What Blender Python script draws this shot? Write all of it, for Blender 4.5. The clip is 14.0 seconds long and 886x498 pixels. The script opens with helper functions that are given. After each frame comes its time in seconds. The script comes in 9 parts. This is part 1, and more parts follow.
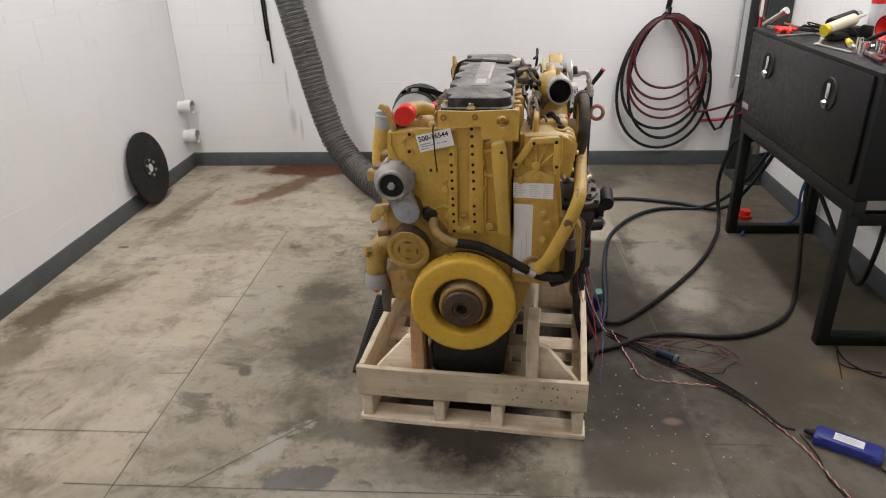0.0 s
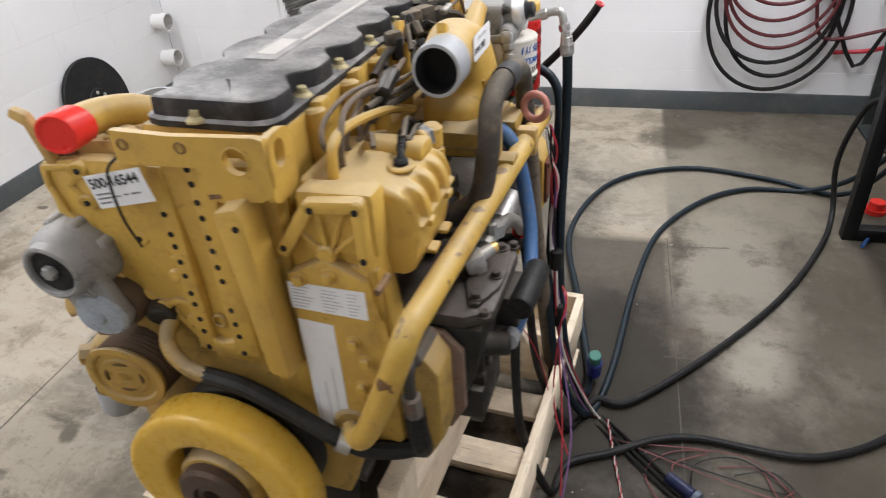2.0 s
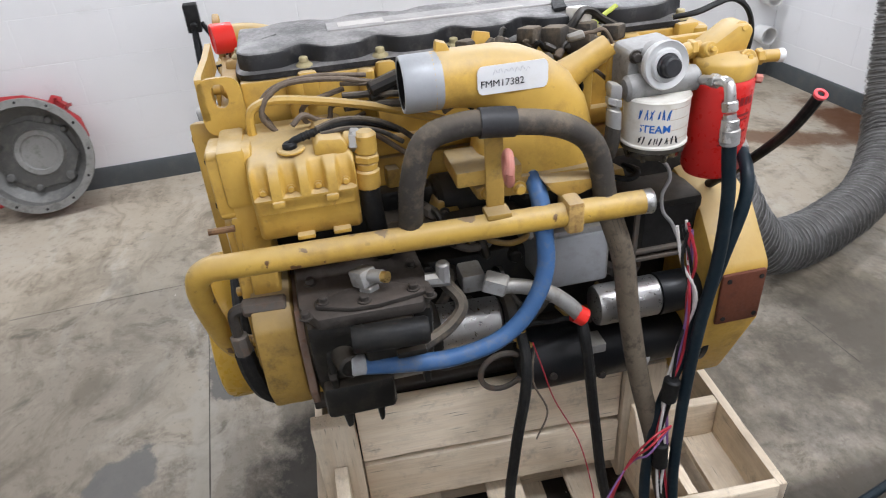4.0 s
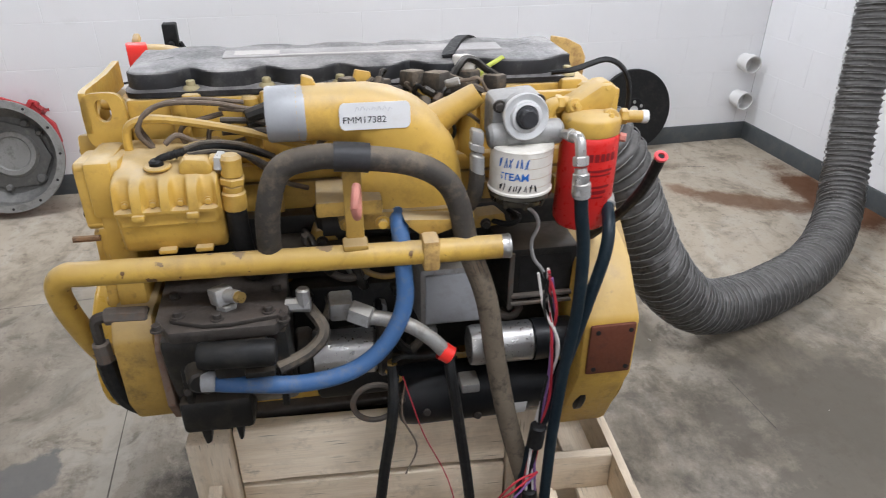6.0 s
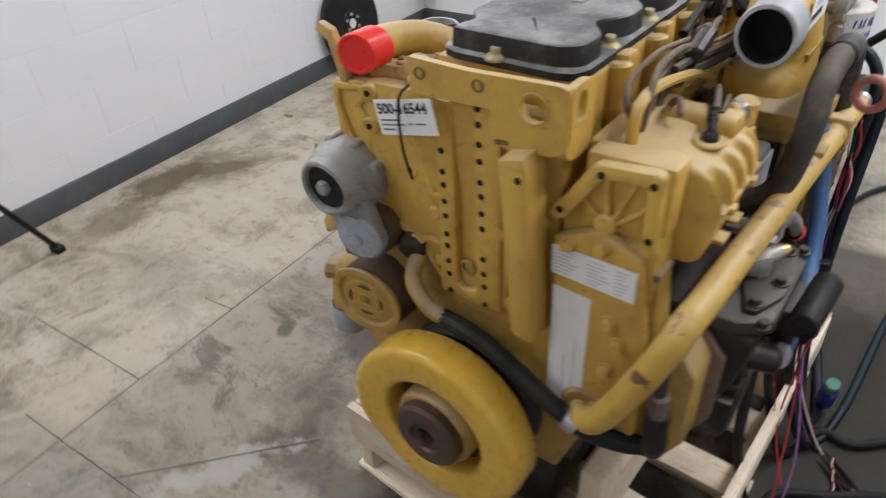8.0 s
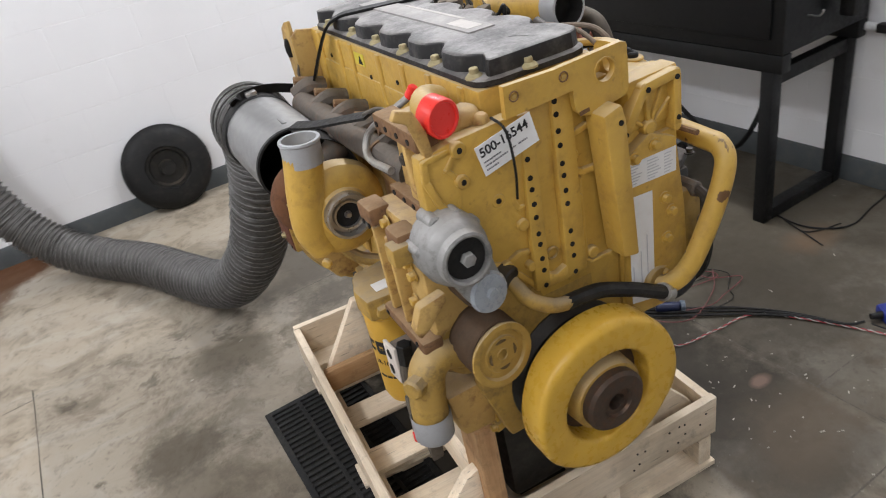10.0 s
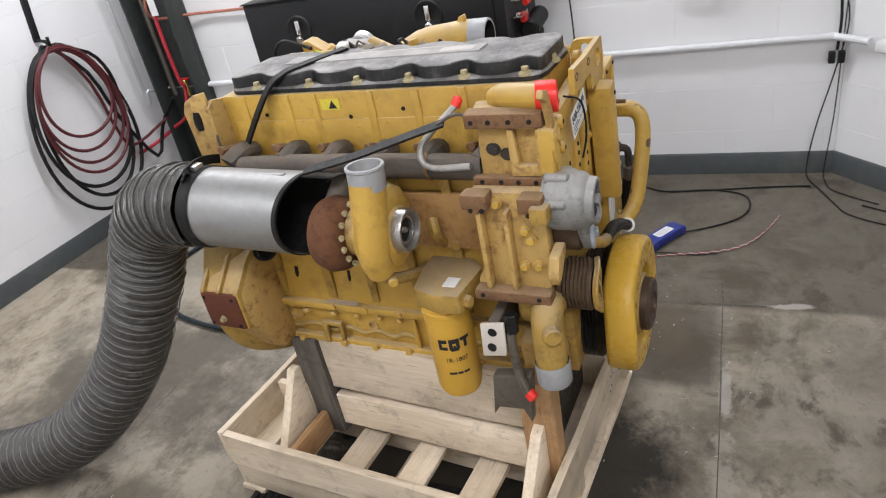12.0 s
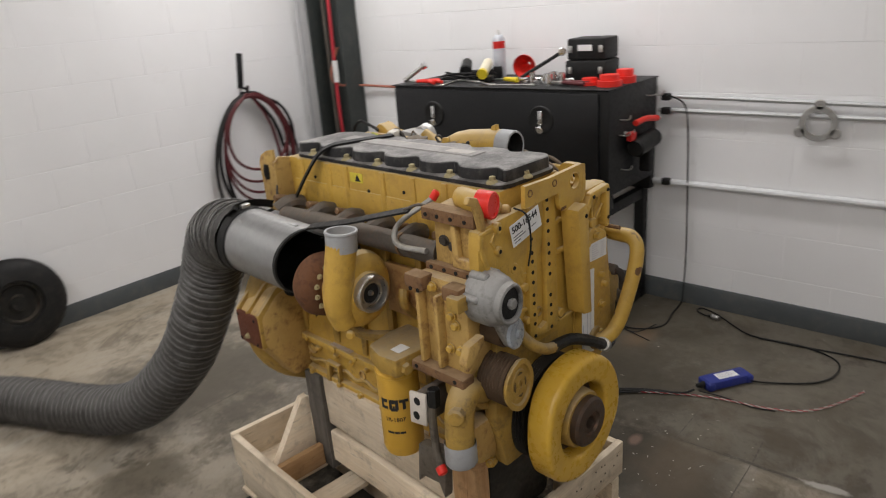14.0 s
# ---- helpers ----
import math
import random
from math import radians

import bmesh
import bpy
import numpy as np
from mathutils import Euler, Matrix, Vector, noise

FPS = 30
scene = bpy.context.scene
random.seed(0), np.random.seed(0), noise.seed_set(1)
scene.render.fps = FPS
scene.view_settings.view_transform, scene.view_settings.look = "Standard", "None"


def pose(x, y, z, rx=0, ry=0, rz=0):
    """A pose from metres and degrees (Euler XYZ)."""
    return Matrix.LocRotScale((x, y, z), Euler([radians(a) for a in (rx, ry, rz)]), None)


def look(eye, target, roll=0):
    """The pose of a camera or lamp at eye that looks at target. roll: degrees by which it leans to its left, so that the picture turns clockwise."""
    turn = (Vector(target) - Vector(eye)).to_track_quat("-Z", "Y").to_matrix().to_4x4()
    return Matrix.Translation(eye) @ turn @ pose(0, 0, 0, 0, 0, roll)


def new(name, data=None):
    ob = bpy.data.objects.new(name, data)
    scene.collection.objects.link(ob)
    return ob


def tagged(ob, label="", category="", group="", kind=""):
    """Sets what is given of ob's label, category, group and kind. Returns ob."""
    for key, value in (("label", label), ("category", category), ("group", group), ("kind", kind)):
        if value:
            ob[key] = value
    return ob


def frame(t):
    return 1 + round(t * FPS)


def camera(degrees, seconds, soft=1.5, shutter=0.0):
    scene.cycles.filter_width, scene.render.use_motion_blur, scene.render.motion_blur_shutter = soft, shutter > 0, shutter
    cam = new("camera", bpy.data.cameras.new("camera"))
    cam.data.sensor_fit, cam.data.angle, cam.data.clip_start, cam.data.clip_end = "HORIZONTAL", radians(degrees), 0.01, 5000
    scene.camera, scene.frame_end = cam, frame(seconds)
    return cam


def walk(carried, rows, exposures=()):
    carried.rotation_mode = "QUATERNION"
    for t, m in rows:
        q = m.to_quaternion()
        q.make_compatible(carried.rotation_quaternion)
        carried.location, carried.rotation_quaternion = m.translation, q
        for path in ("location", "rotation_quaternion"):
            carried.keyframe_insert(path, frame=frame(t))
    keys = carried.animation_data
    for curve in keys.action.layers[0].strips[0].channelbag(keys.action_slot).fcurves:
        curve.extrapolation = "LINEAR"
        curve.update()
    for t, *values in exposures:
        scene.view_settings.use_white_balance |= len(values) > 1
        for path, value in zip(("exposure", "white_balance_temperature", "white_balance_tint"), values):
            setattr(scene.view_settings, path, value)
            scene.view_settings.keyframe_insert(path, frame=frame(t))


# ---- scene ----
cam = camera(66.3, 14.0, soft=1.05, shutter=0.3)

PATH = [
    (0, (1.918, 1.303, 1.619), (1.781, 3.113, 0.78), -1.5),
    (0.5, (1.859, 1.611, 1.585), (1.787, 3.419, 0.733), -1.1),
    (1, (2.014, 1.978, 1.575), (1.667, 3.73, 0.676), -3.8),
    (1.5, (2.185, 2.301, 1.51), (1.781, 3.975, 0.493), -3.8),
    (2, (2.41, 2.511, 1.493), (1.949, 4.127, 0.408), -3.9),
    (2.2, (2.534, 2.561, 1.48), (1.921, 4.151, 0.433), -4.1),
    (4.3, (3.144, 3.405, 1.488), (1.472, 3.704, 0.433), -4.0),
    (4.5, (3.172, 3.467, 1.487), (1.483, 3.738, 0.451), -3.6),
    (5, (3.206, 3.572, 1.479), (1.508, 3.829, 0.455), -3.2),
    (5.5, (3.221, 3.583, 1.491), (1.514, 3.972, 0.524), 0.2),
    (6, (3.187, 3.515, 1.491), (1.491, 3.926, 0.515), 0.4),
    (6.5, (3.093, 3.313, 1.507), (1.504, 3.845, 0.416), 1.8),
    (7, (2.916, 2.905, 1.494), (1.62, 3.931, 0.368), 6.6),
    (7.5, (2.686, 2.651, 1.487), (1.556, 3.957, 0.477), 7.1),
    (8, (2.275, 2.529, 1.474), (1.352, 3.86, 0.301), -3.1),
    (8.5, (1.934, 2.389, 1.44), (1.49, 4.024, 0.378), -6.8),
    (9, (1.67, 2.312, 1.497), (1.751, 3.978, 0.394), -6.6),
    (9.2, (1.588, 2.293, 1.477), (1.81, 3.985, 0.433), -8.0),
    (11.3, (0.746, 2.781, 1.513), (2.086, 3.874, 0.508), -11.7),
    (11.5, (0.694, 2.822, 1.52), (2.097, 3.845, 0.528), -11.7),
    (12, (0.505, 2.92, 1.541), (2.071, 3.703, 0.573), -11.7),
    (12.5, (0.405, 2.957, 1.55), (2.044, 3.667, 0.651), -10.2),
    (13, (0.399, 2.933, 1.54), (2.078, 3.599, 0.68), -7.8),
    (13.5, (0.453, 2.72, 1.571), (2.085, 3.61, 0.833), -8.6),
    (14, (0.613, 2.406, 1.548), (2.006, 3.668, 0.866), -4.5),
]
walk(cam, [(t, look(eye, target, roll)) for t, eye, target, roll in PATH],
     [(0, -0.26, 6900, 10), (1.0, -0.38, 6650, 10), (1.5, -0.08, 6550, 10), (2.0, 0.14, 6450, 10), (5.0, 0.05, 6100, 10), (5.5, 0.0, 6150, 10), (6.5, 0.12, 6250, 10),
      (7.0, 0.16, 6350, 10), (7.5, -0.16, 6350, 10), (8.0, -0.1, 6250, 10), (8.5, -0.22, 6400, 10), (9.0, -0.02, 6400, 10), (12.5, -0.02, 6450, 10), (13.0, -0.1, 6500, 10), (13.5, -0.46, 6750, 10), (14.0, -0.62, 6900, 10)])

# ---------- world and light ----------
world = bpy.data.worlds.new("world")
scene.world = world
world.use_nodes = True
world.node_tree.nodes["Background"].inputs[0].default_value = (0.6, 0.65, 0.7, 1)
world.node_tree.nodes["Background"].inputs[1].default_value = 0.005
CEIL = 2.95
LAMPS = [(0.05, 2.7), (3.05, 3.95), (0.05, 5.1), (3.05, 5.5), (0.4, 0.6)]
for lx, ly in LAMPS:
    power = 23.0 if ly < 1 else 32.5
    ld = bpy.data.lights.new("tube_light", "AREA")
    ld.shape, ld.size, ld.size_y, ld.energy, ld.color = "RECTANGLE", 0.24, 1.15, power, (0.98, 0.985, 1.03)
    lo = new("tube_light", ld)
    lo.location = (lx, ly, CEIL - 0.105)

# ---------- mesh helpers ----------
def part(name, bm, material, parent=None, label="", sharp=0.6):
    me = bpy.data.meshes.new(name)
    bmesh.ops.recalc_face_normals(bm, faces=bm.faces[:])
    bm.to_mesh(me)
    bm.free()
    me.materials.append(material)
    for p in me.polygons:
        p.use_smooth = True
    me.set_sharp_from_angle(angle=sharp)
    ob = new(name, me)
    if parent:
        ob.parent = parent
    if label:
        ob["label"] = label
    return ob


def thing(name, label, category, m=None, group="", kind=""):
    ob = new(name)
    ob.empty_display_size = 0.1
    if m is not None:
        ob.matrix_world = m
    return tagged(ob, label, category, group, kind)


def solo(name, bm, material, label, category, kind="", group=""):
    return tagged(part(name, bm, material), label, category, group, kind)


def B():
    return bmesh.new()


def bevel_new(bm, verts, amount, seg=2):
    if amount <= 0:
        return
    vs = set(verts)
    edges = [e for e in bm.edges if e.verts[0] in vs and e.verts[1] in vs and len(e.link_faces) == 2 and e.calc_face_angle(0) > 0.5]
    bmesh.ops.bevel(bm, geom=edges, offset=amount, segments=seg, affect="EDGES", profile=0.5, clamp_overlap=True)


def box(bm, x0, x1, y0, y1, z0, z1, bev=0.004, m=None, seg=2):
    r = bmesh.ops.create_cube(bm, size=1)["verts"]
    for v in r:
        v.co = Vector(((x0 + x1) / 2 + v.co.x * (x1 - x0), (y0 + y1) / 2 + v.co.y * (y1 - y0), (z0 + z1) / 2 + v.co.z * (z1 - z0)))
        if m is not None:
            v.co = m @ v.co
    bevel_new(bm, r, bev, seg)
    return bm


def prism(bm, poly, axis, a0, a1, bev=0.003, seg=2):
    """poly: two coordinates, in the order of the axes left when axis is taken out."""
    def put(p, a):
        c = list(p)
        c.insert("xyz".index(axis), a)
        return bm.verts.new(c)
    lo, hi = [put(p, a0) for p in poly], [put(p, a1) for p in poly]
    bm.faces.new(lo), bm.faces.new(hi)
    n = len(poly)
    for i in range(n):
        bm.faces.new((lo[i], lo[(i + 1) % n], hi[(i + 1) % n], hi[i]))
    bmesh.ops.recalc_face_normals(bm, faces=bm.faces[:])
    bevel_new(bm, lo + hi, bev, seg)
    return bm


def turn_to(d):
    return Vector((0, 0, 1)).rotation_difference(Vector(d).normalized()).to_matrix()


def lathe(bm, origin, way, profile, seg=28, arc=2 * math.pi):
    """profile: rows of (height along way, radius)."""
    rot, o = turn_to(way), Vector(origin)
    full = arc > 6.28
    n = seg if full else seg + 1
    rings = []
    for h, r in profile:
        if r < 1e-5:
            rings.append([bm.verts.new(o + rot @ Vector((0, 0, h)))])
        else:
            rings.append([bm.verts.new(o + rot @ Vector((r * math.cos(arc * i / seg), r * math.sin(arc * i / seg), h))) for i in range(n)])
    for a, b in zip(rings, rings[1:]):
        for i in range(seg if full else seg):
            j = (i + 1) % n if full else i + 1
            f = [a[i % len(a)], a[j % len(a)], b[j % len(b)], b[i % len(b)]]
            f = list(dict.fromkeys(f))
            if len(f) > 2:
                bm.faces.new(f)
    return bm


def cyl(bm, p0, p1, r, r2=None, seg=20, bev=0.0):
    d = Vector(p1) - Vector(p0)
    L, r2 = d.length, r if r2 is None else r2
    c = min(bev, r * 0.5, L * 0.4)
    prof = [(0, 0), (0, r - c), (c, r), (L - c, r2), (L, r2 - c), (L, 0)] if c else [(0, 0), (0, r), (L, r2), (L, 0)]
    return lathe(bm, p0, d, prof, seg)


def spline(pts, step=6):
    pts = [Vector(p) for p in pts]
    if len(pts) < 3:
        return pts
    ext = [2 * pts[0] - pts[1]] + pts + [2 * pts[-1] - pts[-2]]
    out = []
    for a, b, c, d in zip(ext, ext[1:], ext[2:], ext[3:]):
        for i in range(step):
            t = i / step
            out.append(0.5 * ((2 * b) + (c - a) * t + (2 * a - 5 * b + 4 * c - d) * t * t + (3 * b - a - 3 * c + d) * t ** 3))
    return out + [pts[-1]]


def sweep(bm, path, radii, seg=12, cap=True):
    path = [Vector(p) for p in path]
    n, prev, normal = len(path), None, None
    for i, p in enumerate(path):
        t = (path[min(i + 1, n - 1)] - path[max(i - 1, 0)]).normalized()
        if normal is None:
            normal = t.orthogonal().normalized()
        normal = (normal - t * normal.dot(t)).normalized()
        side = t.cross(normal)
        r = radii[i] if isinstance(radii, (list, tuple)) else radii
        ring = [bm.verts.new(p + r * (math.cos(2 * math.pi * k / seg) * normal + math.sin(2 * math.pi * k / seg) * side)) for k in range(seg)]
        if prev:
            for k in range(seg):
                bm.faces.new((prev[k], prev[(k + 1) % seg], ring[(k + 1) % seg], ring[k]))
        elif cap:
            bm.faces.new(ring)
        prev = ring
    if cap:
        bm.faces.new(prev)
    return bm


def tube(bm, pts, r, seg=10, step=6):
    return sweep(bm, spline(pts, step), r, seg)


def ring_plate(bm, centre, way, r_out, r_in, thick, seg=32, bev=0.002):
    return lathe(bm, centre, way, [(0, r_in), (0, r_out - bev), (bev, r_out), (thick - bev, r_out), (thick, r_out - bev), (thick, r_in), (0, r_in)], seg)


def shared(name, me, parent, places, way=None):
    """Objects of their own on one mesh, at these places of the parent."""
    for p in places:
        ob = new(name, me)
        ob.parent = parent
        ob.matrix_local = Matrix.Translation(p) @ (turn_to(way).to_4x4() if way else Matrix.Identity(4))


def mesh_of(name, bm, material, sharp=0.6):
    me = bpy.data.meshes.new(name)
    bmesh.ops.recalc_face_normals(bm, faces=bm.faces[:])
    bm.to_mesh(me)
    bm.free()
    me.materials.append(material)
    for p in me.polygons:
        p.use_smooth = True
    me.set_sharp_from_angle(angle=sharp)
    return me


def bolt_mesh(r, h, material, washer=True):
    bm = B()
    prof = [(0, r * 1.55), (h * 0.22, r * 1.5), (h * 0.22, r)] if washer else [(0, r)]
    lathe(bm, (0, 0, 0), (0, 0, 1), [(0, 0)] + prof + [(h * 0.92, r), (h, r * 0.85), (h, 0)], 6 if not washer else 12)
    return mesh_of("bolt", bm, material, 0.5)


def lettering(name, text, size, material, parent, m, depth=0.0006, bold=0.0, can=0.0):
    """Built-in letters; can: the radius of the upright can round which they are bent."""
    cu = bpy.data.curves.new(name, "FONT")
    cu.body, cu.size, cu.extrude, cu.offset = text, size, depth, bold
    tmp = new(name, cu)
    bpy.context.view_layer.update()
    me = bpy.data.meshes.new_from_object(tmp.evaluated_get(bpy.context.evaluated_depsgraph_get()))
    bpy.data.objects.remove(tmp)
    if can:
        w = max(v.co.x for v in me.vertices)
        for v in me.vertices:
            a = (v.co.x - w / 2) / can
            v.co = Vector((can * math.sin(a), v.co.y, can * (math.cos(a) - 1) + v.co.z))
    me.materials.append(material)
    ob = new(name, me)
    ob.parent = parent
    ob.matrix_local = m
    return ob


def pierced(bm, outline, holes, y0, y1, seg=24):
    """A plate across y with round holes through it; outline of (x, z), holes of (x, z, r)."""
    loops = [list(outline)] + [[(x + r * math.cos(2 * math.pi * k / seg), z + r * math.sin(2 * math.pi * k / seg)) for k in range(seg)] for x, z, r in holes]
    edges = []
    for loop in loops:
        vs = [bm.verts.new((x, y0, z)) for x, z in loop]
        edges += [bm.edges.new((vs[k], vs[(k + 1) % len(vs)])) for k in range(len(vs))]
    faces = [g for g in bmesh.ops.triangle_fill(bm, edges=edges, use_beauty=True)["geom"] if isinstance(g, bmesh.types.BMFace)]
    out = bmesh.ops.extrude_face_region(bm, geom=faces)["geom"]
    for v in out:
        if isinstance(v, bmesh.types.BMVert):
            v.co.y = y1
    return bm


def ridge(bm, pts, w, y0, y1, bev=0.003):
    """A cast rib of width w along (x, z) points, standing from y1 out to y0, with rounded joints."""
    for (ax, az), (bx, bz) in zip(pts, pts[1:]):
        d = Vector((bx - ax, bz - az)).normalized() * w / 2
        n = Vector((-d.y, d.x))
        prism(bm, [(ax - n.x, az - n.y), (bx - n.x, bz - n.y), (bx + n.x, bz + n.y), (ax + n.x, az + n.y)], "y", y0, y1, bev)
    for x, z in pts:
        cyl(bm, (x, y1, z), (x, y0 + 0.0002, z), w / 2, seg=12, bev=bev * 0.8)
    return bm


# ---------- materials ----------
def nodes_of(name):
    m = bpy.data.materials.new(name)
    m.use_nodes = True
    nt = m.node_tree
    return m, nt, nt.nodes["Principled BSDF"]


def link(nt, a, b):
    nt.links.new(a, b)


def noise_node(nt, vec, scale, detail=4, rough=0.6):
    n = nt.nodes.new("ShaderNodeTexNoise")
    n.inputs["Scale"].default_value, n.inputs["Detail"].default_value, n.inputs["Roughness"].default_value = scale, detail, rough
    link(nt, vec, n.inputs["Vector"])
    return n.outputs["Fac"]


def ramp(nt, fac, lo, hi, a=0.0, b=1.0):
    n = nt.nodes.new("ShaderNodeMapRange")
    n.inputs[1].default_value, n.inputs[2].default_value, n.inputs[3].default_value, n.inputs[4].default_value = lo, hi, a, b
    link(nt, fac, n.inputs[0])
    return n.outputs[0]


def blend(nt, fac, a, b, mode="MIX"):
    n = nt.nodes.new("ShaderNodeMix")
    n.data_type, n.blend_type = "RGBA", mode
    for sock, val in ((n.inputs[0], fac), (n.inputs[6], a), (n.inputs[7], b)):
        if isinstance(val, (int, float)):
            sock.default_value = val
        elif isinstance(val, tuple):
            sock.default_value = (*val, 1)
        else:
            link(nt, val, sock)
    return n.outputs[2]


def maths(nt, op, a, b=None):
    n = nt.nodes.new("ShaderNodeMath")
    n.operation = op
    for sock, val in zip(n.inputs, (a, b)):
        if isinstance(val, (int, float)):
            sock.default_value = val
        elif val is not None:
            link(nt, val, sock)
    return n.outputs[0]


def bumped(nt, bsdf, height, strength, dist=0.002):
    n = nt.nodes.new("ShaderNodeBump")
    n.inputs["Strength"].default_value, n.inputs["Distance"].default_value = strength, dist
    link(nt, height, n.inputs["Height"])
    link(nt, n.outputs[0], bsdf.inputs["Normal"])


def surface(name, col, rough=0.5, metal=0.0, dirt=None, amount=0.35, big=6.0, fine=90.0, bump=0.15, dust=None, dust_amount=0.0, spec=0.36, vary=0.12, grime=None, chips=None, patchy=0.0):
    """Paint, metal, rubber or wood: a base colour, stains at two scales, fine relief, and settled dust on what faces up."""
    m, nt, bs = nodes_of(name)
    co = nt.nodes.new("ShaderNodeTexCoord").outputs["Object"]
    nb, nf = noise_node(nt, co, big, 6, 0.65), noise_node(nt, co, fine, 3, 0.6)
    c = blend(nt, ramp(nt, nb, 0.3, 0.7), tuple(x * (1 - vary) for x in col), tuple(min(1, x * (1 + vary)) for x in col))
    if dirt:
        mid = noise_node(nt, co, big * 4, 6, 0.7)
        spots = ramp(nt, maths(nt, "ADD", maths(nt, "MULTIPLY", mid, 0.65), maths(nt, "MULTIPLY", nb, 0.35)), 0.5, 0.66, 0, amount)
        c = blend(nt, spots, c, dirt)
    if grime:
        film = noise_node(nt, co, 3.1, 9, 0.74)
        c = blend(nt, ramp(nt, film, 0.48, 0.64, 0, 0.5), c, grime)
        spots = noise_node(nt, co, 48, 3, 0.55)
        c = blend(nt, ramp(nt, spots, 0.66, 0.74, 0, 0.4), c, (0.13, 0.07, 0.03))
    if chips:
        flake = noise_node(nt, co, 26, 4, 0.5)
        c = blend(nt, ramp(nt, flake, 0.618, 0.635, 0, 0.9), c, chips)
    if dust:
        nz = nt.nodes.new("ShaderNodeSeparateXYZ")
        geo = nt.nodes.new("ShaderNodeNewGeometry")
        link(nt, geo.outputs["Normal"], nz.inputs[0])
        up = maths(nt, "MULTIPLY", ramp(nt, nz.outputs[2], 0.25, 0.95), ramp(nt, nb, 0.25, 0.6, 0.45, 1.0))
        if patchy:
            worn = ramp(nt, noise_node(nt, co, 11, 7, 0.7), 0.42, 0.58, 1 - patchy, 1.0)
            up = maths(nt, "MULTIPLY", up, worn)
        c = blend(nt, maths(nt, "MULTIPLY", up, dust_amount), c, dust)
    link(nt, c, bs.inputs["Base Color"])
    bs.inputs["Metallic"].default_value = metal
    bs.inputs["Specular IOR Level"].default_value = spec
    link(nt, ramp(nt, nf, 0.3, 0.7, max(0.03, rough - 0.1), min(1, rough + 0.12)), bs.inputs["Roughness"])
    bumped(nt, bs, nf, bump, 0.0015)
    return m


DUST = (0.42, 0.36, 0.26)
RUST = (0.16, 0.06, 0.025)
YELLOW = surface("yellow_paint", (0.565, 0.352, 0.068), 0.45, 0, (0.17, 0.098, 0.036), 0.42, 5, 120, 0.14, (0.50, 0.42, 0.28), 0.6, grime=(0.40, 0.235, 0.055))
YELLOW_CLEAN = surface("damper_paint", (0.58, 0.352, 0.045), 0.3, 0, (0.36, 0.21, 0.04), 0.1, 4, 60, 0.004, vary=0.06)
YELLOW_DIRTY = surface("grimy_yellow_paint", (0.42, 0.262, 0.058), 0.62, 0, (0.10, 0.068, 0.034), 0.7, 7, 120, 0.2, DUST, 0.6, grime=(0.20, 0.125, 0.045))
YELLOW_RUSTY = surface("rust_stained_yellow", (0.50, 0.325, 0.105), 0.7, 0, (0.17, 0.078, 0.035), 0.85, 9, 140, 0.3, (0.52, 0.42, 0.28), 0.55, grime=(0.34, 0.185, 0.065))
BLACK_COVER = surface("black_moulded_cover", (0.016, 0.016, 0.017), 0.45, 0, (0.13, 0.12, 0.11), 0.4, 7, 160, 0.12, (0.33, 0.315, 0.30), 0.92, patchy=0.6)
BLACK = surface("black_rubber", (0.009, 0.009, 0.009), 0.55, 0, (0.04, 0.037, 0.03), 0.4, 8, 120, 0.1, spec=0.3)
BLACK_OILY = surface("oily_black_casting", (0.014, 0.0135, 0.012), 0.4, 0.1, (0.05, 0.042, 0.032), 0.6, 9, 70, 0.15, (0.13, 0.105, 0.08), 0.45)
BLACK_PAINT = surface("black_enamel", (0.0065, 0.007, 0.008), 0.4, 0, (0.02, 0.02, 0.02), 0.15, 3, 40, 0.0, spec=0.35)
BLACK_SATIN = surface("black_satin_steel", (0.007, 0.0075, 0.008), 0.46, 0.0, (0.024, 0.022, 0.02), 0.2, 3, 60, 0.01, spec=0.3)
HOSE_GREY = surface("dirty_grey_hose", (0.048, 0.042, 0.035), 0.72, 0, (0.17, 0.13, 0.085), 0.6, 9, 120, 0.2, (0.26, 0.21, 0.15), 0.5)
PUMP_GREY = surface("grease_brown_casting", (0.050, 0.043, 0.037), 0.5, 0.15, (0.016, 0.014, 0.012), 0.8, 9, 120, 0.3, (0.13, 0.105, 0.088), 0.55, patchy=0.6)
BLUE_HOSE = surface("faded_blue_hose", (0.050, 0.120, 0.265), 0.5, 0, (0.14, 0.15, 0.16), 0.65, 10, 120, 0.1)
TEAL_HOSE = surface("dark_teal_hose", (0.005, 0.0145, 0.022), 0.48, 0, (0.03, 0.035, 0.035), 0.3, 10, 120, 0.06)
STEEL = surface("bare_steel", (0.52, 0.51, 0.49), 0.34, 0.9, (0.24, 0.22, 0.19), 0.2, 6, 160, 0.08)
DUSTY_ALU = surface("dusty_cast_aluminium", (0.27, 0.268, 0.258), 0.55, 0.25, (0.09, 0.085, 0.078), 0.65, 14, 140, 0.25, (0.55, 0.53, 0.50), 0.4)
RUST_PANEL = surface("orange_rusted_paint", (0.40, 0.23, 0.085), 0.65, 0, (0.20, 0.08, 0.03), 0.85, 8, 120, 0.2)
STEEL_DULL = surface("dull_cast_aluminium", (0.36, 0.355, 0.34), 0.5, 0.5, (0.13, 0.115, 0.09), 0.5, 12, 140, 0.25, DUST, 0.4)
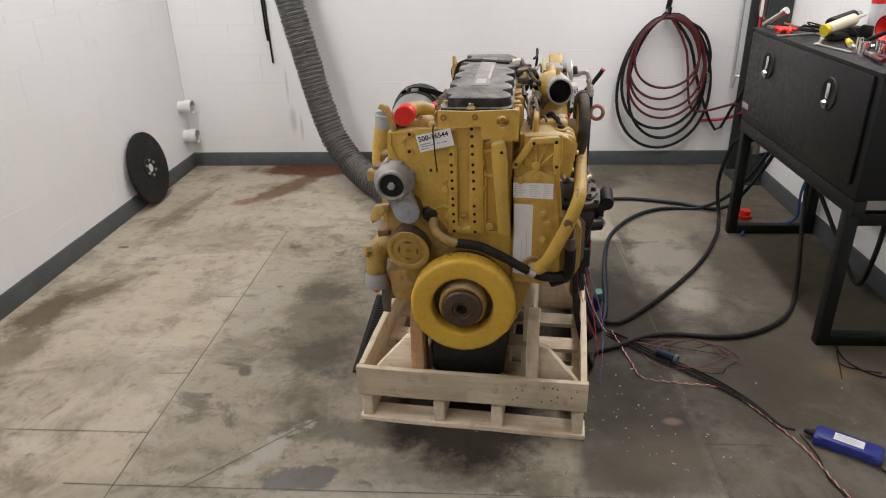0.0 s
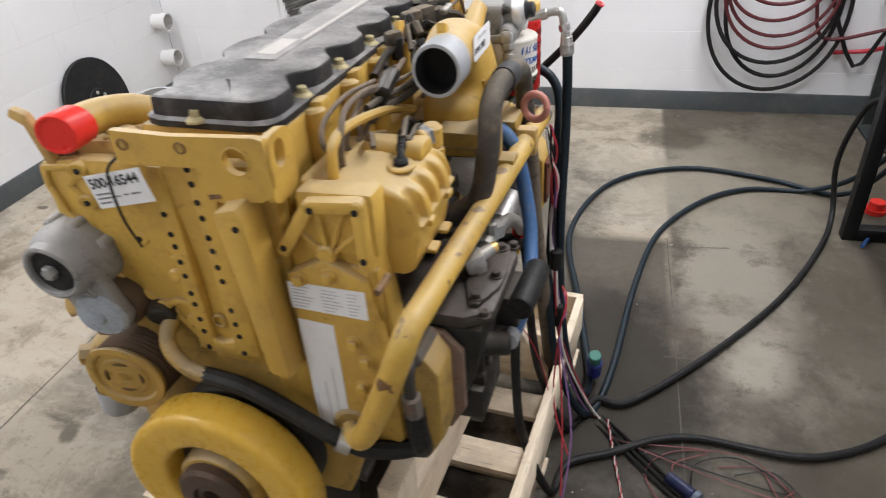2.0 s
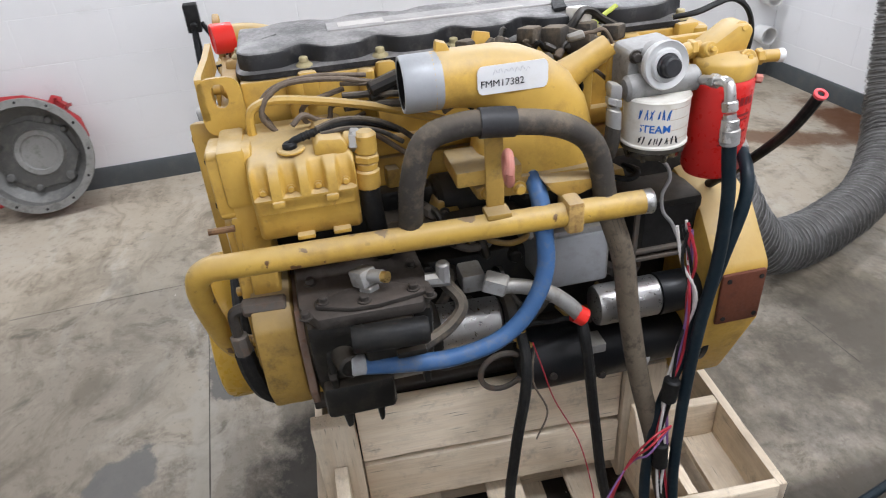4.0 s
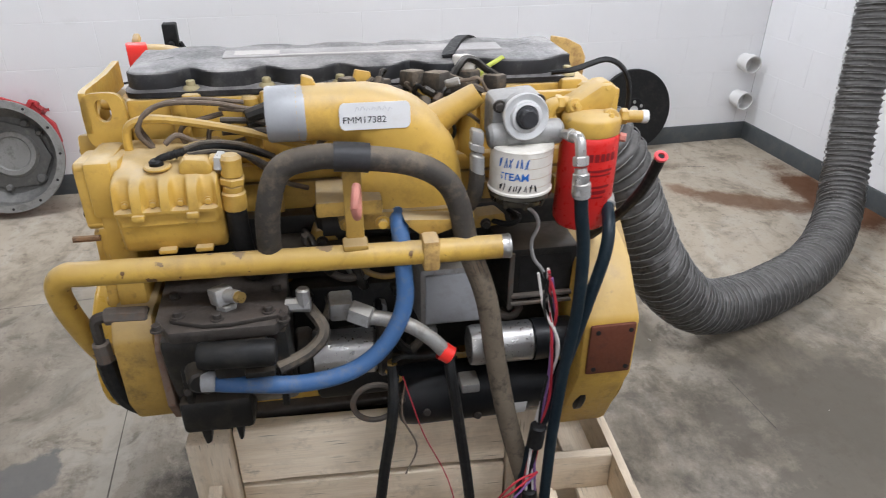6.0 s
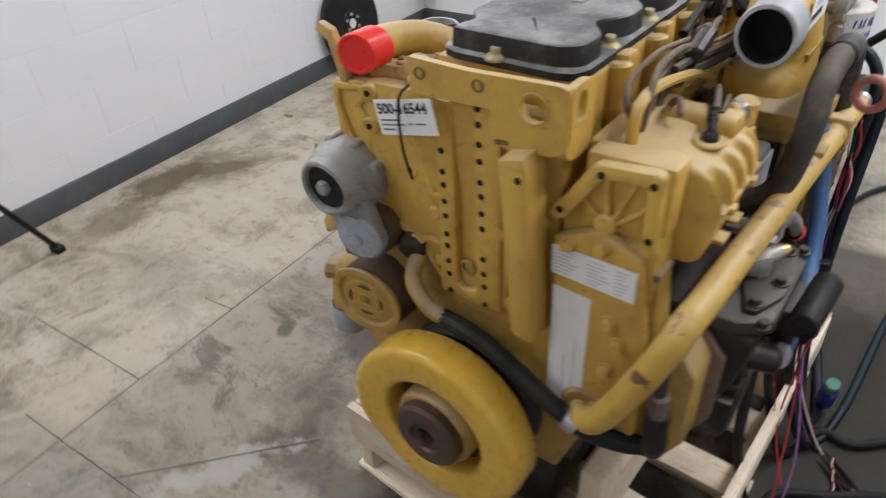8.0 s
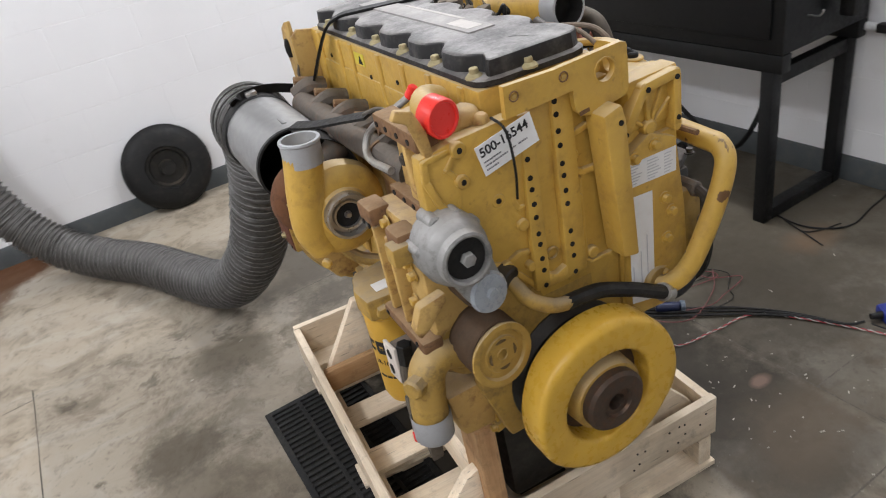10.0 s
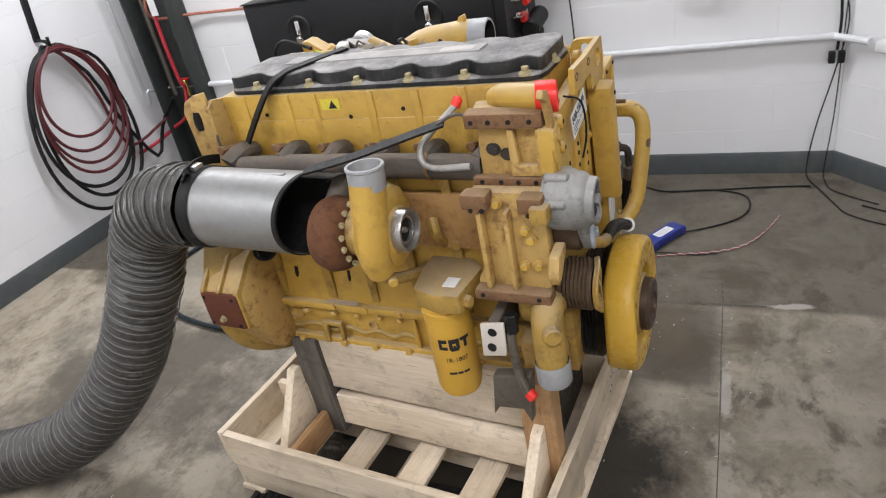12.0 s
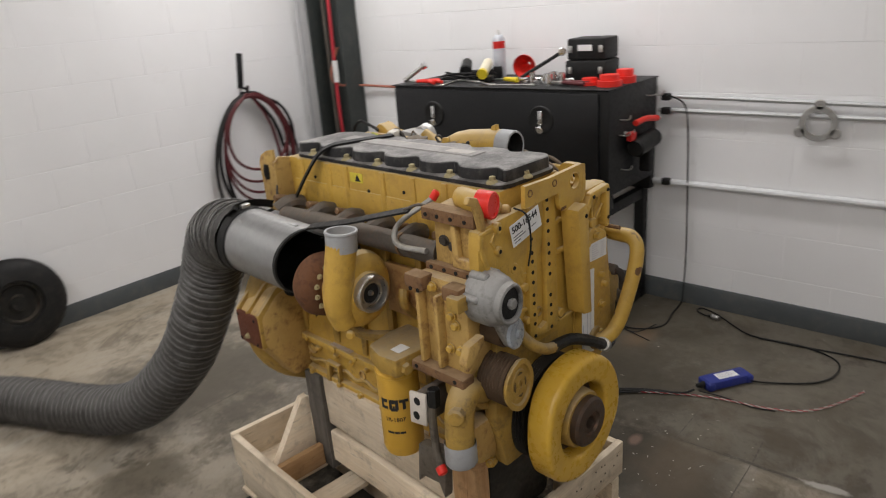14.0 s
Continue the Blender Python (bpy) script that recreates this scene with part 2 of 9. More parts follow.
GREY_PAINT = surface("grey_primer_band", (0.38, 0.39, 0.40), 0.5, 0.2, (0.22, 0.2, 0.18), 0.4, 9, 140, 0.1)
CHROME = surface("chrome", (0.8, 0.8, 0.8), 0.12, 1.0, (0.5, 0.5, 0.5), 0.2, 9, 100, 0.02)
RUSTY = surface("rusted_iron", (0.195, 0.105, 0.050), 0.85, 0.0, (0.06, 0.032, 0.020), 0.8, 14, 140, 0.4, (0.40, 0.29, 0.17), 0.6, patchy=0.5, vary=0.25)
TURBINE = surface("burnt_rusty_iron", (0.135, 0.058, 0.026), 0.85, 0.0, (0.045, 0.020, 0.014), 0.7, 10, 140, 0.35, vary=0.2)
RUST_PAD = surface("machined_pad_rusted", (0.13, 0.042, 0.022), 0.6, 0.2, (0.06, 0.025, 0.018), 0.5, 8, 160, 0.1)
IRON = surface("heat_greyed_iron", (0.12, 0.105, 0.09), 0.75, 0.3, (0.20, 0.10, 0.05), 0.5, 9, 120, 0.35, (0.24, 0.2, 0.16), 0.4)
HUB = surface("oiled_hub_steel", (0.085, 0.06, 0.045), 0.5, 0.6, (0.16, 0.07, 0.03), 0.6, 14, 160, 0.15)
RED_CAP = surface("red_plastic_cap", (0.78, 0.035, 0.025), 0.35, 0, None, 0, 6, 120, 0.03, vary=0.05)
RED_FILTER = surface("red_filter_can", (0.58, 0.022, 0.018), 0.32, 0, (0.35, 0.03, 0.03), 0.3, 5, 90, 0.03)
WHITE_FILTER = surface("white_filter_can", (0.68, 0.65, 0.58), 0.4, 0, (0.42, 0.36, 0.27), 0.5, 8, 90, 0.04)
PAPER = surface("paper_label", (0.76, 0.76, 0.75), 0.6, 0, (0.58, 0.54, 0.48), 0.3, 10, 200, 0.03, vary=0.04)
INK = surface("black_ink", (0.02, 0.02, 0.022), 0.6, 0, None, 0, 5, 50, 0.0)
GREY_INK = surface("faint_print", (0.50, 0.50, 0.52), 0.6, 0, None, 0, 5, 50, 0.0)
BLUE_INK = surface("blue_marker", (0.02, 0.12, 0.42), 0.6, 0, None, 0, 5, 50, 0.0)
RED_INK = surface("dark_red_print", (0.20, 0.008, 0.01), 0.5, 0, None, 0, 5, 50, 0.0)
PINK = surface("faded_pink_plastic", (0.50, 0.20, 0.155), 0.55, 0, (0.4, 0.25, 0.2), 0.4, 10, 100, 0.1)
BELT_BROWN = surface("ribbed_pulley_rust", (0.10, 0.062, 0.036), 0.65, 0.3, (0.05, 0.04, 0.03), 0.5, 10, 140, 0.2)
GALV = surface("galvanised_sheet", (0.33, 0.33, 0.325), 0.5, 0.8, (0.22, 0.215, 0.21), 0.35, 4, 60, 0.01)
SCARRED = surface("scarred_grey_steel", (0.15, 0.13, 0.105), 0.5, 0.4, (0.05, 0.04, 0.03), 0.75, 14, 120, 0.25)
DUCT = surface("grey_flex_duct_fabric", (0.076, 0.073, 0.068), 0.42, 0.0, (0.022, 0.021, 0.019), 0.85, 18, 110, 0.5, (0.22, 0.21, 0.195), 0.4)
DUCT_WIRE = surface("duct_wire_steel", (0.20, 0.196, 0.19), 0.4, 0.3, (0.05, 0.048, 0.044), 0.85, 14, 100, 0.1)
WIRE_RED = surface("red_wire", (0.42, 0.03, 0.045), 0.45, 0, None, 0, 6, 90, 0.0)
WIRE_WHITE = surface("white_wire", (0.66, 0.62, 0.58), 0.5, 0, None, 0, 6, 90, 0.0)
WIRE_PURPLE = surface("purple_wire", (0.20, 0.10, 0.25), 0.5, 0, None, 0, 6, 90, 0.0)
HOSE_RED = surface("dark_red_air_hose", (0.095, 0.016, 0.019), 0.5, 0, (0.07, 0.03, 0.03), 0.4, 7, 100, 0.05)
HOSE_BRIGHT = surface("red_air_line", (0.50, 0.035, 0.05), 0.45, 0, (0.3, 0.05, 0.05), 0.3, 7, 100, 0.03)
BLUE_BOX = surface("blue_plastic_case", (0.025, 0.04, 0.24), 0.4, 0, (0.05, 0.05, 0.12), 0.3, 8, 120, 0.05)
GREEN_PLUG = surface("green_plastic_plug", (0.06, 0.22, 0.17), 0.45, 0, None, 0, 8, 120, 0.03)
PVC = surface("white_pvc", (0.70, 0.69, 0.67), 0.42, 0, (0.5, 0.48, 0.44), 0.3, 8, 90, 0.03, vary=0.04)
# Near-black paints the shade inside bores, holes and slots; also nail heads
DARK = surface("nail_and_shade_black", (0.012, 0.011, 0.010), 0.85, 0, None, 0, 6, 60, 0.0)
COLUMN = surface("dark_green_grey_column_paint", (0.034, 0.04, 0.038), 0.5, 0, (0.08, 0.075, 0.065), 0.4, 5, 90, 0.08)
BASE = surface("slate_grey_base_paint", (0.072, 0.080, 0.083), 0.5, 0, (0.12, 0.115, 0.10), 0.4, 5, 90, 0.1)
GRATE = surface("black_cast_grate", (0.016, 0.016, 0.016), 0.6, 0.3, (0.06, 0.055, 0.045), 0.4, 9, 140, 0.2)
BELL_GREY = surface("cast_aluminium_dusty", (0.27, 0.265, 0.25), 0.6, 0.35, (0.10, 0.095, 0.085), 0.6, 7, 120, 0.3)
BELL_RED = surface("red_engine_paint", (0.36, 0.022, 0.025), 0.5, 0, (0.15, 0.05, 0.05), 0.4, 8, 120, 0.12)
BELL_IN = surface("dark_bell_inside", (0.13, 0.128, 0.12), 0.5, 0.3, (0.22, 0.21, 0.19), 0.6, 7, 120, 0.3)
YELLOW_TOOL = surface("yellow_plastic", (0.72, 0.55, 0.03), 0.4, 0, None, 0, 8, 90, 0.02)
GOLD = surface("brass", (0.62, 0.43, 0.15), 0.35, 0.9, (0.3, 0.2, 0.08), 0.4, 12, 120, 0.05)
BOLT_MAT = surface("zinc_bolt", (0.42, 0.36, 0.20), 0.55, 0.3, (0.2, 0.15, 0.08), 0.5, 30, 200, 0.1)
CONDUIT = surface("galvanised_conduit", (0.62, 0.63, 0.64), 0.36, 0.6, (0.45, 0.45, 0.45), 0.3, 6, 100, 0.03)
CREAM = surface("cream_plastic", (0.66, 0.61, 0.46), 0.45, 0, None, 0, 8, 90, 0.03)


def wood(name, light, dark, gray=0.0):
    """Sawn softwood; the grain runs along the piece's x axis."""
    m, nt, bs = nodes_of(name)
    tc = nt.nodes.new("ShaderNodeTexCoord")
    rnd = nt.nodes.new("ShaderNodeObjectInfo").outputs["Random"]
    mp = nt.nodes.new("ShaderNodeMapping")
    mp.inputs["Scale"].default_value = (1.2, 16, 16)
    link(nt, tc.outputs["Object"], mp.inputs["Vector"])
    off = nt.nodes.new("ShaderNodeCombineXYZ")
    link(nt, maths(nt, "MULTIPLY", rnd, 37.0), off.inputs[0])
    link(nt, maths(nt, "MULTIPLY", rnd, 11.0), off.inputs[1])
    link(nt, off.outputs[0], mp.inputs["Location"])
    g1 = noise_node(nt, mp.outputs[0], 3.0, 6, 0.65)
    g2 = noise_node(nt, mp.outputs[0], 14.0, 3, 0.6)
    blot = noise_node(nt, tc.outputs["Object"], 6.0, 5, 0.7)
    c = blend(nt, ramp(nt, g1, 0.32, 0.72), light, dark)
    c = blend(nt, ramp(nt, g2, 0.45, 0.8, 0, 0.35), c, tuple(x * 0.6 for x in dark))
    c = blend(nt, ramp(nt, blot, 0.5, 0.72, 0, 0.55), c, tuple(x * 0.62 for x in dark))
    knot = nt.nodes.new("ShaderNodeTexVoronoi")
    knot.inputs["Scale"].default_value = 5.5
    link(nt, mp.outputs[0], knot.inputs["Vector"])
    c = blend(nt, ramp(nt, knot.outputs["Distance"], 0.16, 0.06, 0, 0.75), c, tuple(x * 0.38 for x in dark))
    hand = noise_node(nt, tc.outputs["Object"], 17.0, 6, 0.7)
    c = blend(nt, ramp(nt, hand, 0.56, 0.70, 0, 0.45), c, tuple(x * 0.35 for x in dark))
    tone = nt.nodes.new("ShaderNodeHueSaturation")
    link(nt, ramp(nt, rnd, 0, 1, 0.8, 1.12), tone.inputs["Value"])
    link(nt, c, tone.inputs["Color"])
    link(nt, tone.outputs[0], bs.inputs["Base Color"])
    bs.inputs["Roughness"].default_value = 0.75
    bumped(nt, bs, g2, 0.3, 0.002)
    return m


WOOD = wood("sawn_pine", (0.83, 0.72, 0.56), (0.70, 0.565, 0.40))
WOOD_ORANGE = wood("fresh_fir", (0.60, 0.38, 0.19), (0.40, 0.21, 0.09))
WOOD_OLD = wood("weathered_timber", (0.15, 0.135, 0.115), (0.07, 0.06, 0.05))


def wall_paint():
    m, nt, bs = nodes_of("white_block_paint")
    co = nt.nodes.new("ShaderNodeTexCoord").outputs["Object"]
    geo = nt.nodes.new("ShaderNodeNewGeometry").outputs["Position"]
    n1, n2, n3 = noise_node(nt, geo, 0.9, 5, 0.6), noise_node(nt, co, 130, 3, 0.7), noise_node(nt, geo, 5, 6, 0.7)
    c = blend(nt, ramp(nt, n1, 0.3, 0.7), (0.79, 0.79, 0.79), (0.85, 0.85, 0.855))
    c = blend(nt, ramp(nt, n3, 0.62, 0.8, 0, 0.25), c, (0.50, 0.48, 0.44))
    # old water streaks low on the north wall
    for sx, sz, rx, rz in ((0.39, 0.62, 0.012, 0.16), (0.41, 0.36, 0.03, 0.12), (0.47, 0.30, 0.014, 0.12)):
        mp = nt.nodes.new("ShaderNodeMapping")
        mp.inputs["Location"].default_value = (-sx / rx, -6.37 / 0.05, -sz / rz)
        mp.inputs["Scale"].default_value = (1 / rx, 1 / 0.05, 1 / rz)
        link(nt, geo, mp.inputs["Vector"])
        ln = nt.nodes.new("ShaderNodeVectorMath")
        ln.operation = "LENGTH"
        link(nt, mp.outputs[0], ln.inputs[0])
        d = maths(nt, "ADD", ln.outputs["Value"], maths(nt, "MULTIPLY", maths(nt, "SUBTRACT", n2, 0.5), 2.2))
        c = blend(nt, ramp(nt, d, 1.0, 0.5, 0, 0.5), c, (0.40, 0.39, 0.37))
    link(nt, c, bs.inputs["Base Color"])
    bs.inputs["Roughness"].default_value = 0.55
    bumped(nt, bs, n2, 0.35, 0.0015)
    return m


WALL = wall_paint()


def floor_paint():
    """Worn concrete: mottling, scuffs, oil and rust stains, and shade round the crate put into the colour."""
    m, nt, bs = nodes_of("worn_concrete")
    co = nt.nodes.new("ShaderNodeTexCoord").outputs["Object"]
    xyz = nt.nodes.new("ShaderNodeSeparateXYZ")
    link(nt, co, xyz.inputs[0])
    # a gently warped copy of the coordinates, so that smears curl
    warp = nt.nodes.new("ShaderNodeTexNoise")
    warp.inputs["Scale"].default_value, warp.inputs["Detail"].default_value = 1.6, 3
    link(nt, co, warp.inputs["Vector"])
    off = nt.nodes.new("ShaderNodeVectorMath")
    off.operation = "MULTIPLY_ADD"
    off.inputs[1].default_value = (0.55, 0.55, 0.0)
    link(nt, warp.outputs["Color"], off.inputs[0])
    link(nt, co, off.inputs[2])
    sw = off.outputs[0]

    def streaks(angle, long, wide):
        mp = nt.nodes.new("ShaderNodeMapping")
        mp.inputs["Rotation"].default_value = (0, 0, radians(angle))
        mp.inputs["Scale"].default_value = (long, wide, 1)
        link(nt, sw, mp.inputs["Vector"])
        return noise_node(nt, mp.outputs[0], 1.0, 8, 0.66)

    n0, n1, n2, n3 = noise_node(nt, co, 0.8, 5, 0.6), noise_node(nt, sw, 3.2, 9, 0.72), noise_node(nt, co, 14, 6, 0.7), noise_node(nt, co, 160, 3, 0.6)
    n4, n5, n6 = noise_node(nt, sw, 1.7, 9, 0.74), noise_node(nt, co, 38, 4, 0.6), noise_node(nt, co, 2.3, 9, 0.7)
    n7, n8, n9 = noise_node(nt, sw, 5.2, 9, 0.68), streaks(28, 1.1, 6.0), streaks(-58, 1.6, 9.0)
    wob, wobf = noise_node(nt, co, 2.6, 8, 0.74), noise_node(nt, co, 9, 7, 0.7)

    def over(c, fac, colour, k=None):
        return blend(nt, fac if k is None else maths(nt, "MULTIPLY", fac, k), c, colour)

    def patch(c, x0, x1, y0, y1, colour, strength, soft=0.012):
        """A straight-edged area, as of a slab poured on its own, with a slightly ragged border."""
        jit = maths(nt, "MULTIPLY", maths(nt, "SUBTRACT", n2, 0.5), 0.03)
        px, py = maths(nt, "ADD", xyz.outputs[0], jit), maths(nt, "ADD", xyz.outputs[1], jit)
        k = maths(nt, "MULTIPLY", ramp(nt, px, x0 - soft, x0 + soft), ramp(nt, px, x1 - soft, x1 + soft, 1, 0))
        k = maths(nt, "MULTIPLY", k, maths(nt, "MULTIPLY", ramp(nt, py, y0 - soft, y0 + soft), ramp(nt, py, y1 - soft, y1 + soft, 1, 0)))
        return blend(nt, maths(nt, "MULTIPLY", k, strength), c, colour), k

    def stain(c, cx, cy, rx, ry, colour, strength, ragged=0.9, soft=0.5, angle=0, grain=None):
        mp = nt.nodes.new("ShaderNodeMapping")
        mp.vector_type = "TEXTURE"
        mp.inputs["Location"].default_value = (cx, cy, 0)
        mp.inputs["Rotation"].default_value = (0, 0, radians(angle))
        mp.inputs["Scale"].default_value = (rx, ry, 1000)
        link(nt, co, mp.inputs["Vector"])
        ln = nt.nodes.new("ShaderNodeVectorMath")
        ln.operation = "LENGTH"
        link(nt, mp.outputs[0], ln.inputs[0])
        d = maths(nt, "ADD", ln.outputs["Value"], maths(nt, "MULTIPLY", maths(nt, "SUBTRACT", grain or wob, 0.5), ragged * 2.4))
        k = ramp(nt, d, 1.0, 1.0 - soft, 0, strength)
        return blend(nt, k, c, colour), k

    c = blend(nt, ramp(nt, n0, 0.3, 0.7), (0.345, 0.292, 0.218), (0.40, 0.350, 0.278))
    c = over(c, ramp(nt, n1, 0.24, 0.44, 0.5, 0), (0.46, 0.415, 0.340))
    c = over(c, ramp(nt, n4, 0.47, 0.40, 0, 0.35), (0.41, 0.38, 0.33))
    c = over(c, ramp(nt, n8, 0.44, 0.38, 0, 0.35), (0.44, 0.41, 0.355))
    # the middle slab is greyer, the strip beside the drain a dark infill, the slab by the bench dull grey
    c, k6 = patch(c, 0.683, 2.30, 2.2, 5.0, (0.205, 0.187, 0.157), 0.30, 0.03)
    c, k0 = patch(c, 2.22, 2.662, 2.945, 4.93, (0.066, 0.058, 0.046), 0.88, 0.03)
    c, k1 = patch(c, 2.662, 3.8, 1.5, 6.4, (0.082, 0.073, 0.058), 0.9)
    c, k5 = patch(c, 1.9, 2.675, 1.5, 2.94, (0.165, 0.150, 0.121), 0.5, 0.12)
    # paler front part: sheen off the white wall put into the colour
    c, _ = patch(c, 2.67, 3.8, 1.5, 3.28, (0.175, 0.157, 0.126), 0.6, 0.2)
    right = maths(nt, "MAXIMUM", k1, k5)
    c = over(c, ramp(nt, n6, 0.475, 0.585, 0, 0.75), (0.175, 0.156, 0.124), maths(nt, "MAXIMUM", right, maths(nt, "MULTIPLY", k0, 0.15)))
    c = over(c, ramp(nt, n7, 0.51, 0.62, 0, 0.6), (0.05, 0.041, 0.029), right)
    # brown-black film, smeared and blotched, strongest where people walk round the crate
    c = over(c, ramp(nt, n1, 0.51, 0.62, 0, 0.45), (0.105, 0.088, 0.062))
    c = over(c, ramp(nt, n4, 0.53, 0.62, 0, 0.55), (0.085, 0.066, 0.043))
    c = over(c, ramp(nt, n8, 0.57, 0.68, 0, 0.36), (0.11, 0.086, 0.054))
    c = over(c, ramp(nt, n9, 0.58, 0.68, 0, 0.25), (0.12, 0.098, 0.068))
    c = over(c, ramp(nt, n7, 0.55, 0.63, 0, 0.6), (0.060, 0.050, 0.036), k6)
    c = over(c, ramp(nt, n2, 0.55, 0.66, 0, 0.36), (0.085, 0.072, 0.053))
    c = over(c, ramp(nt, n5, 0.60, 0.70, 0, 0.35), (0.05, 0.043, 0.034))
    c = over(c, ramp(nt, n5, 0.34, 0.28, 0, 0.3), (0.42, 0.395, 0.35))
    for cx, cy, rx, ry, col, k, rag, soft, ang in (
            # pale worn patches
            (2.88, 4.66, 0.24, 0.55, (0.31, 0.28, 0.228), 0.75, 1.1, 0.3, 0), (2.90, 4.25, 0.12, 0.16, (0.33, 0.30, 0.245), 0.7, 0.8, 0.4, 0),
            (2.35, 5.4, 0.7, 0.45, (0.30, 0.275, 0.225), 0.5, 0.8, 0.5, 0), (2.80, 3.82, 0.12, 0.18, (0.24, 0.215, 0.17), 0.6, 0.9, 0.4, 0),
            # dark ground; right of the crate its shade is put into the colour too
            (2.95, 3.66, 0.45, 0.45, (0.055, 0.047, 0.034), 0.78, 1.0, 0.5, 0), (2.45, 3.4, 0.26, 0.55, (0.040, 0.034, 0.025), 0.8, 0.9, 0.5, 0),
            (1.45, 4.0, 0.5, 1.0, (0.13, 0.112, 0.084), 0.4, 1.0, 0.8, 0), (3.42, 4.35, 0.48, 1.5, (0.085, 0.073, 0.053), 0.6, 1.2, 0.4, 0),
            (2.95, 5.45, 0.5, 0.7, (0.25, 0.222, 0.172), 0.65, 1.2, 0.5, 0), (2.72, 5.95, 0.2, 0.16, (0.06, 0.05, 0.035), 0.7, 1.0, 0.4, 0),
            (3.2, 2.7, 0.45, 0.6, (0.12, 0.108, 0.086), 0.4, 1.0, 0.5, 0), (3.4, 5.7, 0.5, 0.5, (0.09, 0.076, 0.054), 0.5, 1.1, 0.5, 0),
            (1.14, 3.9, 0.24, 0.75, (0.115, 0.096, 0.068), 0.6, 1.3, 0.6, 8), (1.19, 3.66, 0.16, 0.2, (0.07, 0.058, 0.04), 0.6, 1.4, 0.5, 0),
            (1.12, 4.28, 0.2, 0.14, (0.08, 0.067, 0.047), 0.6, 1.4, 0.5, 0), (1.38, 4.66, 0.2, 0.18, (0.09, 0.075, 0.052), 0.55, 1.4, 0.5, 0),
            (1.5, 2.42, 1.3, 0.36, (0.135, 0.116, 0.088), 0.4, 1.3, 0.6, 0), (1.42, 3.22, 0.34, 0.09, (0.08, 0.068, 0.05), 0.6, 1.4, 0.5, 0),
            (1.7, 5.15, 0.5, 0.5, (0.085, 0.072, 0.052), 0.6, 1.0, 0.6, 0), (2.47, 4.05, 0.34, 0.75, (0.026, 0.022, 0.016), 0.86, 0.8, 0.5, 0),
            (0.75, 2.75, 0.8, 0.22, (0.15, 0.138, 0.112), 0.35, 0.9, 0.5, 0), (2.0, 5.1, 0.5, 0.8, (0.10, 0.088, 0.07), 0.85, 1.0, 0.5, 0),
            (1.80, 2.98, 0.5, 0.18, (0.11, 0.095, 0.072), 0.5, 1.3, 0.5, 0), (2.50, 3.14, 0.2, 0.16, (0.13, 0.10, 0.068), 0.5, 0.9, 0.5, 0),
            (0.25, 4.95, 0.5, 0.2, (0.17, 0.145, 0.105), 0.4, 1.6, 0.6, 20), (0.35, 3.55, 0.5, 0.16, (0.16, 0.138, 0.10), 0.4, 1.6, 0.6, -15),
            # brown seep along the foot of the west wall
            (-0.24, 4.02, 0.13, 0.26, (0.085, 0.062, 0.036), 0.85, 1.2, 0.5, 0), (-0.10, 4.22, 0.10, 0.18, (0.10, 0.076, 0.046), 0.8, 1.3, 0.5, -30),
            (-0.18, 3.66, 0.16, 0.22, (0.12, 0.093, 0.06), 0.65, 1.3, 0.5, 0), (-0.12, 5.35, 0.07, 0.5, (0.15, 0.12, 0.085), 0.6, 1.3, 0.5, -8),
            # near-black floor under the crate, the shade below its slats put into colour
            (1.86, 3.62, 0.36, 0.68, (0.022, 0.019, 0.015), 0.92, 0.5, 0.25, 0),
            # rust run from the hose to the wall
            (0.54, 6.24, 0.52, 0.20, (0.098, 0.042, 0.018), 0.97, 0.8, 0.35, 0), (0.44, 5.80, 0.11, 0.42, (0.125, 0.064, 0.032), 0.85, 1.1, 0.45, -28),
            (0.24, 5.53, 0.10, 0.10, (0.17, 0.09, 0.05), 0.7, 1.3, 0.5, 0), (3.33, 3.66, 0.16, 0.10, (0.20, 0.12, 0.065), 0.4, 0.8, 0.6, 0),
            (2.58, 3.32, 0.04, 0.025, (0.26, 0.17, 0.13), 0.6, 0.8, 0.6, 0)):
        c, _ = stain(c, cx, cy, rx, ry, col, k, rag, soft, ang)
    for cx, cy, rx, ry, col, k, rag, soft, ang in (
            # powdery scuffs and spills with sharp ragged edges
            (1.12, 3.07, 0.045, 0.24, (0.40, 0.375, 0.33), 0.7, 1.5, 0.4, -38), (2.22, 2.925, 0.14, 0.02, (0.42, 0.40, 0.36), 0.5, 1.2, 0.4, 0),
            (2.69, 2.72, 0.02, 0.09, (0.44, 0.42, 0.38), 0.7, 1.2, 0.4, 6), (1.55, 2.92, 0.5, 0.05, (0.34, 0.31, 0.26), 0.6, 1.6, 0.4, 0),
            (0.91, 3.585, 0.035, 0.06, (0.075, 0.064, 0.046), 0.75, 0.8, 0.4, 25), (-0.225, 4.795, 0.035, 0.02, (0.06, 0.05, 0.036), 0.8, 0.8, 0.4, 0)):
        c, _ = stain(c, cx, cy, rx, ry, col, k, rag, soft, ang, wobf)
    c, k3 = stain(c, 1.30, 2.985, 0.12, 0.068, (0.105, 0.102, 0.095), 0.85, 0.75, 0.2, 12, wobf)
    c, k4 = stain(c, 1.64, 2.70, 0.13, 0.09, (0.12, 0.117, 0.11), 0.85, 0.75, 0.2, -20, wobf)
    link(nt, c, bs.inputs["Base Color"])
    bs.inputs["Specular IOR Level"].default_value = 0.18
